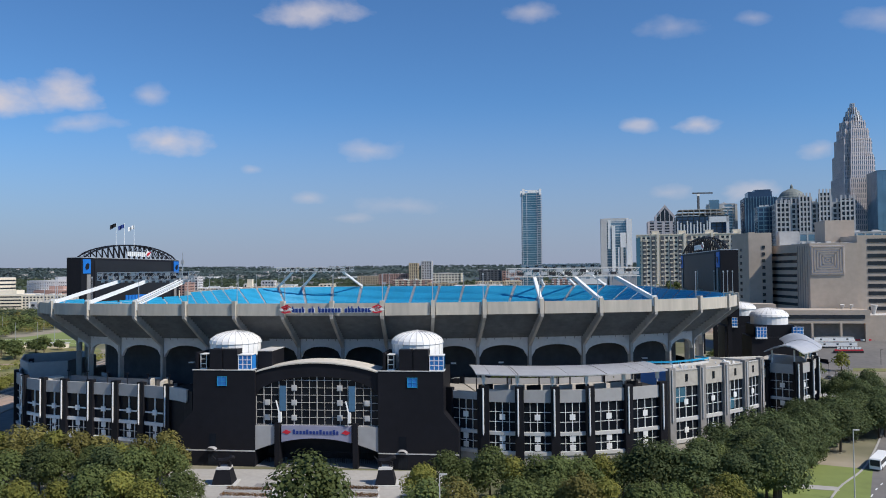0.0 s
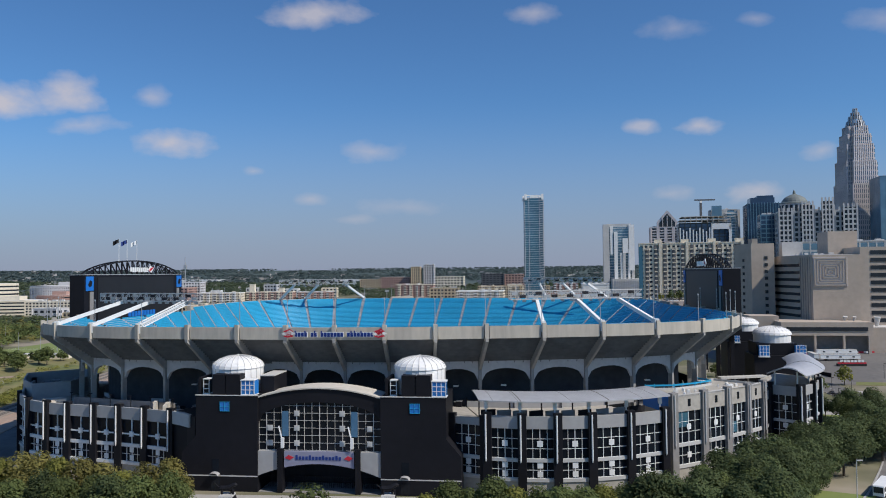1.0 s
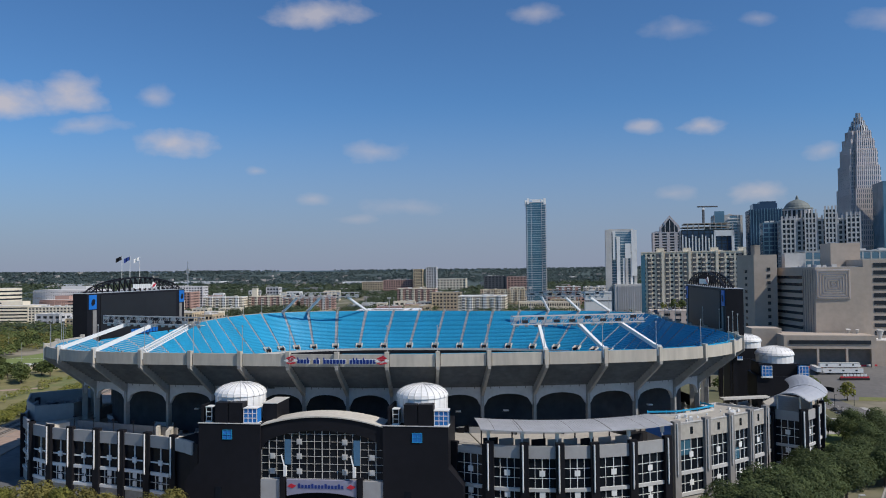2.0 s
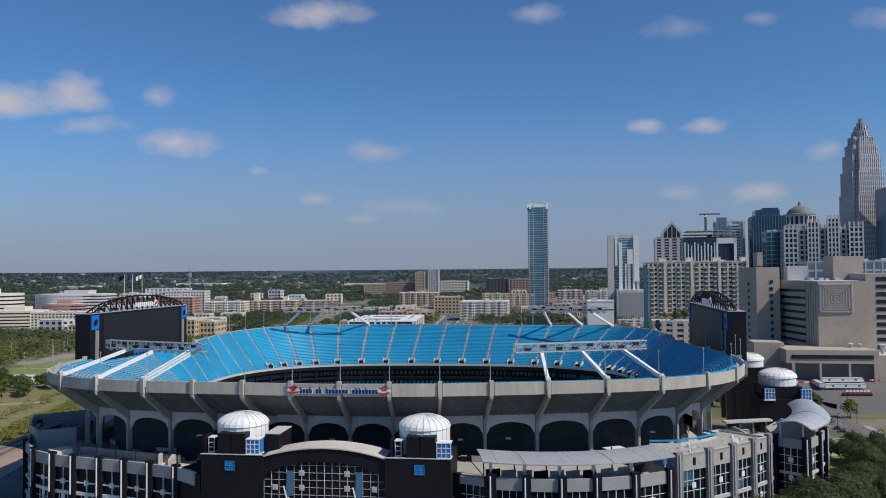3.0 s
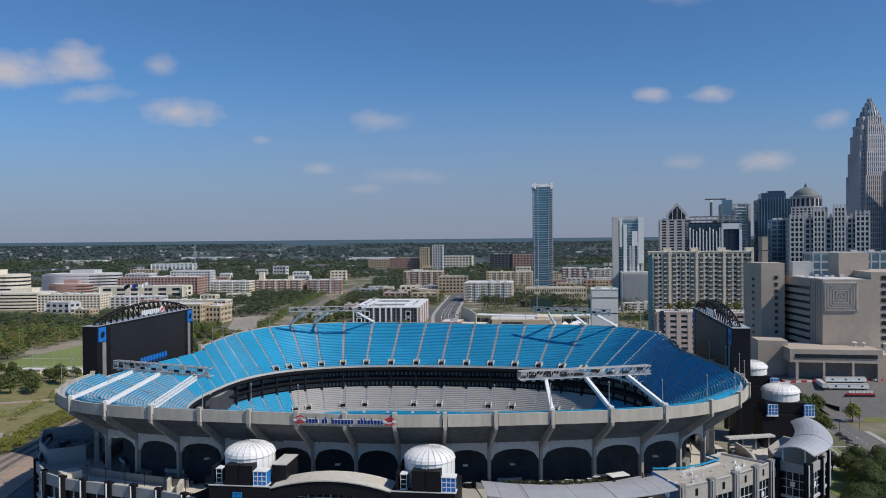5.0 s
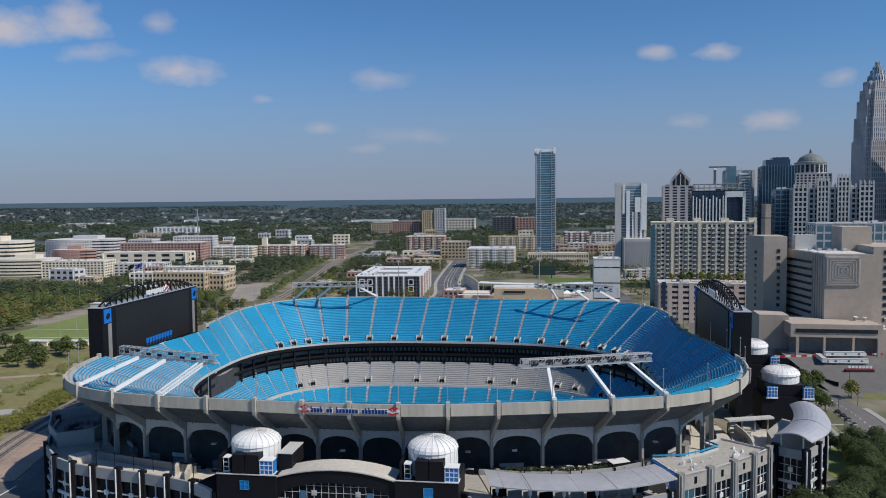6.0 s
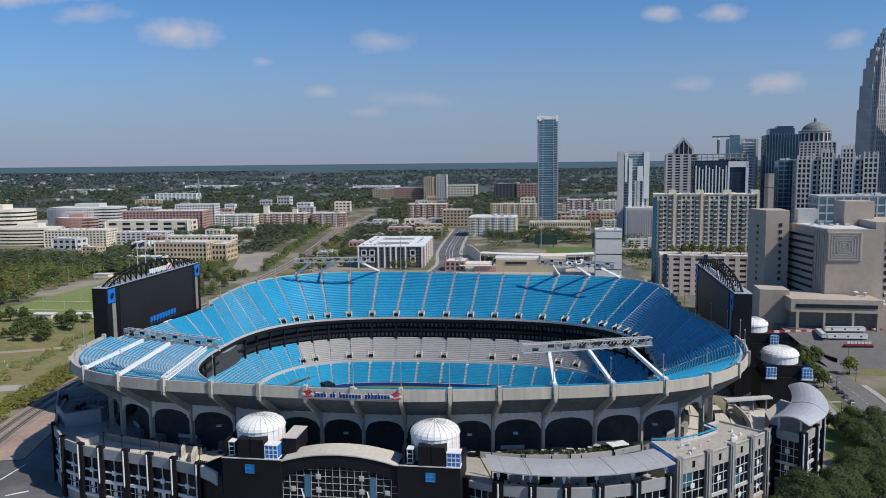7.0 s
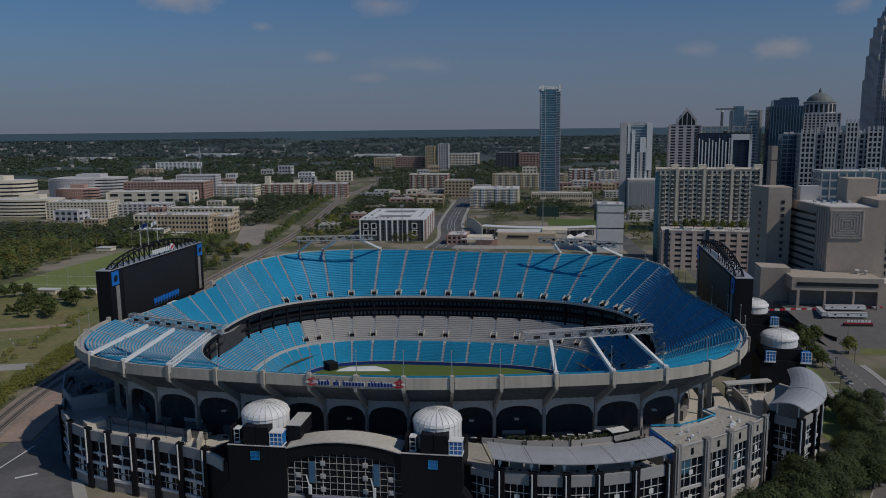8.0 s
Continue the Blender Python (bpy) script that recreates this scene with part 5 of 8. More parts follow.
# west wing
left_pts = [(-134.0, 241.5), (-124.8, 235.3), (-116.7, 232.2), (-107.2, 229.2), (-98.4, 226.4), (-89.2, 222.8), (-79.8, 218.3)]
left_wing = thing("west_wing", (*left_pts[3], 0), "curved stadium wing with dark pilasters and white gridded windows", "building")
facade(left_wing, left_pts, (20.3, 16.8, 9.7, 8.7, 4.4), wide=True)
wing_body(left_wing, shrink(left_pts, 0.04), 17.6, TERRACE)
link_pts = [(-79.0, 217.9), (-73.5, 213.5), (-70.0, 209.5)]
b = Build().loft([[(*p, 0), (*p, 20.3), (*inner_of(p, 11), 20.3), (*inner_of(p, 11), 0)] for p in link_pts])
part("curved_end", b, CHARCOAL, left_wing)
b = Build().loft([[(*p, 16.9), (*p, 20.5), (*(Vector(p) + Vector((0.5, 0.9))), 20.5), (*(Vector(p) + Vector((0.5, 0.9))), 16.9)] for p in [(-79.2, 217.2), (-75.5, 214.4), (-72.3, 211.2)]])
part("curved_panel", b, PALE, left_wing)
side_pts = [(-157.0, 287.0), (-151.5, 271.0), (-144.5, 255.0), (-134.0, 241.5)]
facade(left_wing, side_pts, (20.3, 16.8, 9.7, 8.7, 4.4), pipes=False)
wing_body(left_wing, shrink(side_pts, 0.04), 17.6, CONCRETE)
# raised roof terrace walls on the wing
b = Build()
for (x0, y0), (x1, y1) in (((-122, 247), (-104, 240)), ((-104, 240), (-84, 233))):
    b.beam((x0, y0, 18.9), (x1, y1, 18.9), 0.3, 2.6)
part("terrace_wall", b, SOFFIT, left_wing)
for (x0, y0), (x1, y1), w, hh in (((-129.5, 242.5), (-125.0, 246.5), 5.0, 2.4), ((-101, 231), (-93, 228.5), 3.4, 1.2), ((-116, 236), (-106, 233), 3.0, 0.9), ((-86, 233), (-84.5, 226), 1.2, 3.0), ((-90.5, 235), (-89.5, 231), 1.0, 3.2)):
    part("terrace_ramp", Build().beam((x0, y0, 17.6 + hh / 2), (x1, y1, 17.6 + hh / 2), w, hh), TERRACE, left_wing)
seat_mesh = Build().box(0, 0, 0, 0.6, 0.6, 0.5).box(0, 0.25, 0.5, 0.6, 0.1, 0.5).mesh("folding_seat", CHARCOAL)
for i in range(24):
    k = i / 23
    tagged(part("folding_seat", seat_mesh, None, left_wing, "", pose(-83.5 + 8.5 * k, 225.5 - 3.5 * k + 1.2 * (i % 2), 17.6, 0, 0, -25)))
PEN = [(-160.5, 288.0), (-151.5, 269.5), (-142.5, 258.5), (-132.0, 264.5), (-131.0, 284.0), (-144.0, 300.0)]
pen_mid = Vector((-143, 279))
pen_in = [tuple(Vector(p).lerp(pen_mid, 0.045)) for p in PEN]
b = Build().loft([[at_z(p, 17.6) for p in PEN], [at_z(p, 22.9) for p in PEN], [at_z(p, 22.9) for p in pen_in], [at_z(p, 18.6) for p in pen_in]], cap=False)
part("pen_wall", b, CLADDING, left_wing, "open-topped grey wall round rooftop plant")
part("pen_floor", Build().prism(pen_in, 17.5, 18.6), SOFFIT, left_wing)
for i in range(13):
    k, e = 2.4 * i, 0.25 + 0.5 * ((i * 7) % 13) / 13
    x, y = -143 + 12 * e * math.cos(k), 279 + 15 * e * math.sin(k)
    size = 1.2 + 1.5 * ((i * 5) % 7) / 7
    if i % 3:
        part("plant_box", Build().box(x, y, 18.6, size * 1.5, size, size * 0.9, 20 * i), (SLATE, SOFFIT)[i % 2], left_wing)
    else:
        part("plant_duct", Build().rod((x, y, 18.6), (x, y, 18.6 + size), size * 0.45, 10), SOFFIT, left_wing)
for i in range(6):
    x, y = -120 + 7.5 * i, 241 - 2.9 * i
    lamp = thing("terrace_lamp", (x, y, 17.6), "slim dark lamp post on a roof terrace", "lamp post", "terrace lamps")
    part("post", Build().rod((x, y, 17.6), (x, y, 22.4), 0.12), CHARCOAL, lamp)
    part("lamp_head", Build().box(x, y, 22.4, 0.9, 0.4, 0.25), CHARCOAL, lamp)


# ---- town behind the stadium ----
def block(name, cx, cy, w, d, z1, wall, label, floors=6, bays=10, turn=-6.0, category="building", piers=True, z0=0.0, glass=None, roof=True, share=0.55, side_bays=None, proud=0.25):
    """A building: walls, a glazed band for each floor, upright piers that part its windows, a roof with a parapet and plant."""
    top = thing(name, (cx, cy, z0), label, category, turn=0)
    part("wall", Build().box(cx, cy, z0, w, d, z1 - z0, turn), wall, top)
    h = (z1 - z0 - 1.2) / floors
    for i in range(floors):
        z = z0 + 0.8 + i * h + h * (1 - share) / 2
        part("window_band", Build().box(cx, cy, z, w + 0.2, d + 0.2, h * share, turn), glass or WINDOW, top)
    if piers:
        c, s = math.cos(radians(turn)), math.sin(radians(turn))
        pw = w / bays * (0.42 if share < 0.7 else 0.18)
        front = Build().box(0, 0, 0, pw, proud * 2, z1 - z0).mesh("pier", wall)
        far_piers = Build()
        for i in range(bays + 1):
            u = -w / 2 + w * i / bays
            x, y = cx + u * c + d / 2 * s, cy + u * s - d / 2 * c
            if cy > 1200:
                far_piers.box(x, y, z0, pw, proud * 2, z1 - z0, turn)
            else:
                part("pier", front, None, top, "", pose(x, y, z0, 0, 0, turn))
        n = side_bays or max(2, round(bays * d / w))
        flank = Build().box(0, 0, 0, proud * 2, d / n * (0.42 if share < 0.7 else 0.18), z1 - z0).mesh("pier", wall)
        for k in (-1, 1):
            for i in range(n + 1):
                v = -d / 2 + d * i / n
                if cy > 1000:
                    far_piers.box(cx + k * w / 2 * c - v * s, cy + k * w / 2 * s + v * c, z0, proud * 2, d / n * (0.42 if share < 0.7 else 0.18), z1 - z0, turn)
                else:
                    part("pier", flank, None, top, "", pose(cx + k * w / 2 * c - v * s, cy + k * w / 2 * s + v * c, z0, 0, 0, turn))
        if far_piers.v:
            tagged(part("pier_rank", far_piers, wall, top), kind="stuff")
    if roof:
        part("roof", Build().box(cx, cy, z1, w - 0.8, d - 0.8, 0.15, turn), ROOFING, top)
        edge = Build()
        c, s = math.cos(radians(turn)), math.sin(radians(turn))
        ring = [(cx + a * w / 2 * c - b * d / 2 * s, cy + a * w / 2 * s + b * d / 2 * c) for a, b in ((-1, -1), (1, -1), (1, 1), (-1, 1))]
        for p, q in zip(ring, ring[1:] + ring[:1]):
            edge.beam((*p, z1 + 0.3), (*q, z1 + 0.3), 0.6, 0.9)
        part("parapet", edge, wall, top)
        rng = random.Random(int(cx * 7 + cy))
        for i in range(2 + int(w * d / 500)):
            u, v = rng.uniform(-0.38, 0.38) * w, rng.uniform(-0.35, 0.35) * d
            s1 = rng.uniform(1.5, 4.5)
            part("roof_unit", Build().box(cx + u * c - v * s, cy + u * s + v * c, z1 + 0.1, s1 * 1.4, s1, rng.uniform(1.2, 2.8), turn), PALE, top)
    return top


def apartments(name, cx, cy, w, d, z1, wall, accent, label, floors, bays, turn, z0=0.0, seed=1):
    """An apartment block: proud bays in a second colour, windows floor by floor, dark panels for shaded balcony
    recesses with rails, a broken roofline.
    """
    top = thing(name, (cx, cy, z0), label, "apartment building")
    rng = random.Random(seed)
    c, s = math.cos(radians(turn)), math.sin(radians(turn))

    def at(u, v):
        return cx + u * c - v * s, cy + u * s + v * c

    part("wall", Build().box(cx, cy, z0, w, d, z1 - z0, turn), wall, top)
    h, bw = (z1 - z0) / floors, w / bays
    kinds = [("proud", "plain", "balcony", "plain")[(i + seed) % 4] for i in range(bays)]
    for i, what in enumerate(kinds):
        u = -w / 2 + bw * (i + 0.5)
        if what == "proud":
            rise = rng.uniform(0.6, 2.6)
            part("proud_bay", Build().box(*at(u, -d / 2 - 0.4), z0, bw * 0.96, 1.6, z1 - z0 + rise, turn), accent, top)
        elif what == "balcony":
            # flat dark panel: the shade of a balcony recess put into colour
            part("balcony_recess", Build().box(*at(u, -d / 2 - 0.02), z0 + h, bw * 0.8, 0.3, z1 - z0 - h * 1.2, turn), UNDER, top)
    for k in range(floors):
        z = z0 + k * h
        panes, rails = Build(), Build()
        for i, what in enumerate(kinds):
            u = -w / 2 + bw * (i + 0.5)
            out = -d / 2 - (1.25 if what == "proud" else 0.08)
            if what == "balcony":
                rails.box(*at(u, -d / 2 - 0.7), z + 0.1, bw * 0.84, 1.2, h * 0.34, turn)
            else:
                for e in (-0.24, 0.24):
                    panes.box(*at(u + e * bw, out), z + h * 0.28, bw * 0.26, 0.16, h * 0.5, turn)
        n = max(3, round(d / bw))
        for side in (-1, 1):
            for i in range(n):
                v = -d / 2 + d * (i + 0.5) / n
                panes.box(*at(side * (w / 2 + 0.06), v), z + h * 0.28, 0.16, d / n * 0.36, h * 0.5, turn)
        tagged(part("window_rank", panes, WINDOW, top), kind="stuff")
        tagged(part("balcony_rank", rails, accent, top), kind="stuff")
    part("base_storey", Build().box(*at(0, 0), z0, w + 0.3, d + 0.3, h * 0.75, turn), TAN, top)
    part("roof", Build().box(cx, cy, z1, w - 0.8, d - 0.8, 0.2, turn), ROOFING, top)
    for v in (-d / 2 + 0.2, d / 2 - 0.2):
        part("parapet", Build().box(*at(0, v), z1, w, 0.4, 0.9, turn), accent, top)
    for u in (-w / 2 + 0.2, w / 2 - 0.2):
        part("parapet", Build().box(*at(u, 0), z1, 0.4, d - 0.8, 0.9, turn), accent, top)
    for i in range(2 + int(w / 22)):
        a = rng.uniform(1.6, 4.0)
        part("roof_unit", Build().box(*at(rng.uniform(-0.44, 0.44) * w, rng.uniform(-0.3, 0.35) * d), z1 + 0.2, a * rng.uniform(1, 2.2), a, rng.uniform(1.0, 3.2), turn), rng.choice((PALE, WHITE, wall)), top)
    return top


def turned(cx, cy, deg):
    c, s = math.cos(radians(deg)), math.sin(radians(deg))
    return lambda u, v: (cx + u * c - v * s, cy + u * s + v * c)


# concrete office complex with a square maze emblem
office = thing("concrete_office", (250, 490, 0), "beige concrete office complex with ribbon windows and square emblem", "office building")
ring = [(231.6, 474.0), (259.0, 469.0), (267.0, 522.0), (232.0, 532.0)]
part("wall", Build().prism(ring, 0, 68.4), BEIGE, office)
part("roof", Build().prism([(233, 476), (257.5, 471.5), (265, 519), (233.5, 529.5)], 68.4, 68.7), ROOFING, office)
flankd = Vector((232.0, 532.0)) - Vector((231.6, 474.0))
fo = Vector((-flankd.y, flankd.x)).normalized()
for i in range(11):
    z = 14 + i * 4.7
    p, q = Vector((231.6, 474)) + flankd * 0.3, Vector((231.6, 474)) + flankd * 0.96
    part("window_band", Build().prism([tuple(p + fo * 0.2), tuple(p - fo * 0.4), tuple(q - fo * 0.4), tuple(q + fo * 0.2)], z, z + 1.9), WINDOW, office)
    hood = Build().prism([tuple(p + fo * 0.9), tuple(p), tuple(q), tuple(q + fo * 0.9)], z + 1.9, z + 2.6)
    part("window_hood", hood, BEIGE, office)
ed = Vector((45, -8)).normalized()
eo = Vector((ed.y, -ed.x))
org = Vector((231, 474)) + ed * 1.0
emblem = Build().prism([tuple(org + eo * 0.3), tuple(org + ed * 20 + eo * 0.3), tuple(org + ed * 20), tuple(org)], 48.5, 67.0)
em = part("emblem_panel", emblem, TOWERST, office, "square emblem of nested relief lines")
for k in range(6):
    frame_b = Build()
    u0, u1, z0, z1 = 0.5 + k * 1.6, 19.5 - k * 1.6, 49.0 + k * 1.5, 66.5 - k * 1.5
    for (a0, a1, b0, b1) in ((u0, u1, z0, z0 + 0.7), (u0, u1, z1 - 0.7, z1), (u0, u0 + 0.7, z0, z1), (u1 - 0.7, u1, z0, z1)):
        frame_b.prism([tuple(org + ed * a0 + eo * 0.75), tuple(org + ed * a1 + eo * 0.75), tuple(org + ed * a1 + eo * 0.2), tuple(org + ed * a0 + eo * 0.2)], b0, b1)
    part("emblem_line", frame_b, BEIGE, em)
east = [(259.3, 469.6), (340.0, 455.2), (346.0, 510.0), (267.5, 518.0)]
wing = part("wing_wall", Build().prism(east, 0, 73.0), BEIGE, office)
wd = (Vector(east[1]) - Vector(east[0])).normalized()
wo = Vector((wd.y, -wd.x))
for i in range(13):
    z = 12 + i * 4.7
    p, q = Vector(east[0]) + wd * 6, Vector(east[1])
    part("window_band", Build().prism([tuple(p + wo * 0.25), tuple(q + wo * 0.25), tuple(q), tuple(p)], z, z + 2.4), WINDOW, wing)
part("stair_tower", Build().prism([(213.0, 522.5), (228.0, 520.0), (231.9, 545.0), (211.0, 548.0)], 0, 77.6), BEIGE, office)
for i in range(9):
    part("square_window", Build().box(222.6, 521.0, 66.5 - i * 4.7, 2.0, 0.8, 2.2, -9.5), WINDOW, office)
    part("slit_window", Build().box(212.2, 534, 65 - i * 4.7, 0.5, 3.0, 2.0, 4), WINDOW, office)
part("penthouse", Build().prism([(255, 500), (273, 497), (277, 518), (259, 522)], 68.4, 84.5), BEIGE, office)
part("plant_room", Build().box(241.5, 525, 68.4, 13, 8, 10, -9), PALE, office)
for i in range(7):
    part("roof_unit", Build().box(238 + 3.4 * i, 508 - (i % 3) * 6, 68.7, 1.6 + (i % 3) * 0.6, 1.8, 1.3 + 0.4 * (i % 2), -9), PALE, office)
for k in range(5):
    part("flank_joint", Build().box(231.5, 477 + k * 3.2, 4, 0.25, 0.35, 63), SOFFIT, office)
# podium with a deep overhang
podium = thing("office_podium", (230, 465, 0), "low beige concrete podium with a deep overhanging roof", "building")
part("podium_wall", Build().prism([(206, 464), (256, 455), (258, 466), (230, 473.5), (228, 490), (212, 492)], 0, 19.5), SOFFIT, podium)
hung = part("overhang", Build().prism([(203, 456), (254, 447.5), (256, 466), (230, 473), (226, 486), (208, 488)], 19.5, 27.5), BEIGE, podium)
part("slot", Build().prism([(206, 455.1), (251, 447.6), (251, 448.6), (206, 456.1)], 22.3, 24.6), WINDOW, hung)
part("corner_tower", Build().prism([(191, 474), (208, 470), (211, 488), (194, 492)], 0, 30.5), BEIGE, podium)
part("annexe", Build().prism([(254.5, 452), (334, 440), (338, 464), (258.5, 468)], 0, 24), BEIGE, podium)
part("annexe_roof", Build().prism([(256, 453), (333, 441.5), (336, 463), (260, 467)], 24, 24.3), ROOFING, podium)
for x, w in ((207, 1.6), (222, 1.2), (238, 1.2), (252, 1.6)):
    part("pillar", Build().box(x, 456.5 - (x - 203) * 0.166, 0, w, 1.6, 19.5, -9), BEIGE, podium)
for x, y, s_ in ((247, 466, 3), (251, 463, 2.2), (262, 458, 4)):
    part("roof_dish", Build().rod((x, y, 27.5 if x < 255 else 24.3), (x, y - 0.6, 30), 0.2 * s_, 10, 0.5 * s_), PALE, podium)

# cream apartment slab with stacked balconies on a parking podium
balcony_mesh = Build().box(0, 0, 0, 2.6, 1.1, 0.2).box(0, -0.5, 0.2, 2.6, 0.1, 0.8).mesh("balcony", CREAM)
apt = block("apartment_slab", 218, 671, 86, 22, 83.0, CREAM, "tall cream apartment slab with stacked dark balconies", 21, 22, -13.5, "apartment building", share=0.42)
ap = turned(218, 671, -13.5)
c, s = math.cos(radians(-13.5)), math.sin(radians(-13.5))
for i in range(11):
    u = -36.5 + i * 7.6
    x, y = ap(u, -11.4)
    # dark upright panel painted as the shade behind a stack of balconies
    shade_panel = part("balcony_recess", Build().box(x, y, 0, 3.3, 0.8, 82 if i % 3 else 79, -13.5), UNDER, apt)
    for k in range(20):
        part("balcony", balcony_mesh, None, shade_panel, "", pose(x + 0.6 * s, y - 0.6 * c, 3 + k * 3.93, 0, 0, -13.5))
    if i % 3 == 1:
        part("roof_house", Build().box(*ap(u + 2, -4), 83, 6.5, 9, 4.2, -13.5), CREAM, apt)
        part("proud_bay", Build().box(*ap(u + 3.8, -11.6), 0, 2.2, 1.4, 84.6, -13.5), CREAM, apt)
part("glass_corner", Build().box(*ap(-42.0, -10.4), 0, 3.4, 3.0, 81, -13.5), TEAL_GLASS, apt, "greenish glazed corner")
part("cornice", Build().box(218, 671, 83.2, 87, 23, 0.8, -13.5), CREAM, apt)
podium_g = block("parking_podium", 221.5, 638.8, 97, 28, 33.0, PINK, "pinkish parking podium with open slots and a roof garden", 7, 11, -12, share=0.42, side_bays=3)
pp = turned(221.5, 638.8, -12)
for u in (-44.5, -12):
    part("stair_glass", Build().box(*pp(u, -14.3), 0, 3.2, 1.2, 34.5, -12), NIGHT_GLASS, podium_g)
for i in range(26):
    part("parapet_post", Build().box(*pp(-47 + 3.75 * i, -13.6), 33.4, 0.5, 0.4, 1.4, -12), WHITE, podium_g)

# towers
slender = block("slender_tower", 157, 1332, 33, 33, 189.0, GREYST, "slender blue glass apartment tower with a white open crown", 46, 7, -4, "tower", share=0.84, glass=TEAL_GLASS, piers=False)
for u in (-16.2, -9, 9, 16.2):
    part("edge_pier", Build().box(157 + u, 1315.2 - u * 0.07, 0, 0.9, 0.8, 189, -4), GREYST, slender)
vue = Build()
for k in (-1, 1):
    vue.box(157 + k * 14.6, 1315.0, 186, 4.0, 4, 10).box(157 + k * 14.6, 1348, 186, 4.0, 4, 10)
vue.box(157, 1316, 193.0, 30, 1.2, 1.2).box(157, 1316, 189, 14, 1.0, 4)
part("crown_frame", vue, WHITE, slender)
for k in range(46):
    part("balcony", Build().box(171, 1314.5, 2 + k * 4.06, 7.5, 3.0, 0.8, -4), GREYST, slender)

cat = thing("pale_tower", (262, 1130, 0), "pale apartment tower of white slabs and dark glass curves", "tower")
part("glass_core", Build().box(262, 1134, 0, 42, 26, 125, -8), TOWERGL, cat)
for u, v, w, d, z0, z1, m in ((-19, -12, 9, 10, 0, 129, PALE), (-11, -15, 4, 4, 84, 127, WHITE), (-5, -16, 5, 4, 0, 118, WHITE), (3, -15, 3, 3, 0, 86, WHITE), (9, -15, 8, 4, 86, 108, WHITE), (7, -16, 4, 3, 0, 86, PALE), (14, -14, 3, 4, 0, 92, WHITE), (18, -11, 8, 12, 60, 128, WHITE), (20, -12, 4, 6, 0, 60, PALE)):
    x, y = 262 + u * 0.99 + v * 0.139, 1134 - u * 0.139 + v * 0.99
    part("wall_slab", Build().box(x, y, z0, w, d, z1 - z0, -8), m, cat)
for k in range(30):
    part("floor_edge", Build().box(262, 1134, 4 + k * 4.1, 42.5, 26.5, 0.7, -8), GREYST, cat)
part("roof_rail", Build().box(262, 1134, 125, 36, 20, 5, -8), PALE, cat)
part("podium_wall", Build().box(268, 1105, 0, 46, 40, 48, -8), PALE, cat)
for k in range(14):
    part("podium_fin", Build().box(247 + k * 3.2, 1087.5 - k * 0.45, 2, 1.2, 1.2, 44, -8), GREYST, cat)


gabled = block("gabled_tower", 335, 1140, 44, 36, 124.0, TOWERST, "pinkish grey office tower with a steep gabled top", 30, 4, -14, "tower", share=0.55)
gp = turned(335, 1140, -14)
g = Build()
g.loft([[(*gp(u, v), z) for u, z in ((-12, 124), (17, 124), (17, 133), (2.5, 150), (-12, 133))] for v in (-14, 12)])
gable = part("gable", g, TOWERST, gabled)
part("gable_glass", Build().loft([[(*gp(u, v), z) for u, z in ((-9, 120), (14, 120), (14, 131), (2.5, 145), (-9, 131))] for v in (-14.6, -13.8)]), WINDOW, gable)
for u in (-4, 2.5, 9):
    part("gable_mullion", Build().box(*gp(u, -14.8), 118, 1.0, 0.6, 24, -14), TOWERST, gable)
con = block("unfinished_tower", 301, 875, 56, 34, 113.0, WINDOW, "tower under construction with dark glass and open floors", 29, 9, -12, "tower", share=0.8, glass=NIGHT_GLASS)
cp = turned(301, 875, -12)
for i in range(10):
    part("white_stripe", Build().box(*cp(-27 + i * 3.6, -17.4), 20 + (i % 3) * 8, 1.3, 0.8, 88 - (i % 3) * 10, -12), WHITE, con)
part("white_frame", Build().box(*cp(18, -17.6), 106, 22, 1.2, 6.5, -12).box(*cp(27.5, -17.6), 20, 3.0, 1.2, 92, -12).box(*cp(8.0, -17.6), 40, 2.0, 1.2, 72, -12), WHITE, con)
part("open_floor", Build().box(301, 875, 116.5, 54, 32, 0.8, -12).box(301, 875, 120.5, 50, 30, 0.8, -12), CONCRETE, con)
for i in range(9):
    part("column", Build().box(277 + i * 6, 864 - i * 1.27, 113, 1.0, 1.0, 7.6, -12), CONCRETE, con)
crane = thing("tower_crane", (296, 866, 121), "slender grey tower crane above a building site", "crane")
part("mast", Build().beam((296, 866, 121), (296, 866, 141), 2.2, 2.2), SLATE, crane)
part("jib", Build().beam((289, 866, 140.4), (312, 864, 140.4), 1.5, 1.5), SLATE, crane)
part("cab", Build().box(296, 866, 137, 2.6, 2.6, 2.4), WHITE, crane)
gs = block("glass_slab_tower", 393, 1060, 34, 30, 143.0, PALE, "glass apartment tower with stacked white balconies", 36, 2, -12, "tower", share=0.66, glass=TOWERGL)
sp = turned(393, 1060, -12)
part("glass_bay", Build().box(*sp(-10, -14), 0, 13, 6, 149, -12), TOWERGL, gs)
for k in range(35):
    part("balcony", Build().box(*sp(8.5, -16.2), 3 + k * 3.95, 16, 3, 1.1, -12), WHITE, gs)
dark_t = block("dark_tower", 426, 1010, 40, 38, 146.0, NIGHT_GLASS, "dark blue glass office tower with upright ribs", 38, 11, -14, "tower", share=0.92, glass=NIGHT_GLASS)
dp = turned(426, 1010, -14)
for i in range(12):
    part("rib", Build().box(*dp(-19 + i * 3.45, -19.6), 0, 0.8, 1.0, 148, -14), TOWERGL, dark_t)
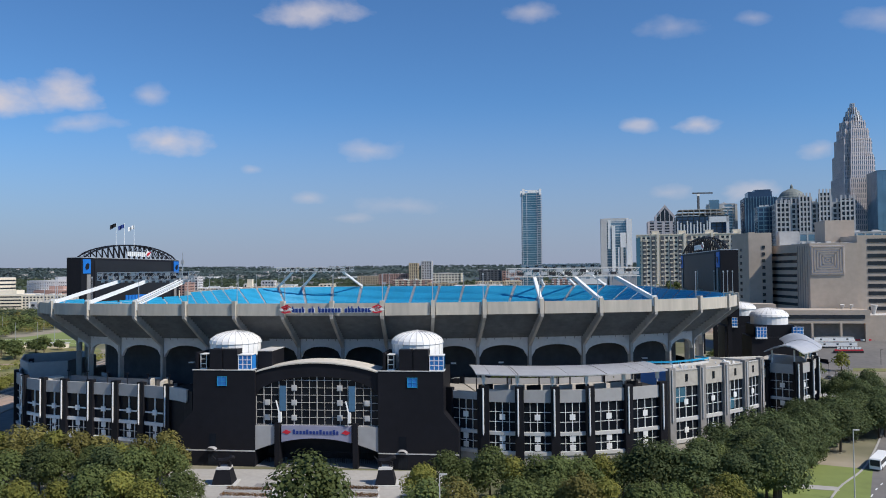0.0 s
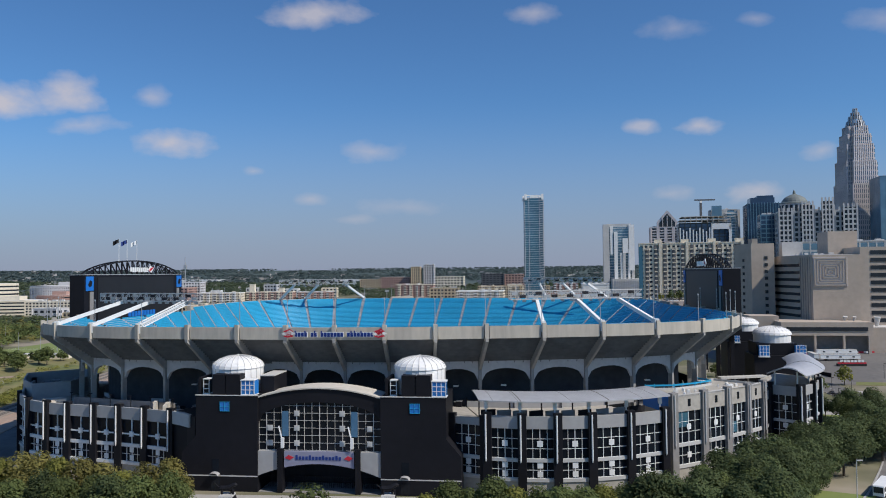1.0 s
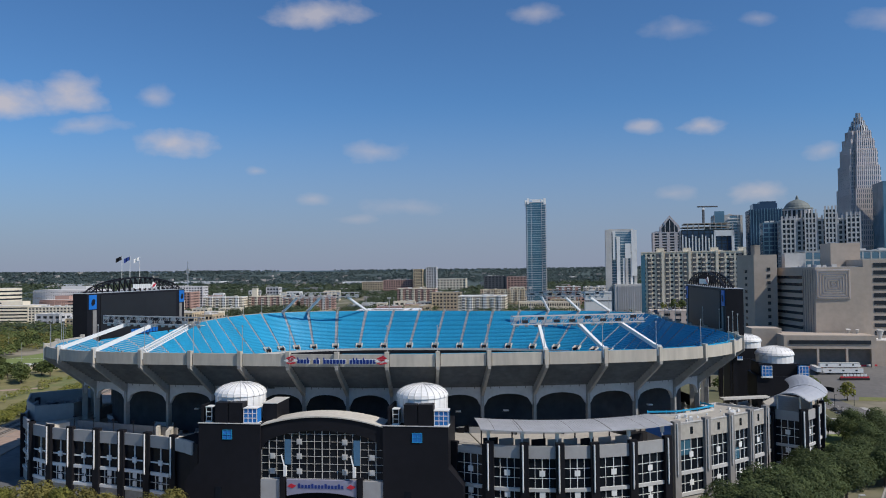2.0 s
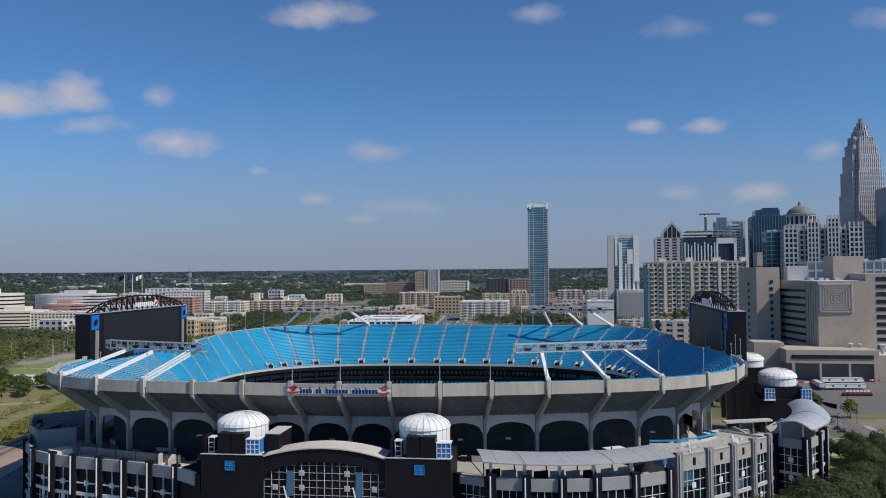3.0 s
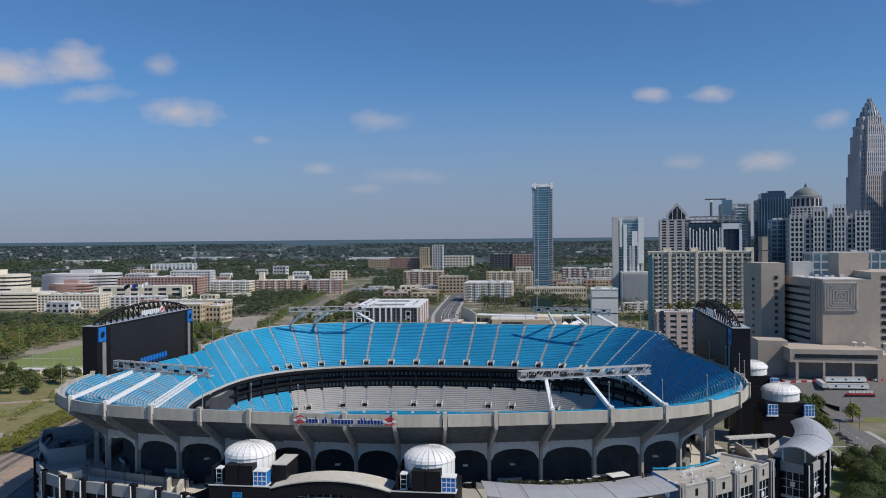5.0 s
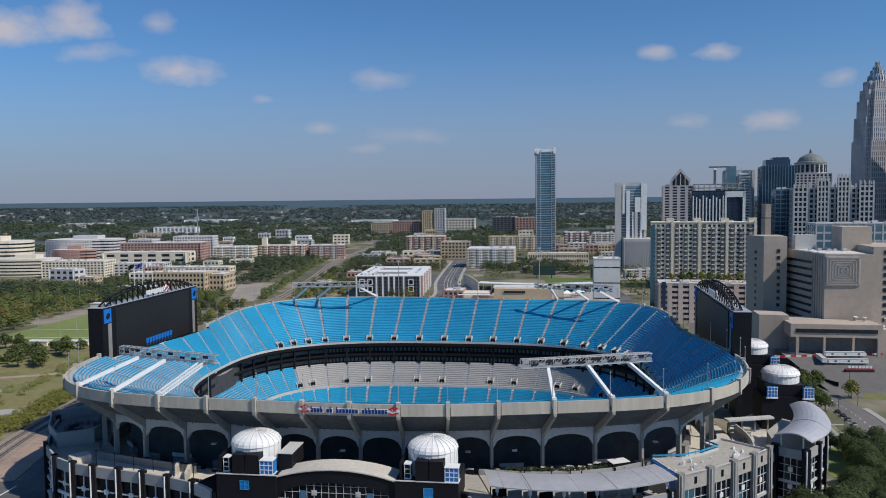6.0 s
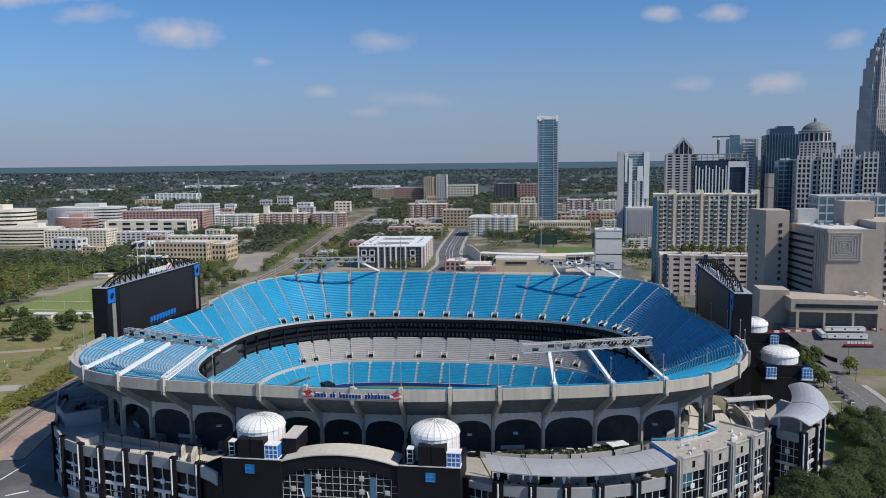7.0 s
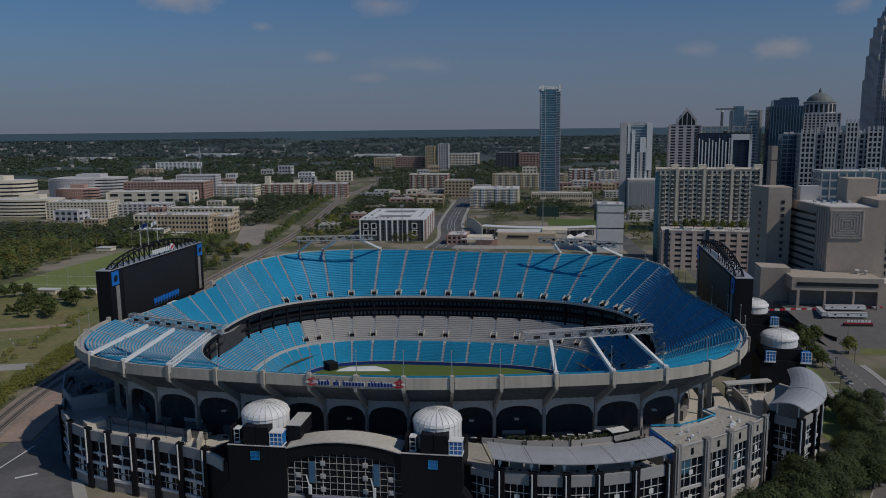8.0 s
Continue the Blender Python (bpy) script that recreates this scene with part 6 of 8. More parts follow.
part("upper_step", Build().box(426, 1010, 146, 30, 28, 9, -14).box(430, 1009, 155, 20, 20, 3, -14), NIGHT_GLASS, dark_t)
dome_t = block("domed_office", 504, 1080, 46, 44, 138.0, TOWERST, "grey stone office tower with a green domed top", 36, 9, -14, "tower", share=0.62)
VERDIGRIS = material("verdigris", (0.16, 0.18, 0.17), 0.7)
part("drum", Build().rod((504, 1080, 138), (504, 1080, 153), 20.5, 20), TOWERST, dome_t)
for i in range(20):
    t = 2 * math.pi * i / 20
    part("drum_window", Build().box(504 + 20.3 * math.cos(t), 1080 + 20.3 * math.sin(t), 140, 1.0, 3.6, 11, math.degrees(t)), WINDOW, dome_t)
part("dome", Build().loft([[(504 + r * math.cos(a), 1080 + r * math.sin(a), z) for a in [2 * math.pi * i / 20 for i in range(20)]] for r, z in ((21.5, 153), (21, 154.5), (17.5, 155.5), (16.5, 158), (14, 161.5), (9.5, 164.5), (5, 166.5), (2.2, 167.5), (1.8, 171), (0.4, 173.5))]), VERDIGRIS, dome_t)
grid_b = block("gridded_block", 350, 714, 66, 36, 113.0, PALE, "white gridded office block with square windows", 24, 15, -14, "office building", share=0.66)
bp = turned(350, 714, -14)
for u0, u1, z1 in ((-33, -22, 113), (-13, -4, 119), (4, 13, 122), (22, 33, 116)):
    n = 4
    bay = part("corner_bay", Build().box(*bp((u0 + u1) / 2, -19), 0, u1 - u0, 5, z1, -14), WINDOW, grid_b)
    for i in range(n):
        u = u0 + (u1 - u0) * i / (n - 1)
        part("bay_pier", Build().box(*bp(u, -21.6), 0, 1.3, 1.0, z1 + 3.5, -14), PALE, bay)
    for k in range(int(z1 / 4.6)):
        part("bay_sill", Build().box(*bp((u0 + u1) / 2, -21.5), 3 + k * 4.6, u1 - u0, 0.8, 1.5, -14), PALE, bay)
for i in range(16):
    part("parapet_fin", Build().box(*bp(-32 + i * 4.27, -17.6), 112, 1.2, 1.2, 5 + 2 * (i % 2), -14), PALE, grid_b)
block("glazed_strip", 316, 735, 15, 20, 112.0, TOWERGL, "narrow blue glass tower beside an office block", 26, 3, -14, "tower", share=0.75, glass=NIGHT_GLASS)
block("glazed_annexe", 348, 640, 90, 30, 82.0, PALE, "low blue glazed annexe beside an office block", 12, 14, -10, "office building", share=0.75, glass=TOWERGL)
block("edge_glass_tower", 668, 1105, 60, 50, 193.0, TOWERGL, "blue glass office tower with white bands", 34, 8, -14, "tower", share=0.72, glass=TOWERGL)

# crowned skyscraper
crown = thing("crowned_skyscraper", (647, 1175, 0), "tall granite skyscraper with stepped shoulders and a silver crown", "skyscraper")
for w, notch, z0, z1 in ((51, 6, 0, 188), (48, 7, 188, 224), (43, 7, 224, 250), (37, 6, 250, 266), (30, 5, 266, 279)):
    h = w / 2
    ring = [(-h + notch, -h), (h - notch, -h), (h - notch, -h + notch), (h, -h + notch), (h, h - notch), (h - notch, h - notch), (h - notch, h), (-h + notch, h), (-h + notch, h - notch), (-h, h - notch), (-h, -h + notch), (-h + notch, -h + notch)]
    part("shaft", Build().prism([(647 + x, 1175 + y) for x, y in ring], z0, z1), TOWERGL, crown)
    n = int((w - 2 * notch) / 2.9)
    for i in range(n + 1):
        e = -h + notch + (w - 2 * notch) * i / n
        for x, y in ((e, -h), (-h, e)):
            part("rib", Build().box(647 + x, 1175 + y, z0, 1.5, 1.5, z1 - z0 + 2.5), TOWERST, crown)
    for e in (notch * 0.35, notch * 0.75):
        for x, y in ((-h + e, -h + notch), (h - e, -h + notch), (-h + notch, -h + e), (-h + notch, h - e)):
            part("rib", Build().box(647 + x, 1175 + y, z0, 1.3, 1.3, z1 - z0 + 1.5), TOWERST, crown)
    for k in range(int((z1 - z0) / 8)):
        part("spandrel", Build().prism([(647 + x * 1.004, 1175 + y * 1.004) for x, y in ring], z0 + 5 + k * 8, z0 + 7.4 + k * 8), TOWERST, crown)
for r, z0, z1, n in ((15, 274, 290, 22), (11, 282, 298, 18), (7, 288, 304, 12), (3.5, 294, 311, 7)):
    for i in range(n):
        t = 2 * math.pi * i / n
        part("crown_rod", Build().beam((647 + r * math.cos(t), 1175 + r * math.sin(t), z0), (647 + 0.8 * r * math.cos(t), 1175 + 0.8 * r * math.sin(t), z1), 1.6, 1.6), STEEL, crown)

block("brown_slab", 392, 930, 27, 20, 96.5, BEIGE, "narrow blank brown stone slab tower", 3, 3, -9, "tower", piers=False, share=0.03)

# middle distance
BUILT = [(-72, 876, 46, 66), (60, 860, 90, 70), (140, 980, 75, 75), (0, 1250, 26, 420), (-240, 1150, 62, 420), (-329, 898, 45, 30), (57, 1204, 42, 26), (168, 1245, 52, 16), (-60, 1500, 42, 26), (0, 1386, 30, 22), (118, 1575, 56, 20), (301, 875, 40, 30), (157, 1332, 24, 24), (262, 1120, 40, 40), (335, 1140, 30, 26),
         (-360, 1050, 50, 18), (-550, 1080, 50, 24), (-510, 1236, 72, 26), (-474, 1104, 48, 20), (-509, 1320, 74, 40), (-330, 1370, 140, 34), (-720, 1180, 80, 45), (-645, 1120, 55, 30), (-655, 1350, 90, 65), (212, 980, 16, 240)]
block("white_hall", 148, 742, 25, 26, 46.5, WHITE, "tall plain white building", 3, 4, -8, piers=False, share=0.06)
NEW = turned(-72, 876, -3)
dk = thing("new_apartments", (-72, 876, 0), "new charcoal and white apartment block with framed windows", "apartment building")
part("wall", Build().box(-72, 876, 0, 72, 120, 23.0, -3), SLATE, dk)
for u in (-35.2, -13, -6, 0.5, 6.5, 17, 35.2):
    part("white_strip", Build().box(*NEW(u, -60.2), 0, 1.7 if abs(u) < 30 else 1.4, 0.9, 23.6, -3), WHITE, dk)
for u in (-29, -20, 25):
    for z in (6.0, 13.5):
        fb = Build()
        for e in (-2.6, 2.6):
            fb.box(*NEW(u + e, -60.5), z, 0.8, 0.8, 6.4, -3)
        for e in (0, 5.6):
            fb.box(*NEW(u, -60.5), z + e, 6.0, 0.8, 0.8, -3)
        part("window_frame", fb, WHITE, dk)
        part("window", Build().box(*NEW(u, -60.3), z + 1.4, 2.6, 0.6, 3.6, -3), GLASS, dk)
for k in range(6):
    row = Build()
    for u in (-32.5, -24.5, -16.2, -9.5, -2.8, 3.5, 10, 13.4, 20.6, 29.4, 32.6):
        row.box(*NEW(u, -60.08), 1.2 + 3.7 * k, 1.9, 0.4, 2.1, -3)
    tagged(part("window_rank", row, WINDOW, dk), kind="stuff")
    part("balcony_edge", Build().box(*NEW(36.4, 4), 3.2 + 3.7 * k, 1.6, 108, 0.9, -3), PALE, dk)
for i in range(9):
    part("side_pier", Build().box(*NEW(36.6, -56 + i * 14), 0, 2.0, 4.2, 23.4, -3), WHITE if i % 2 else BRICK, dk)
part("roof", Build().box(*NEW(0, 0), 23.0, 73.2, 121, 0.9, -3), WHITE, dk)
for v in (-28, 24):
    part("court", Build().box(*NEW(0, v), 23.9, 36, 22, 0.15, -3), SOFFIT, dk)
    for u in (-18.5, 18.5):
        part("court_edge", Build().box(*NEW(u, v), 23.9, 1.2, 24, 1.4, -3), PALE, dk)
for i in range(16):
    part("roof_unit", Build().box(*NEW(-31 + 4.2 * i if i < 8 else (-28 if i % 2 else 28), -50 if i < 8 else -30 + 9 * (i - 8)), 23.9, 2.4, 2.0, 1.4, -3), PALE if i % 3 else SOFFIT, dk)
for cx, cy, w, d, z, wall, accent, lab, fl, by, tn in (
    (-60, 1500, 76, 40, 36, BRICK, CREAM, "brick apartment block with pale bays and trim", 8, 13, -6),
    (57, 1204, 74, 60, 29.5, CREAM, WHITE, "cream apartment block with dark balconies", 7, 13, -8),
    (144, 1585, 150, 30, 30, CREAM, TAN, "row of pale apartment buildings with bays", 6, 21, -6),
    (272, 1700, 54, 34, 33, BRICK, WHITE, "brick and white apartment row among trees", 6, 9, -6),
    (324, 1655, 50, 30, 32, CREAM, GREYST, "pale apartment block with grey bays", 7, 8, -6),
    (-415, 1352, 100, 36, 27, CREAM, WHITE, "pale apartment row with white bays", 6, 17, -2),
    (-320, 1382, 84, 36, 27, BRICK, CREAM, "brick and cream apartment row with balconies", 6, 15, 0),
    (-240, 1396, 62, 40, 26, BRICK, PALE, "red brick apartment row with a pale top floor", 6, 11, 4)):
    apartments("town_apartments", cx, cy, w, d, z + (ground_z(cx, cy) if cy > 1450 else 0.0), wall, accent, lab, fl, by, tn, ground_z(cx, cy) if cy > 1450 else 0.0, int(cx) % 7)
for cx, cy, z in ((-352, 1372, 41), (-300, 1376, 34), (-448, 1352, 33)):
    solid("stair_turret", Build().box(cx, cy, 0, 9, 9, z, -2).box(cx, cy, z, 10, 10, 0.8, -2), CREAM, "pale square stair turret on an apartment row", "turret", "stair turrets")
for cx, cy, w, d, z, m, lab, fl, by, tn in (
    (-2, 800, 20, 30, 9, BRICK, "low red brick pavilion", 2, 4, -8),
    (0, 1386, 52, 34, 31, TAN, "tan brick warehouse building", 5, 8, -8),
    (168, 1245, 98, 22, 17.5, CREAM, "long pale colonnaded building", 2, 26, -6),
    (320, 930, 40, 30, 30, BRICK, "small brick office block", 7, 8, -8), (305, 1010, 46, 20, 14, CREAM, "low pale shop row", 3, 8, -8),
    (-550, 1080, 90, 36, 24, CREAM, "cream building with regular windows", 6, 18, 0),
    (-510, 1236, 136, 40, 26, CREAM, "long pale flat roofed building", 3, 6, 0),
    (-474, 1104, 88, 30, 18, GREYST, "low grey parking building", 4, 12, 0), (-509, 1310, 138, 60, 38, BRICK, "red brick hospital building", 8, 24, 0),
    (-545, 1300, 40, 34, 44, GREYST, "grey clad hospital stair block", 9, 8, 0), (-470, 1345, 70, 30, 47, GREYST, "grey upper wing of a hospital", 10, 14, 0),
    (-888, 2370, 130, 40, 33, WHITE, "white office block on a rise", 6, 10, 0),
    (-902, 2175, 68, 30, 22, TAN, "tan office block among trees", 5, 8, 0),
    (-329, 898, 64, 34, 23, TAN, "tan stone building with tall windows", 4, 14, -6), (-288, 906, 22, 34, 20, TAN, "low tan building with flat roof", 3, 5, -6),
    (-352, 945, 120, 26, 18, CREAM, "long low cream hall with flat roof", 3, 20, -4),
    (-362, 1050, 92, 24, 16, CREAM, "long low cream hall", 3, 16, -4),
    (-88, 2300, 26, 30, 78, TAN, "distant tan apartment tower", 16, 4, -8), (-48, 2310, 30, 30, 84, GREYST, "distant grey apartment tower", 16, 4, -8),
    (-150, 2330, 90, 40, 46, BRICK, "distant brick apartment block", 7, 12, -8), (-230, 2420, 80, 40, 40, TAN, "distant tan apartment block", 6, 10, -8),
    (150, 2350, 66, 40, 55, SLATE, "distant dark office block with ribbon windows", 8, 6, -8),
    (232, 2400, 80, 40, 52, BRICK, "distant brick office block", 6, 8, -8), (10, 2600, 110, 50, 46, CREAM, "distant cream office block", 4, 10, -8),
    (-330, 3060, 170, 90, 34, WHITE, "huge distant white roofed hall", 1, 8, -8), (-1050, 3200, 200, 80, 36, WHITE, "distant white roofed warehouse", 1, 8, -8), (-1420, 2900, 160, 70, 34, WHITE, "distant white warehouse among woods", 1, 8, -8)):
    base = ground_z(cx, cy) if cy > 1450 else 0.0
    block("town_building", cx, cy, w, d, max(z, base + 10), m, lab, fl, by, tn, share=0.5 if fl > 1 else 0.1, z0=base)

# ballpark: stands, white roof band, tents
park = thing("ballpark_stand", (75, 790, 0), "tan brick ballpark stand with a long white roof", "stand")
part("stand_wall", Build().box(70, 785, 0, 60, 22, 13, -8), TAN, park)
part("slot_window", Build().box(60, 775.6, 8.6, 22, 2, 2.2, -8), WINDOW, park)
part("upper_wall", Build().box(100, 790, 0, 26, 26, 16, -8), CREAM, park)
part("roof_sheet", Build().box(76, 792, 13.0, 74, 24, 0.6, -8), ROOFING, park)
for i in range(14):
    t = i / 13
    x, y = 30 + 118 * t, 842 - 14 * t + 14 * (2 * t - 1) ** 2
    part("roof_bay", Build().box(x, y, 11.0, 9.4, 15, 0.7, -8 + 12 * (2 * t - 1)), WHITE, park)
    part("roof_column", Build().box(x, y - 6, 0, 0.6, 0.6, 11), STEEL, park)
    part("seat_slope", Build().loft([[(x + e, y + 9, 6.5), (x + e, y + 30, 1.0), (x + e, y + 30, 0), (x + e, y + 9, 0)] for e in (-4.4, 4.4)]), SLATE, park)
shopfront = thing("ballpark_gate", (15, 790, 0), "low cream and brick ballpark gate with white awnings", "building")
part("gate_wall", Build().box(18, 795, 0, 36, 24, 8, -8), CREAM, shopfront)
part("brick_wall", Build().box(28, 780, 0, 22, 6, 6, -8), BRICK, shopfront)
for i in range(5):
    part("awning", Build().box(4 + 7 * i, 781 - i, 6.4, 6.0, 5, 0.5, -8), WHITE, shopfront)
part("curved_wall", Build().loft([[(8 + 16 * t, 925 - 95 * t * t, z) for z in (0, 14)] + [(8.8 + 16 * t, 925 - 95 * t * t, z) for z in (14, 0)] for t in [k / 8 for k in range(9)]]), CREAM, shopfront)
for x, y in ((118, 800), (128, 803), (106, 812), (134, 815)):
    tent = thing("event_tent", (x, y, 0), "white peaked event tent beside the ballpark", "tent", "event tents")
    part("canopy", Build().loft([[(x - 5, y - 4, 5), (x + 5, y - 4, 5), (x + 5, y + 4, 5), (x - 5, y + 4, 5)], [(x - 0.3, y - 0.3, 8.4), (x + 0.3, y - 0.3, 8.4), (x + 0.3, y + 0.3, 8.4), (x - 0.3, y + 0.3, 8.4)]]), WHITE, tent)
    for a, b in ((-4.7, -3.7), (4.7, -3.7), (4.7, 3.7), (-4.7, 3.7)):
        part("pole", Build().box(x + a, y + b, 0, 0.2, 0.2, 5), STEEL, tent)


def rounded_office(name, x0, x1, y0, y1, z1, floors, wall, label, bow=0.0, piers=0):
    """A long building with a rounded end and a ribbon of glass for each floor."""
    top = thing(name, ((x0 + x1) / 2, (y0 + y1) / 2, 0), label, "office building")
    r = (y1 - y0) / 2

    def ring(e):
        pts = [(x0 - e, y1 + e), (x0 - e, y0 - e)]
        n = 10
        for i in range(1, n):
            t = i / n
            pts.append((x0 + (x1 - r - x0) * t, y0 - e - bow * math.sin(math.pi * t)))
        pts += [(x1 - r + (r + e) * math.sin(a), (y0 + y1) / 2 - (r + e) * math.cos(a)) for a in [math.pi * i / 12 for i in range(13)]]
        return pts

    h = z1 / floors
    part("wall", Build().prism(ring(0), 0, z1), WINDOW, top)
    for i in range(floors + 1):
        part("floor_band", Build().prism(ring(0.5), max(i * h - 0.3 * h, 0), i * h + 0.28 * h), wall, top)
    out = ring(0.45)
    for i in range(piers):
        k = 1 + i * 9 / piers
        a, b = Vector(out[int(k)]), Vector(out[int(k) + 1])
        p = a.lerp(b, k - int(k))
        part("pier", Build().box(p.x, p.y, 0, 2.2, 0.6, z1), wall, top)
    part("roof", Build().prism(ring(-1.5), z1 + 0.28 * h, z1 + 0.28 * h + 0.2), ROOFING, top)
    part("plant_room", Build().box((x0 + x1) / 2, (y0 + y1) / 2, z1, (x1 - x0) * 0.35, (y1 - y0) * 0.5, h * 1.5), wall, top)
    return top


rounded_office("ribbon_office", -800, -674, 1150, 1205, 48, 8, CREAM, "pale office building with rounded end and dark ribbon windows", 8)
rounded_office("ribbon_wing", -690, -600, 1098, 1140, 24, 5, CREAM, "low pale office wing with dark ribbon windows", 4)
rounded_office("medical_building", -735, -608, 1330, 1390, 42, 8, GREYST, "curved grey medical building with gridded windows", 14, 26)
rounded_office("brick_wing", -705, -636, 1296, 1322, 26, 5, BRICK, "curved red brick wing with regular windows", 8, 18)
# small shops, houses and sheds between the larger blocks
shop_rng = random.Random(33)
n = 0
while n < 58:
    x, y = shop_rng.uniform(-700, 420), shop_rng.uniform(900, 1560 if n < 29 else 2100)
    if abs(x) > 0.58 * y or any(abs(x - bx) < bw + 12 and abs(y - by) < bd + 12 for bx, by, bw, bd in BUILT):
        continue
    BUILT.append((x, y, 22, 16))
    wall = shop_rng.choice((CREAM, TAN, BRICK, PALE, GREYST, WHITE))
    word = {CREAM: "cream", TAN: "tan", BRICK: "red brick", PALE: "pale grey", GREYST: "grey stone", WHITE: "white"}[wall]
    block("town_shop", x, y, shop_rng.uniform(16, 40), shop_rng.uniform(12, 24), shop_rng.uniform(6, 16) + max(0, (y - 1250) / 60) + ground_z(x, y), wall, f"small {word} flat-roofed town building", shop_rng.choice((2, 3)), 4, shop_rng.uniform(-12, 4), share=0.45, z0=ground_z(x, y))
    n += 1
solid("green_billboard", Build().box(118, 1010, 4, 30, 2, 13, -8).box(108, 1010, 0, 1, 1, 4).box(128, 1010, 0, 1, 1, 4), material("dark green board", (0.02, 0.05, 0.045), 0.7), "dark green ballpark scoreboard", "scoreboard")
solid("green_screen_wall", Build().box(188, 980, 2, 26, 2, 14, -8).box(178, 980, 0, 1, 1, 2).box(198, 979, 0, 1, 1, 2), material("dark green wall", (0.02, 0.045, 0.04), 0.7), "dark green batting screen at a ballpark", "screen")
solid("water_tower_mast", Build().rod((-520, 1500, 0), (-520, 1500, 95), 1.6, 8, 0.8).box(-520, 1500, 72, 5, 5, 8), STEEL, "thin lattice radio mast", "mast")
for x, y, h in ((-62, 795, 42), (96, 870, 50)):
    solid("floodlight_mast", Build().rod((x, y, 0), (x, y, h), 0.5, 8, 0.3).box(x, y, h - 2, 4, 0.6, 2), STEEL, "tall thin grey floodlight mast", "mast", "town masts")

# scattered far roofs
far_roofs = Build()
rng = random.Random(11)
count = 0
while count < 460:
    x, y = rng.uniform(-2600, 2600), rng.uniform(1500, 4300)
    if abs(x) > 0.72 * y:
        continue
    z = ground_z(x, y)
    w, d, h = rng.uniform(8, 30), rng.uniform(8, 18), rng.uniform(5, 10)
    if rng.random() < 0.15:
        w, h = w * 2, h * 0.8
    far_roofs.box(x, y, z - 1, w, d, h + 3, rng.uniform(-30, 30))
    count += 1
solid("distant_houses", far_roofs, material("distant walls", (0.36, 0.34, 0.32), 0.9, vary=0.5, grain=0.004, stain=0.01), "scattered pale houses and sheds among far woods", "houses", kind="stuff")


# ---- roads, lawns, railway ----
def strip(name, pts, width, z, mat, label, kind="structure", category="road"):
    """A level ribbon along plan points."""
    b = Build()
    rows = []
    for i, p in enumerate(pts):
        d = (Vector(pts[min(i + 1, len(pts) - 1)]) - Vector(pts[max(i - 1, 0)])).normalized()
        o = Vector((-d.y, d.x)) * width / 2
        p = Vector(p)
        rows.append([(*(p - o), z - 0.3), (*(p - o), z), (*(p + o), z), (*(p + o), z - 0.3)])
    b.loft(rows)
    return solid(name, b, mat, label, category, kind=kind)


def smooth(pts, n=6):
    """A flowing line through plan points."""
    out = []
    for i in range(len(pts) - 1):
        p0, p1, p2, p3 = (Vector(pts[max(i - 1, 0)]), Vector(pts[i]), Vector(pts[i + 1]), Vector(pts[min(i + 2, len(pts) - 1)]))
        for k in range(n):
            t = k / n
            out.append(tuple(0.5 * ((2 * p1) + (p2 - p0) * t + (2 * p0 - 5 * p1 + 4 * p2 - p3) * t * t + (3 * p1 - p0 - 3 * p2 + p3) * t ** 3)))
    return out + [tuple(pts[-1])]


east_line = smooth([(66, 122), (97, 173), (120, 200), (152, 247), (171, 284), (182.5, 318), (189, 352), (192, 384), (194, 412), (191, 440), (186, 480), (190, 560), (210, 700), (240, 900)])
strip("east_road", east_line, 15.5, 0.06, LOT, "grey asphalt street with pale lane lines")
strip("east_kerb", [(p[0] - 7.6, p[1] + 2) for p in east_line[:48]], 0.5, 0.2, PAVING, "pale concrete kerb beside the street", category="kerb")
strip("east_pavement", [(p[0] + 9.4, p[1] - 2) for p in east_line[14:40]], 3.0, 0.16, PAVING, "pale concrete footpath beside the street", category="pavement")
for k in range(0, len(east_line) - 1, 1):
    a, b = Vector(east_line[k]), Vector(east_line[k + 1])
    if a.y > 480:
        break
    p, q = a.lerp(b, 0.3), a.lerp(b, 0.65)
    solid("lane_mark", Build().beam((*p, 0.08), (*q, 0.08), 0.25, 0.02), WHITE, "worn white lane mark on asphalt", "road mark", "lane marks", "structure")


def lot_z(x, y):
    """The parking lot climbs from the street to the offices."""
    return 9 * min(max((y + 0.2 * (x - 204) - 398) / 62, 0), 1)


lot_b = Build()
lot_b.loft([[(x, y - 0.2 * (x - 204), lot_z(x, y - 0.2 * (x - 204)) + 0.11) for y in (388, 398, 420, 440, 460, 500)] for x in (199, 212, 240, 280, 340)], cap=False, closed=False)
solid("parking_lot", lot_b, LOT, "large grey asphalt parking lot sloping up to offices", "parking lot", kind="structure")
solid("verge_lawn", Build().prism([(140, 262), (158, 290), (170, 330), (176, 392), (160, 396), (148, 340), (138, 300)], -0.2, 0.1), LAWN, "green mown verge beside the street", "lawn", kind="structure")
solid("east_lawn", Build().prism([(216, 320), (330, 300), (330, 360), (224, 372)], -0.2, 0.1), DRY, "brownish lawn beyond the street", "lawn", kind="structure")
for x, y in ((172.2, 340), (173.0, 328.3), (170.0, 306.7)):
    strip("cross_path", [(x - 4.4, y), (x + 4.2, y)], 1.6, 0.14, PAVING, "short pale path across the verge", category="path")
solid("fenced_pavement", Build().prism([(154, 308), (163, 308), (170, 342), (162, 346)], -0.2, 0.15), PAVING, "pale fenced pavement beside a pavilion", "pavement", kind="structure")
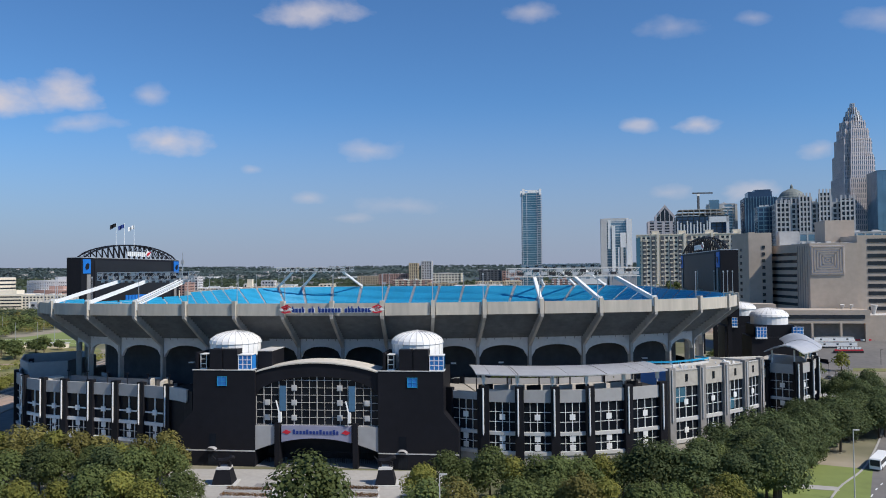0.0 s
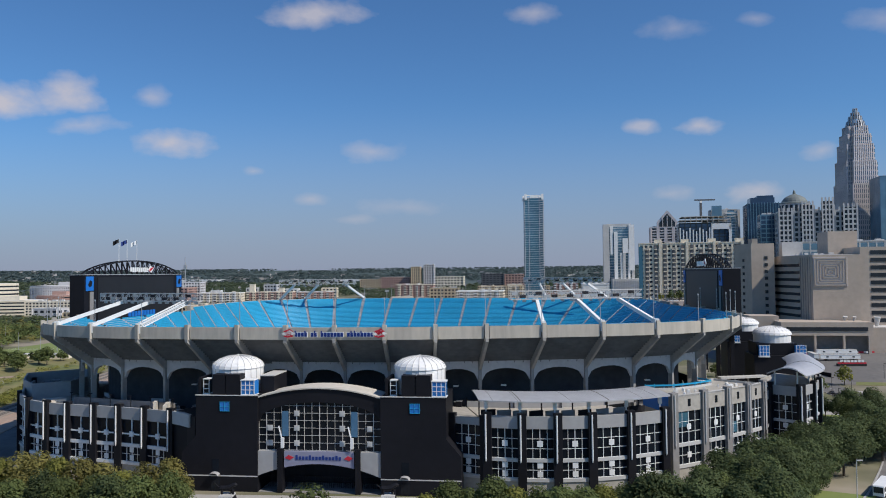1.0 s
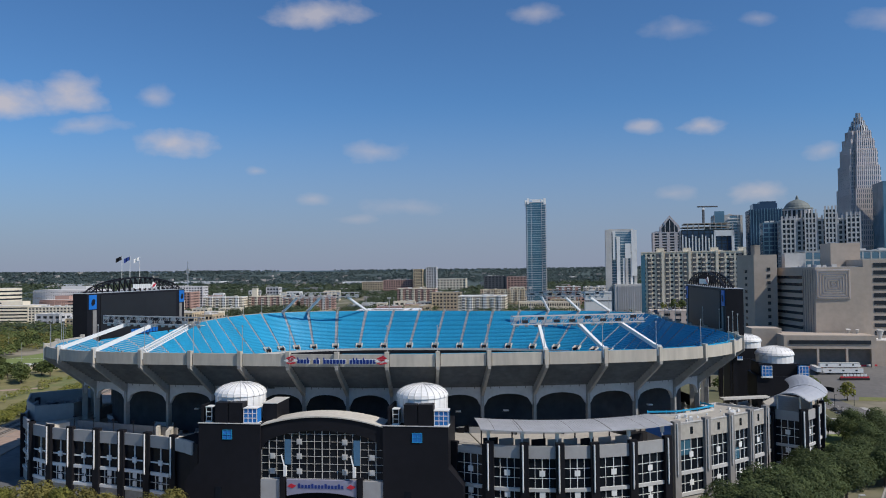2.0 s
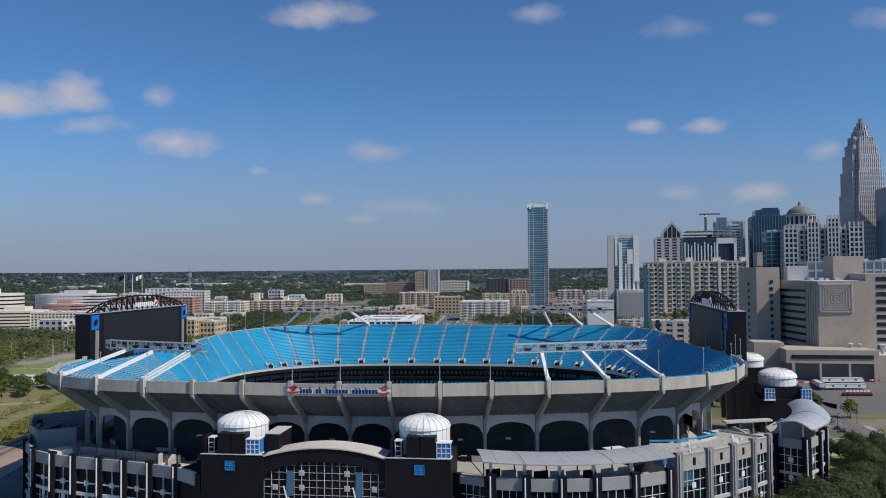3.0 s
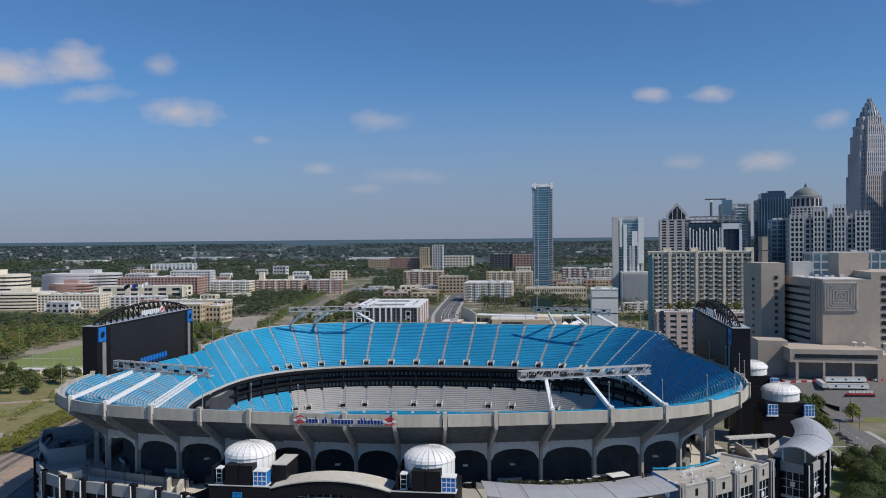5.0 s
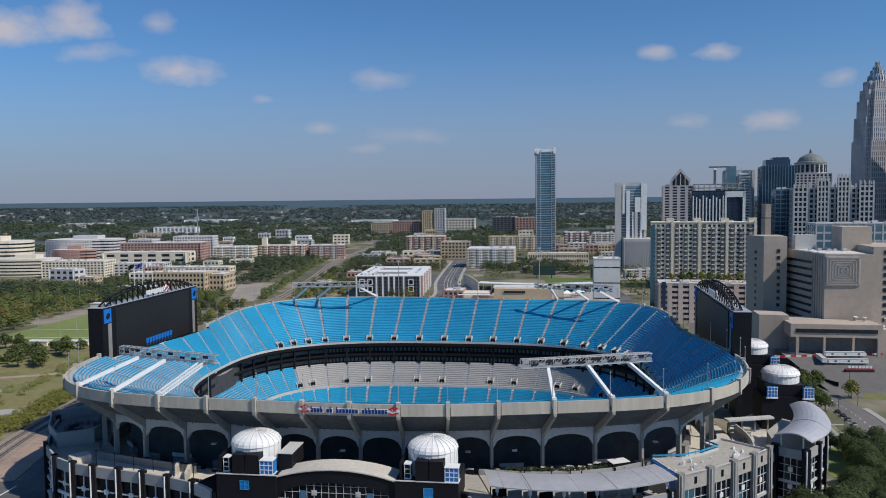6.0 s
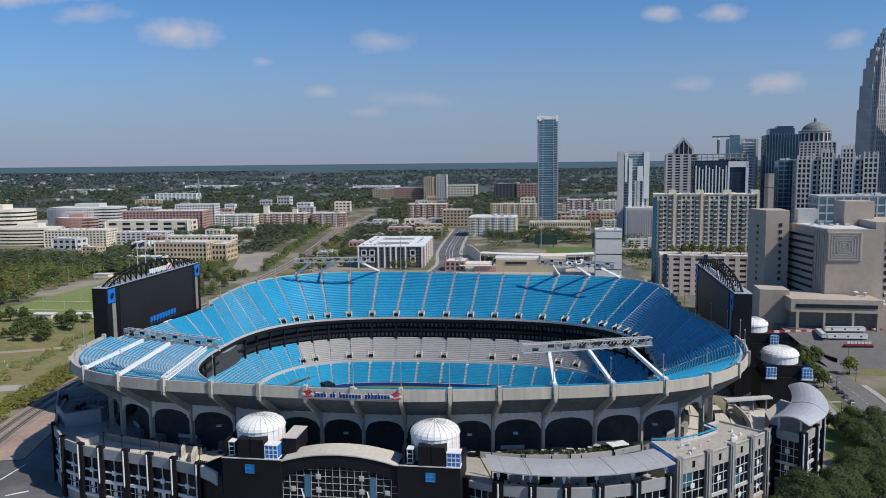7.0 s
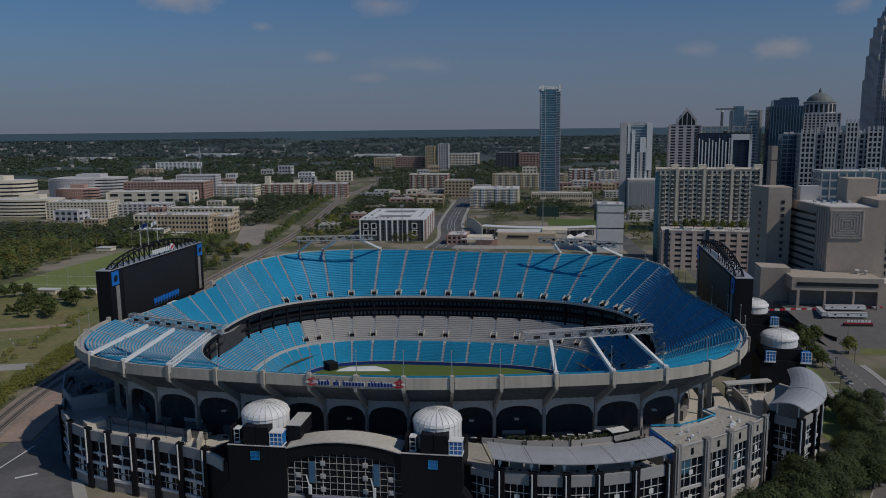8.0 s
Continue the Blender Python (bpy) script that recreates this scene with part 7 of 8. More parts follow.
solid("lot_verge", Build().prism([(209, 385), (330, 362), (330, 386), (217, 400)], -0.2, 0.14), DRY, "brownish grass strip below the parking lot", "lawn", kind="structure")
fence = thing("lot_fence", (199, 428, 0), "dark screened fence along the parking lot", "fence")
for (x0, y0), (x1, y1) in (((190.9, 449.5), (197.5, 431.0)), ((197.5, 431.0), (202.2, 418.0)), ((202.2, 418.0), (206.6, 405.0))):
    part("screen", Build().beam((x0, y0, 1.9), (x1, y1, 1.9), 0.15, 3.4), CHARCOAL, fence)
    for k in range(4):
        x, y = x0 + (x1 - x0) * k / 4, y0 + (y1 - y0) * k / 4
        part("post", Build().rod((x, y, 0), (x, y, 3.9), 0.09, 6), SLATE, fence)
rails = thing("pavement_fence", (167, 330, 0.15), "pale post and rail fence beside the verge", "fence")
for k in range(13):
    x, y = 163.4 + 0.52 * k, 309 + 2.6 * k
    part("post", Build().rod((x, y, 0), (x, y, 1.9), 0.1, 6), PALE, rails)
part("rail", Build().beam((163.4, 309, 1.7), (169.6, 340.2, 1.7), 0.1, 0.12), PALE, rails)
solid("plaza", Build().prism([(-76, 206), (-64, 160), (-60, 120), (0, 120), (4, 160), (6, 200)], -0.2, 0.08), PAVING, "pale paved plaza before the entrance", "plaza", kind="structure")
BEDS = ((-47.5, 184.0, 12, 2.0), (-47.0, 179.0, 13, 2.4), (-47.0, 173.5, 13, 2.4), (-21.0, 184.0, 10, 2.0), (-21.0, 178.0, 11, 2.4), (-22, 162, 12, 4))
for x, y, w, d in BEDS:
    bed = thing("planting_bed", (x, y, 0.08), "low pale planter filled with reddish brown plants on the plaza", "planter", "plaza planters")
    part("edging", Build().box(x, y, 0, w, d, 0.55, -7), PALE, bed)
    plants, prng = Build(), random.Random(int(x * 3 + y))
    for i in range(900):
        u, v = prng.uniform(-w / 2 + 0.3, w / 2 - 0.3), prng.uniform(-d / 2 + 0.2, d / 2 - 0.2)
        p = Vector((x + u, y + v - 0.12 * u, prng.uniform(0.5, 1.05)))
        m = Vector((prng.gauss(0, 1), prng.gauss(0, 1), 1.2)).normalized()
        a = m.orthogonal().normalized() * 0.14
        plants.face(p - a, p - m.cross(a), p + a, p + m.cross(a))
    tagged(part("shrubbery", plants, RUST_LEAF, bed, "reddish brown low shrubs"), kind="stuff")
for x, y in ((-45, 189), (-26, 188)):
    solid("dark_paver_panel", Build().box(x, y, 0.05, 5, 2.6, 0.06, -7), SOFFIT, "dark grey paving panel in the plaza", "paving", "plaza panels", "structure")
for x, y, t in ((-55.6, 190.8, -12), (-14.8, 189.2, 6)):
    ped = thing("statue_pedestal", (x, y, 0.08), "stepped dark granite pedestal with a pale cap", "pedestal", "statue pedestals")
    ring = lambda w, d, z: [(x + a * w / 2, y + b * d / 2, z) for a, b in ((-1, -1), (1, -1), (1, 1), (-1, 1))]
    part("plinth", Build().loft([ring(5.0, 4.6, 0.08), ring(5.0, 4.6, 0.7), ring(3.4, 3.2, 3.9)]), CHARCOAL, ped)
    part("plinth_edge", Build().loft([ring(6.6, 6.2, 0.08), ring(6.6, 6.2, 0.35)]), PALE, ped)
    part("cap", Build().loft([ring(3.5, 3.3, 3.9), ring(3.3, 3.1, 4.4)]), PALE, ped)
    cat_b = Build()
    cat_b.loft([[(x + u, y + w * math.cos(a), 5.0 + h + hh * math.sin(a)) for a in [radians(45 * k) for k in range(8)]] for u, w, h, hh in ((-2.1, 0.3, 0.9, 0.3), (-1.5, 0.7, 0.9, 0.6), (-0.3, 0.75, 0.8, 0.65), (0.8, 0.8, 1.0, 0.75), (1.5, 0.6, 1.5, 0.6), (2.1, 0.5, 1.7, 0.5), (2.6, 0.25, 1.6, 0.25))])
    for u, w in ((-1.5, 0.4), (-1.2, -0.4), (1.0, 0.45), (1.7, -0.45)):
        cat_b.rod((x + u, y + w, 4.4), (x + u * 0.9, y + w, 5.7), 0.28, 6, 0.35)
    cat_b.rod((x - 2.0, y, 6.0), (x - 3.0, y, 7.0), 0.15, 6, 0.08)
    solid("cat_statue", cat_b, CHARCOAL, "dark bronze crouching cat statue on a pedestal", "statue", "cat statues")

solid("corner_lawn", Build().prism([(48, 150), (84, 150), (100, 178), (112, 198), (92, 208), (60, 196)], -0.2, 0.07), LAWN, "mown green lawn at the street corner", "lawn", kind="structure")
strip("corner_path", [(76, 186), (82, 184.5), (88, 183), (94, 181)], 3.6, 0.13, PAVING, "pale concrete path across the corner lawn", category="path")

# railway on the west side
rail_line = smooth([(-150, 120), (-176, 215), (-192, 300), (-197, 358), (-203, 470), (-203, 600), (-197, 756), (-194, 868), (-199, 1042), (-212, 1269), (-212, 1415), (-205, 1650), (-195, 1850)])
strip("rail_bed", rail_line, 13, 0.5, BALLAST, "brown ballast bed of a railway", category="railway")
SLEEPER = material("creosoted sleepers and stained ballast", (0.085, 0.065, 0.052), 0.95, vary=0.3, grain=1.4, stain=0.2, stretch=(1, 1, 1))
for off in (-2.65, 2.65):
    strip("sleeper_band", [(p[0] + off, p[1]) for p in rail_line], 2.7, 0.56, SLEEPER, "dark sleepers of one railway track", category="railway")
for off in (-3.4, -1.9, 1.9, 3.4):
    strip("rail", [(p[0] + off, p[1]) for p in rail_line], 0.22, 0.75, SOFFIT, "long dull steel rail on ballast", category="rail")
bank_line = [(p[0] + 13.5, p[1] - 2) for p in rail_line[10:24]]
strip("earth_bank", bank_line, 14, 0.35, BANK, "bare pinkish earth bank beside the railway", category="bank")
for i, (a, b) in enumerate(zip(bank_line[::2], bank_line[1::2])):
    d = (Vector(b) - Vector(a)).normalized()
    o = Vector((-d.y, d.x)) * 6.8
    solid("bank_joint", Build().beam((*(Vector(a) - o), 0.37), (*(Vector(a) + o), 0.37), 0.5, 0.06), SOFFIT, "dark joint across the earth bank", "joint", "bank joints", "structure")
west_line = smooth([(-92, 150), (-122, 205), (-150, 254), (-168, 320), (-178, 400), (-182, 480)])
solid("street_junction", Build().prism([(-177, 215), (-120, 205), (-138, 248), (-160, 276), (-175, 272)], -0.2, 0.11), ASPHALT, "grey asphalt street junction beside the stadium", "road", kind="structure")
strip("west_road", west_line, 17, 0.13, ASPHALT, "grey asphalt street beside the stadium")
strip("west_lane_line", [(-165.5, 249.0), (-163.8, 268.4)], 0.5, 0.17, WHITE, "straight white lane line on asphalt", category="road mark")
strip("stop_line", [(-155.2, 241.4), (-149.3, 245.1)], 0.9, 0.17, WHITE, "broad white stop line on asphalt", category="road mark")
strip("west_pavement", [(p[0] + 12, p[1] - 2) for p in west_line[:20]], 4.0, 0.2, PAVING, "pale footpath along the stadium wall", category="pavement")
solid("practice_field", Build().prism([(-368, 572), (-262, 556), (-262, 768), (-346, 752)], -0.2, 0.12), LAWN, "bright green mown practice field", "lawn", kind="structure")
for y in (578, 615):
    strip("field_line", [(-362, y + 6), (-264, y - 3)], 0.7, 0.14, WHITE, "white line across a practice field", category="line")
solid("rough_meadow", Build().prism([(-450, 285), (-207, 285), (-212, 430), (-236, 520), (-250, 545), (-430, 556)], -0.2, 0.08), DRY, "dry brown and green meadow", "meadow", kind="structure")
strip("meadow_track", smooth([(-420, 420), (-330, 430), (-270, 445), (-245, 455)]), 6, 0.12, BANK, "pale dirt track across a meadow", category="track")
strip("meadow_track", smooth([(-330, 352), (-270, 362), (-232, 367), (-210, 372)]), 11, 0.12, PAVING, "worn grey gravel track across a meadow", category="track")
strip("dirt_verge", smooth([(-182, 780), (-176, 920), (-180, 1080), (-190, 1240)]), 14, 0.12, DRY, "dry brown grass strip beside the railway", category="verge")
strip("west_highway", smooth([(-232, 790), (-242, 850), (-262, 940), (-276, 1030), (-286, 1110), (-300, 1260), (-310, 1500)]), 30, 0.1, HIGHWAY, "worn tan concrete road towards the town")
strip("boulevard", smooth([(-22, 760), (-10, 840), (-12, 960), (-6, 1100), (6, 1300), (30, 1700)]), 26, 0.1, ASPHALT, "wide grey street between apartment blocks")
for off in (-4.2, 0.0, 4.2):
    strip("boulevard_line", [(p[0] + off, p[1]) for p in smooth([(-22, 760), (-10, 840), (-12, 960), (-6, 1100), (6, 1300)])], 0.35, 0.13, WHITE, "long white lane line on a town street", category="road mark")
for off in (-15.0, 15.0):
    strip("boulevard_pavement", [(p[0] + off, p[1]) for p in smooth([(-22, 760), (-10, 840), (-12, 960), (-6, 1100), (6, 1300)])], 4.0, 0.2, PAVING, "pale concrete footpath along a town street", category="pavement")
solid("town_parking", Build().prism([(-150, 930), (-30, 930), (-24, 1060), (-150, 1080)], -0.2, 0.1), ASPHALT, "asphalt parking lot behind apartments", "parking lot", kind="structure")
solid("ballpark_lawn", Build().prism([(112, 945), (196, 935), (200, 1005), (118, 1016)], -0.2, 0.14), PITCH, "green baseball outfield", "lawn", kind="structure")
solid("town_lot", Build().prism([(-20, 760), (180, 740), (190, 900), (-10, 920)], -0.2, 0.09), PAVING, "pale paved ground round the ballpark", "paving", kind="structure")
for y0, x0, x1 in ((1085, -330, 230), (1180, -470, 90), (1440, -430, 330), (1270, -300, 260), (1560, -200, 420)):
    strip("cross_street", [(x0, y0 + 16), ((x0 + x1) / 2, y0), (x1, y0 - 18)], 15, 0.13, ASPHALT, "grey cross street between town blocks")
for x0, y0, w, d, m in ((-150, 1120, 90, 46, "a"), (-120, 1230, 70, 60, "p"), (-330, 960, 60, 40, "a"), (-470, 1020, 110, 40, "p"), (-610, 1010, 90, 36, "a"), (110, 1150, 80, 40, "a"), (-130, 1330, 90, 50, "a"), (230, 1010, 50, 60, "p"), (-400, 1270, 120, 30, "p"), (200, 1440, 110, 40, "a"), (-40, 1620, 120, 40, "p")):
    solid("town_lot", Build().box(x0, y0, -0.2, w, d, 0.31, -8), ASPHALT if m == "a" else PAVING, "paved lot between town blocks", "parking lot", kind="structure")
strip("east_town_street", smooth([(170, 700), (182, 900), (215, 1100), (240, 1400)]), 18, 0.12, ASPHALT, "grey town street among towers")


# ---- trees ----
def tree_meshes(seed, height, spread, leaf_mat, leaf=0.55, count=1500, lumps=16):
    rng = random.Random(seed)
    trunk = Build()
    bend = rng.uniform(-0.3, 0.3)
    trunk.rod((0, 0, -0.1), (bend, 0, height * 0.42), height * 0.028, 8, height * 0.018)
    crown = Build()
    centres = []
    for i in range(lumps):
        a, t = rng.uniform(0, 2 * math.pi), rng.random()
        rr = spread * math.sqrt(rng.uniform(0.1, 1.0)) * 0.78 * math.sqrt(max(0.05, 1 - t * t))
        z = height * (0.36 + 0.46 * t)
        c = Vector((rr * math.cos(a), rr * math.sin(a), z))
        centres.append((c, spread * rng.uniform(0.3, 0.46)))
        if i < 7:
            trunk.rod((bend, 0, height * rng.uniform(0.28, 0.42)), c, height * 0.012, 5, height * 0.004)
    centres.append((Vector((0, 0, height * 0.84)), spread * 0.42))
    for i in range(count):
        c, r = centres[rng.randrange(len(centres))]
        d = Vector((rng.gauss(0, 1), rng.gauss(0, 1), rng.gauss(0.25, 1))).normalized()
        p = c + Vector((d.x * r, d.y * r, d.z * r * 0.8)) * rng.uniform(0.72, 1.06)
        n = (d + Vector((rng.uniform(-0.5, 0.5), rng.uniform(-0.5, 0.5), rng.uniform(0.0, 0.9)))).normalized()
        u = n.orthogonal().normalized()
        u = (Matrix.Rotation(rng.uniform(0, 6.28), 3, n) @ u)
        v = n.cross(u)
        s = leaf * rng.uniform(0.6, 1.4)
        crown.face(p - u * s, p - v * s * 0.6, p + u * s, p + v * s * 0.7)
    return trunk.mesh("trunk", BARK), crown.mesh("crown", leaf_mat)


KINDS = {"green": [tree_meshes(k, 11, 5.2, LEAF[0], 0.26, 4400, 30) for k in (1, 2, 3)], "yellow": [tree_meshes(k, 10, 4.8, LEAF[1], 0.25, 4300, 28) for k in (4, 5)],
         "dark": [tree_meshes(k, 13, 6.4, LEAF[2], 0.31, 4500, 34) for k in (6, 7, 8)], "russet": [tree_meshes(k, 11, 5.2, LEAF[3], 0.26, 4400, 30) for k in (9, 10)]}
THIN = {kind: [tree_meshes(k + 40, 11, 5.4, LEAF[n], 0.75, 420, 14) for k in (1, 2)] for n, kind in enumerate(("green", "yellow", "dark", "russet"))}
TREE_WORDS = {"green": "full green deciduous tree", "yellow": "yellow-green autumn tree", "dark": "tall dark green broadleaf tree", "russet": "olive brown broad tree"}
tree_rng = random.Random(21)


def tree(x, y, kind, scale, where, group, z=0.0):
    trunk, crown = tree_rng.choice((KINDS if y < 300 else THIN)[kind])
    m = pose(x, y, z, 0, 0, tree_rng.uniform(0, 360)) @ Matrix.Diagonal((scale, scale, scale * tree_rng.uniform(0.92, 1.1), 1))
    t = thing("tree", (x, y, z), TREE_WORDS[kind] + " " + where, "tree", group)
    part("trunk", trunk, None, t, "", m)
    part("crown", crown, None, t, "", m)


# row before the east wing, and the thicket below it
for i in range(13):
    tree(-5 + 5.1 * i, 171 + tree_rng.uniform(-2.5, 3.5), ("yellow", "green", "green", "green")[i % 4] if i < 10 else "dark", tree_rng.uniform(1.0, 1.12), "before the stadium wing", "front trees")
for i in range(11):
    tree(-4 + 6.2 * i, 150 + tree_rng.uniform(-5, 6), ("green", "russet", "yellow", "green")[i % 4], tree_rng.uniform(0.95, 1.15), "before the stadium wing", "front trees")
tree(-27.5, 150, "green", 1.75, "on the entrance plaza", "front trees")
# before the west wing
for i in range(9):
    tree(-118 + 6.0 * i, 198 - 0.9 * i + tree_rng.uniform(-2, 2), "russet" if i % 3 else "yellow", tree_rng.uniform(1.15, 1.3), "before the west wing", "west trees")
for i in range(10):
    tree(-124 + 6.4 * i, 180 + tree_rng.uniform(-4, 4), ("green", "dark", "green")[i % 3], tree_rng.uniform(0.95, 1.15), "before the west wing", "west trees")
for i in range(9):
    tree(-107 + 6.4 * i, 158 + tree_rng.uniform(-4, 4), ("yellow", "yellow", "green")[i % 3], tree_rng.uniform(0.95, 1.2), "before the west wing", "west trees")
# grove on the east side
for i in range(52):
    t = i / 51 + tree_rng.uniform(-0.02, 0.02)
    off = tree_rng.uniform(4, 14 + 30 * min(t, 0.3)) if t < 0.55 else tree_rng.uniform(9, 26)
    x, y = 64 + 84 * t + 0.72 * off, 201 + 76 * t - 0.69 * off
    tree(x, y, "dark" if i % 4 else "green", tree_rng.uniform(0.85, 1.1), "in the street grove", "east grove")
for i in range(16):
    tree(60 + tree_rng.uniform(0, 17), 166 + tree_rng.uniform(0, 26), "dark" if i % 3 else "green", tree_rng.uniform(0.9, 1.1), "in the street grove", "east grove")
for i in range(18):
    y = 236 + i * 3.6
    tree(tree_rng.uniform(126 + (y - 236) * 0.5, 140 + (y - 236) * 0.45), y, "dark" if i % 3 else "green", tree_rng.uniform(0.8, 1.0), "in the street grove", "east grove")
for x, y in ((80, 190), (87, 197), (93, 203), (100, 208), (108, 216), (116, 224), (125, 232), (133, 241), (78, 198), (72, 190), (86, 193), (92, 199), (98, 204), (84, 200), (104, 211), (95, 212), (110, 220), (102, 222)):
    tree(x, y, "dark", tree_rng.uniform(0.9, 1.05), "in the street grove", "east grove")
for x, y, k in ((88, 191, 0.75), (94, 198, 0.75), (100, 205, 0.75), (107, 212, 0.8), (82, 184, 0.62), (91, 193, 0.66), (97, 200, 0.68)):
    tree(x, y, "dark" if k < 0.7 else "green", k, "in the street grove", "east grove")
for i in range(8):
    tree(146 + tree_rng.uniform(-6, 8), 296 + i * 4.2, "dark", tree_rng.uniform(0.55, 0.8), "in the street grove", "east grove")
for x, y in ((181, 371), (182.5, 380), (184, 391), (179, 363), (160, 395), (152, 380), (165, 415), (176, 440), (150, 420), (198, 520), (190, 560)):
    tree(x, y, "green" if x < 200 else "yellow", 0.75, "beside the parking lot", "street trees")
for i in range(11):
    tree(186 + 7.6 * i, 648 - 1.5 * i + tree_rng.uniform(-3, 3), "green" if i % 3 else "yellow", tree_rng.uniform(0.6, 0.9), "in the roof garden", "roof garden trees", 33.2)
for x, y in ((185, 400), (190, 405), (195, 407), (199, 413), (182, 408), (192, 416)):
    tree(x, y, "green", tree_rng.uniform(0.7, 0.9), "beside the street", "street trees")
tree(203.6, 386, "yellow", 0.85, "beside the street", "street trees")
TOWN_TREES = [(tree_rng.uniform(-190, -120), tree_rng.uniform(800, 1180), tree_rng.uniform(0.6, 1.0)) for i in range(70)]
TOWN_TREES += [(tree_rng.uniform(-262, -216), tree_rng.uniform(585, 765), tree_rng.uniform(0.55, 0.95)) for i in range(60)]
TOWN_TREES += [(x, y, tree_rng.uniform(0.8, 1.3)) for x, y in ((-70, 806), (-62, 806), (-52, 804), (40, 1120), (48, 1128), (70, 1130), (84, 1128), (96, 1150), (110, 1170), (122, 1180), (-30, 1340), (-45, 1350), (-20, 1330), (205, 1090), (214, 1080), (222, 1075), (190, 880), (196, 890))]
# west: woods round the practice field and along the railway
for i in range(70):
    x, y = tree_rng.uniform(-520, -352), tree_rng.uniform(500, 800)
    if x > -352 - (y - 560) * 0.225 - 6 and y < 770:
        continue
    tree(x, y, tree_rng.choice(("dark", "green", "green", "russet")), tree_rng.uniform(0.8, 1.25), "in the west woods", "west woods")
RAIL_TREES = []
for i in range(60):
    y = 800 + i * 11
    RAIL_TREES.append((-208 - min((y - 800) * 0.065, 28) - tree_rng.uniform(-2, 6), y, tree_rng.uniform(0.6, 0.95)))
HEDGE = []
for i in range(230):
    y = 262 + i * 0.9
    HEDGE.append((-205 - (y - 300) * 0.06 - tree_rng.uniform(-3.5, 9), y, tree_rng.uniform(0.7, 1.5)))
for i in range(34):
    HEDGE.append((-236 - tree_rng.uniform(0, 20), 330 + i * 6.5, tree_rng.uniform(0.6, 1.3)))
for x, y in ((-272, 478), (-278, 488), (-284, 474), (-330, 536), (-338, 530), (-322, 540), (-268, 505), (-292, 497)):
    tree(x, y, "green", tree_rng.uniform(0.95, 1.2), "at the meadow's edge", "west woods")
for i in range(26):
    tree(tree_rng.uniform(-345, -266), tree_rng.uniform(462, 540), tree_rng.choice(("green", "dark", "green")), tree_rng.uniform(0.6, 1.0), "at the meadow's edge", "west woods")
for i in range(10):
    tree(tree_rng.uniform(-420, -300), tree_rng.uniform(400, 470), "green", tree_rng.uniform(0.7, 1.0), "at the meadow's edge", "west woods")
for i in range(120):
    RAIL_TREES.append((tree_rng.uniform(-420, -262), tree_rng.uniform(785, 848), tree_rng.uniform(0.6, 0.95)))


# woods too many to count: leaf clumps on many crowns, each wood in one mesh
def clump(b, rng, x, y, z, h, r, leaf, per):
    for k in range(per):
        d = Vector((rng.gauss(0, 1), rng.gauss(0, 1), abs(rng.gauss(0, 1)) - 0.25)).normalized()
        p = Vector((x + d.x * r, y + d.y * r, z + h * 0.42 + d.z * h * 0.55))
        m = (d * 0.7 + Vector((rng.uniform(-0.35, 0.35), rng.uniform(-0.35, 0.35), rng.uniform(0.5, 1.1)))).normalized()
        u = m.orthogonal().normalized()
        v = m.cross(u)
        s = leaf * rng.uniform(0.7, 1.4)
        b.face(p - u * s, p - v * s * 0.8, p + u * s, p + v * s * 0.8)


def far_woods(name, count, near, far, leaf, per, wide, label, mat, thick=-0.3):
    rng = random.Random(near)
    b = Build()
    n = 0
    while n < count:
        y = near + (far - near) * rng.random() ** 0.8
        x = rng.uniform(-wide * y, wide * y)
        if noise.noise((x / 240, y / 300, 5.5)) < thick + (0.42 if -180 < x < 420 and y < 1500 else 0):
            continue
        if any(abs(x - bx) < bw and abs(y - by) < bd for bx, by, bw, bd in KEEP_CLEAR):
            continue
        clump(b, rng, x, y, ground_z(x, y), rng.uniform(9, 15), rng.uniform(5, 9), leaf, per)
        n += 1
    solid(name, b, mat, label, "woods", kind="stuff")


KEEP_CLEAR = [(-72, 876, 48, 70), (60, 860, 130, 90), (-40, 1010, 60, 80), (10, 1300, 30, 420), (-215, 900, 36, 900), (148, 742, 30, 30), (216, 660, 70, 60), (-292, 900, 60, 40), (-205, 955, 40, 40),
              (-495, 1050, 60, 40), (-380, 1110, 90, 40), (-580, 1020, 120, 70), (-640, 1075, 70, 50), (140, 980, 70, 70), (312, 875, 40, 40), (345, 700, 60, 60), (72, 1225, 50, 30), (160, 1330, 70, 30), (0, 1415, 40, 20), (-55, 1345, 45, 30)]
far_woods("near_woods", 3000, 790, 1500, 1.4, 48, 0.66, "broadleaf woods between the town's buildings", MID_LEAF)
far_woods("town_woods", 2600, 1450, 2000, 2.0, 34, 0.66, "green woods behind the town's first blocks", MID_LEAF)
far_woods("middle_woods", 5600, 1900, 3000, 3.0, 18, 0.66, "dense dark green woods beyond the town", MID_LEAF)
far_woods("far_woods", 9000, 2900, 4780, 4.6, 10, 0.68, "green woods out to the hills, haze in the leaf colour", FAR_LEAF)
far_woods("street_tree_cover", 420, 770, 1500, 1.0, 70, 0.3, "single green trees along the town's streets", LEAF[0], -9.0)
west_b, brown_b, west_rng = Build(), Build(), random.Random(12)
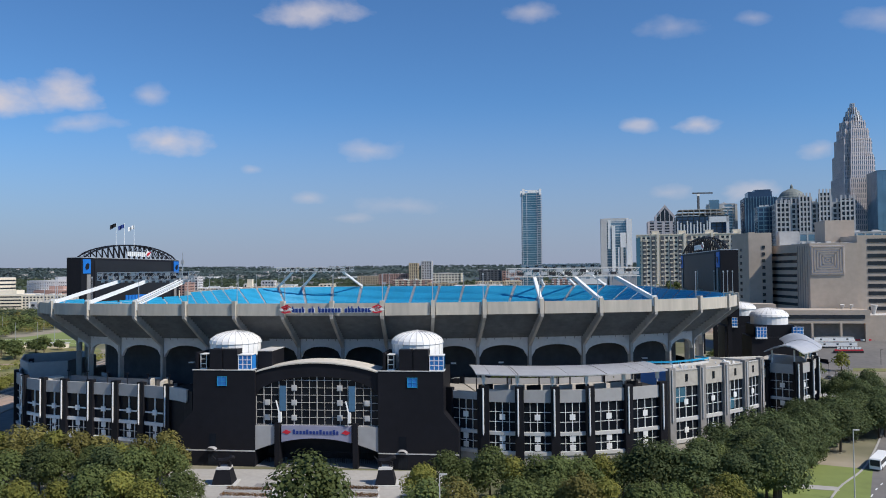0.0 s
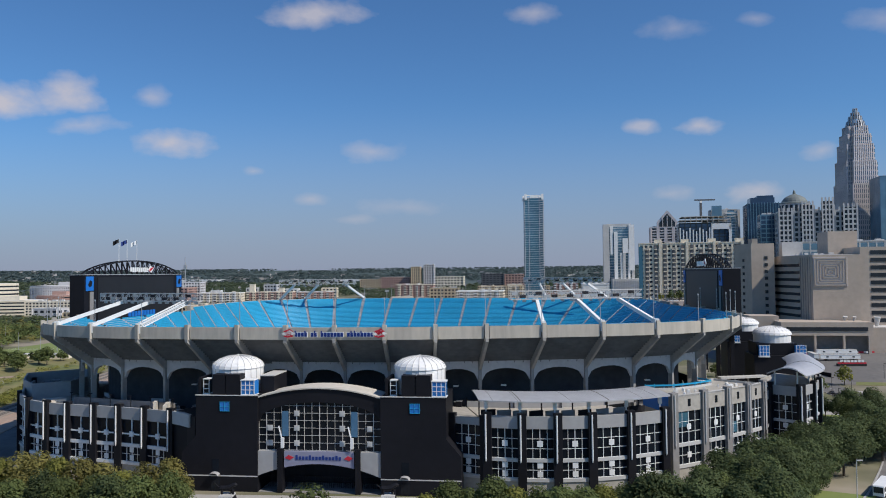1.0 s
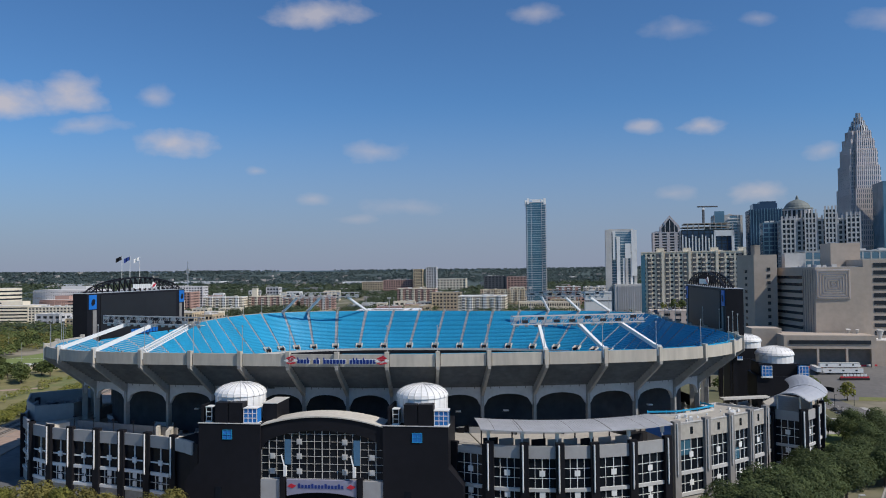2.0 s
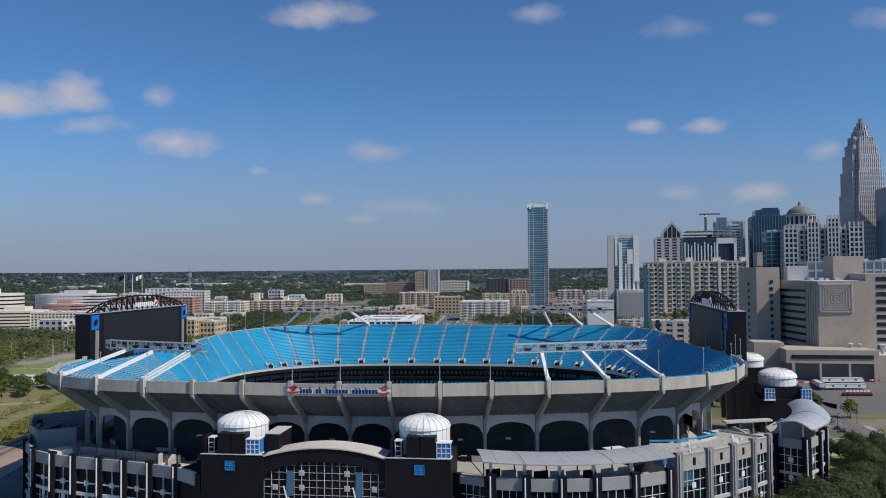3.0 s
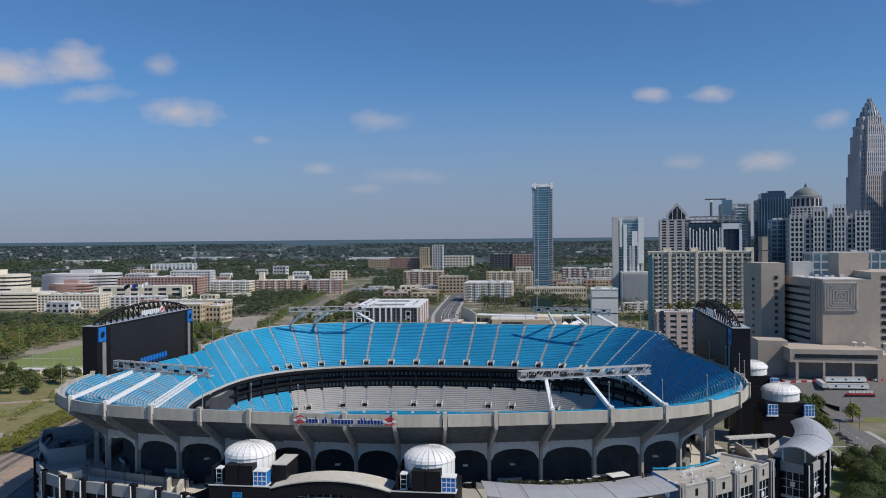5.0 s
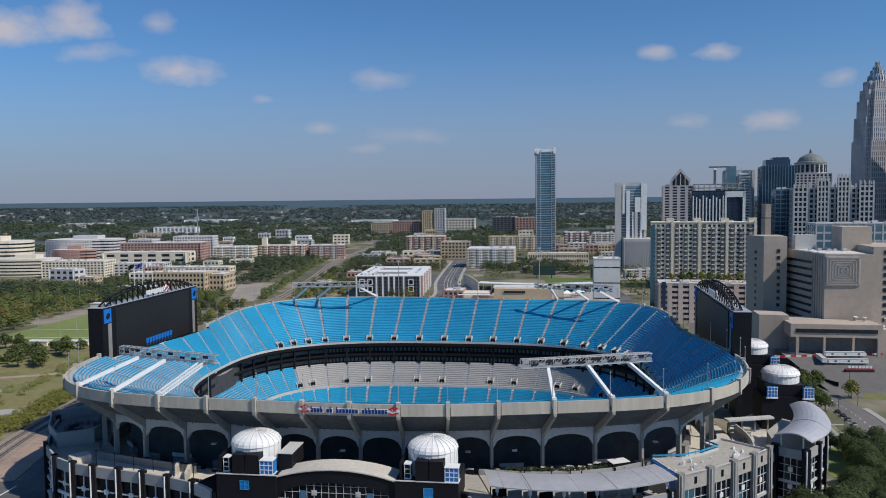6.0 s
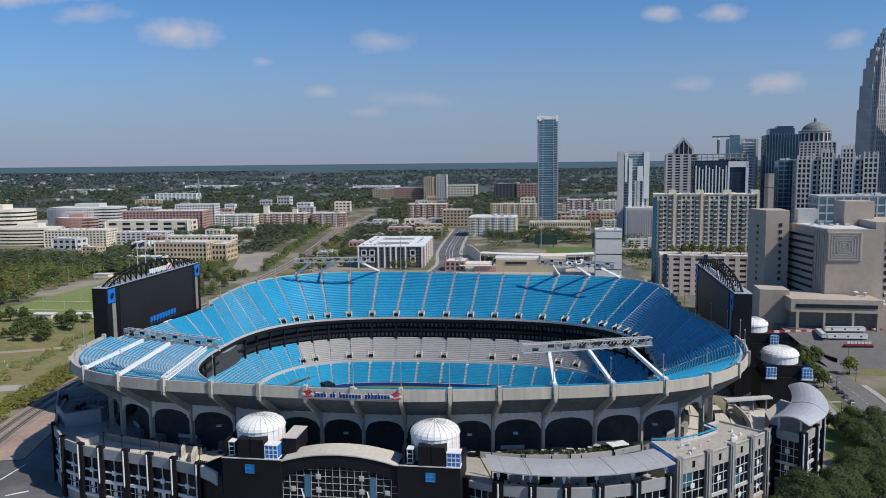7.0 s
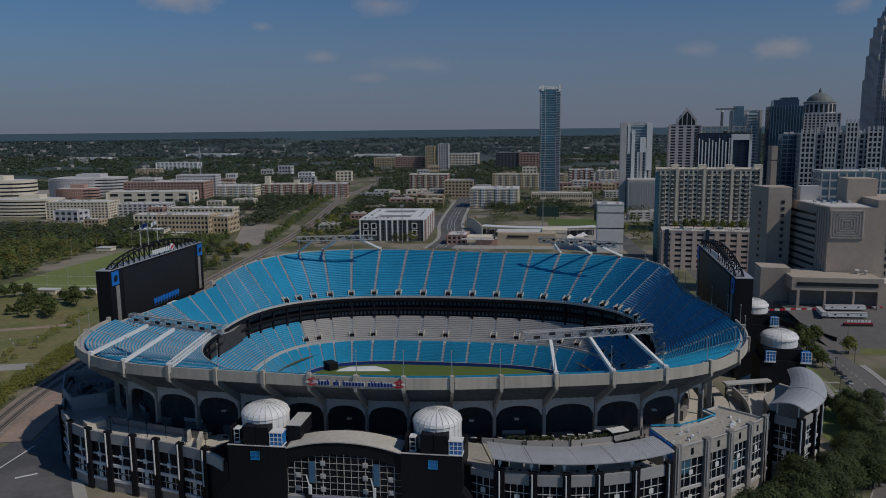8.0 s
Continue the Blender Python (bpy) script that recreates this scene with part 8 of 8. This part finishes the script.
for i in range(760):
    x, y = west_rng.uniform(-680, -340), west_rng.uniform(520, 1010)
    if (x > -362 - (y - 560) * 0.225 and y < 775) or any(abs(x - bx) < bw and abs(y - by) < bd for bx, by, bw, bd in KEEP_CLEAR) or (y > 860 and x > -372):
        continue
    clump(brown_b if west_rng.random() < 0.22 else west_b, west_rng, x, y, 0, west_rng.uniform(8, 14), west_rng.uniform(4, 7), 0.85, 90)
for i in range(240):
    clump(brown_b if west_rng.random() < 0.2 else west_b, west_rng, west_rng.uniform(-486, -378), west_rng.uniform(596, 800), 0, west_rng.uniform(7, 12), west_rng.uniform(3.5, 6), 0.85, 80)
solid("brown_thicket", brown_b, LEAF[3], "olive brown trees among the west woods", "woods", kind="stuff")
solid("west_thicket", west_b, LEAF[0], "dense dark green woods west of the practice field", "woods", kind="stuff")
rail_b, rail_rng = Build(), random.Random(8)
for x, y, k in RAIL_TREES:
    clump(rail_b, rail_rng, x, y, 0, 11 * k, 5.2 * k, 0.9, 110)
town_b = [Build(), Build()]
for i, (x, y, k) in enumerate(TOWN_TREES):
    for e in range(3):
        clump(town_b[i % 3 == 0], rail_rng, x + 2.2 * k * math.cos(2.1 * e + i), y + 2.2 * k * math.sin(2.1 * e + i), 0.4 * e, 10 * k, 3.6 * k, 0.7, 70)
solid("town_trees", town_b[0], LEAF[2], "dark green trees between railway, field and town blocks", "trees", kind="stuff")
solid("autumn_town_trees", town_b[1], LEAF[1], "yellowing trees between railway, field and town blocks", "trees", kind="stuff")
hedge_b = Build()
for x, y, k in HEDGE:
    clump(hedge_b, rail_rng, x, y, 0, 3.6 * k, 2.3 * k, 0.33, 130)
solid("railway_hedge", hedge_b, LEAF[1], "tangle of yellow-green bushes beside the railway", "hedge", kind="stuff")
solid("railway_woods", rail_b, LEAF[0], "green trees along the railway and before the town", "woods", kind="stuff")


# ---- vehicles and small things ----
def car(x, y, turn, paint, z=0.08, group="street cars"):
    word = ("white", "black", "silver", "red")[paint]
    m = pose(x, y, z, 0, 0, turn)
    t = thing("car", (x, y, z), f"{word} parked car on the asphalt", "car", group, turn=0)
    part("body", CAR_BODY[paint], None, t, "", m)
    part("cabin", CAR_CABIN, None, t, "dark glazed cabin", m)
    for a, b in ((-1.35, -0.8), (1.35, -0.8), (-1.35, 0.8), (1.35, 0.8)):
        part("wheel", CAR_WHEEL, None, t, "", m @ pose(a, b, 0.33))


def car_body():
    b = Build()
    b.loft([[(x, y, z) for x, z in ((-2.2, 0.3), (2.2, 0.3), (2.25, 0.75), (1.1, 0.95), (-1.9, 1.0), (-2.25, 0.8))] for y in (-0.88, 0.88)])
    return b


CAR_BODY = [car_body().mesh("body", m) for m in CAR_PAINT]
CAR_CABIN = Build().loft([[(-1.8, -0.8, 0.97), (1.0, -0.8, 0.95), (1.0, 0.8, 0.95), (-1.8, 0.8, 0.97)], [(-1.3, -0.65, 1.45), (0.3, -0.65, 1.45), (0.3, 0.65, 1.45), (-1.3, 0.65, 1.45)]]).mesh("cabin", WINDOW)
CAR_WHEEL = Build().rod((0, -0.12, 0), (0, 0.12, 0), 0.33, 10).mesh("wheel", TYRE)
for x, y, t, p in ((183.4, 359.5, 78, 1), (182.6, 353, 78, 1), (181.6, 346.4, 78, 2), (180.2, 338.5, 76, 0), (186, 322, 74, 1)):
    car(x, y, t, p)
car_rng = random.Random(3)
for i in range(40):
    car(car_rng.uniform(-140, -40), car_rng.choice((950, 965, 985, 1000, 1020)), 90 + car_rng.uniform(-4, 4), car_rng.randrange(4), 0.12, "town cars")
for i in range(12):
    car(car_rng.uniform(-14, 10) + (i * 3.5), 880 + 40 * i, 86, car_rng.randrange(4), 0.12, "town cars")
bus = thing("bus", (115.5, 201, 0.08), "white city bus with dark windows on the street", "bus")
bm_ = pose(115.5, 201, 0.08, 0, 0, 50)
part("body", Build().loft([[(x, y, z) for x, z in ((-6.0, 0.45), (6.0, 0.45), (6.0, 2.9), (5.8, 3.15), (-5.8, 3.15), (-6.0, 2.9))] for y in (-1.28, 1.28)]).mesh("body", WHITE), None, bus, "", bm_)
part("windscreen", Build().box(-6.03, 0, 1.3, 0.08, 2.2, 1.5).mesh("windscreen", WINDOW), None, bus, "", bm_)
for s_ in (-1.3, 1.3):
    part("side_glass", Build().box(0, s_, 1.5, 10.6, 0.06, 1.1).mesh("side_glass", WINDOW), None, bus, "", bm_)
for a in (-3.8, 3.6):
    for b_ in (-1.15, 1.15):
        part("wheel", Build().rod((a, b_ - 0.15, 0.5), (a, b_ + 0.15, 0.5), 0.5, 12).mesh("wheel", TYRE), None, bus, "", bm_)
for x, y, w, t in ((228, 437, 22, -5), (215.5, 443, 15, 78), (232, 448.5, 23, -3)):
    z = lot_z(x, y) + 0.1
    tr = thing("trailer", (x, y, z), "long white trailer parked by the lot", "trailer", "parked trailers")
    tm = pose(x, y, z, 0, 0, t)
    part("body", Build().box(0, 0, 0.9, w, 2.5, 2.3).mesh("body", WHITE), None, tr, "", tm)
    part("roof", Build().box(0, 0, 3.2, w + 0.2, 2.7, 0.2).mesh("roof", PALE), None, tr, "", tm)
    for k in (-0.33, 0.0, 0.33):
        part("window", Build().box(k * w, -1.27, 1.8, 1.2, 0.1, 0.8).mesh("window", WINDOW), None, tr, "", tm)
    for k in (-0.35, 0.35):
        part("axle", Build().box(k * w, 0, 0, 1.2, 2.2, 1.0).mesh("axle", TYRE), None, tr, "", tm)
bz = lot_z(228.5, 425)
tb_ = thing("banner_trailer", (228.5, 425, bz), "low red and white banner on a flat trailer", "banner")
tm = pose(228.5, 425, bz + 0.1, 0, 0, -5)
part("flatbed", Build().box(0, 0.4, 0, 15.5, 2.4, 1.2).mesh("flatbed", TYRE), None, tb_, "", tm)
part("red_board", Build().box(0, -0.2, 0.6, 15.5, 0.3, 1.5).mesh("red_board", RED), None, tb_, "", tm)
for k in range(7):
    part("white_bar", Build().box(-5.6 + 1.9 * k, -0.3, 2.1, 1.4, 0.3, 1.3).mesh("white_bar", WHITE), None, tb_, "", tm)
barrier = thing("lot_barrier", (222, 448, 7.5), "striped red and white barrier along the lot", "barrier")
for k in range(22):
    x, y = 187 + 3.2 * k, 452.5 - 0.1 * k
    part("barrier_block", Build().box(x, y, lot_z(x, y) - 0.2, 3.0, 0.5, 1.3, -4), RED if k % 2 else WHITE, barrier)
for x, y, h in ((93.0, 172.0, 16), (-1.0, 138.0, 16)):
    lp = thing("street_lamp", (x, y, 0.05), "tall slim pale street lamp post", "street lamp", "street lamps")
    part("pole", Build().rod((x, y, 0), (x, y, h), 0.16, 8, 0.09), PALE, lp)
    part("lamp_head", Build().box(x + 0.7, y, h - 0.1, 1.4, 0.35, 0.2), PALE, lp)
for x, y in ((178.7, 350), (199.5, 372), (214, 408), (232, 400), (165.6, 319), (186, 402)):
    lp = thing("street_lamp", (x, y, 0.05), "slim dark street lamp beside the road", "street lamp", "street lamps")
    part("pole", Build().rod((x, y, 0), (x, y, 9), 0.12, 8, 0.08), CHARCOAL, lp)
    part("lamp_head", Build().box(x + 0.5, y, 9.0, 1.1, 0.35, 0.2), CHARCOAL, lp)
for i in range(16):
    x, y = -262 - tree_rng.uniform(0, 150), 545 + tree_rng.uniform(-6, 240)
    solid("field_light_pole", Build().rod((x, y, 0), (x, y, 17), 0.2, 6, 0.12), STEEL, "thin pale light pole beside the practice field", "pole", "field poles")
for i in range(22):
    x, y = -400 + i * 7.2, 405 + tree_rng.uniform(-4, 18)
    solid("meadow_post", Build().box(x, y, 0, 0.5, 0.5, 1.2), PALE, "short pale post in the meadow", "post", "meadow posts")
for x, y, w, d in ((-312, 549, 16, 7), (-284, 548, 20, 7), (-368, 762, 16, 10), (-352, 470, 14, 8), (-367, 864, 50, 16), (-330, 880, 26, 14)):
    sh = thing("field_shed", (x, y, 0), "low pale shed beside the practice field", "shed", "field sheds")
    h = 9.5 if w >= 50 else 3.2
    part("wall", Build().box(x, y, 0, w, d, h, -5), CREAM, sh)
    part("roof", Build().box(x, y, h, w + 1, d + 1, 0.4, -5), WHITE if w >= 50 else ROOFING, sh)
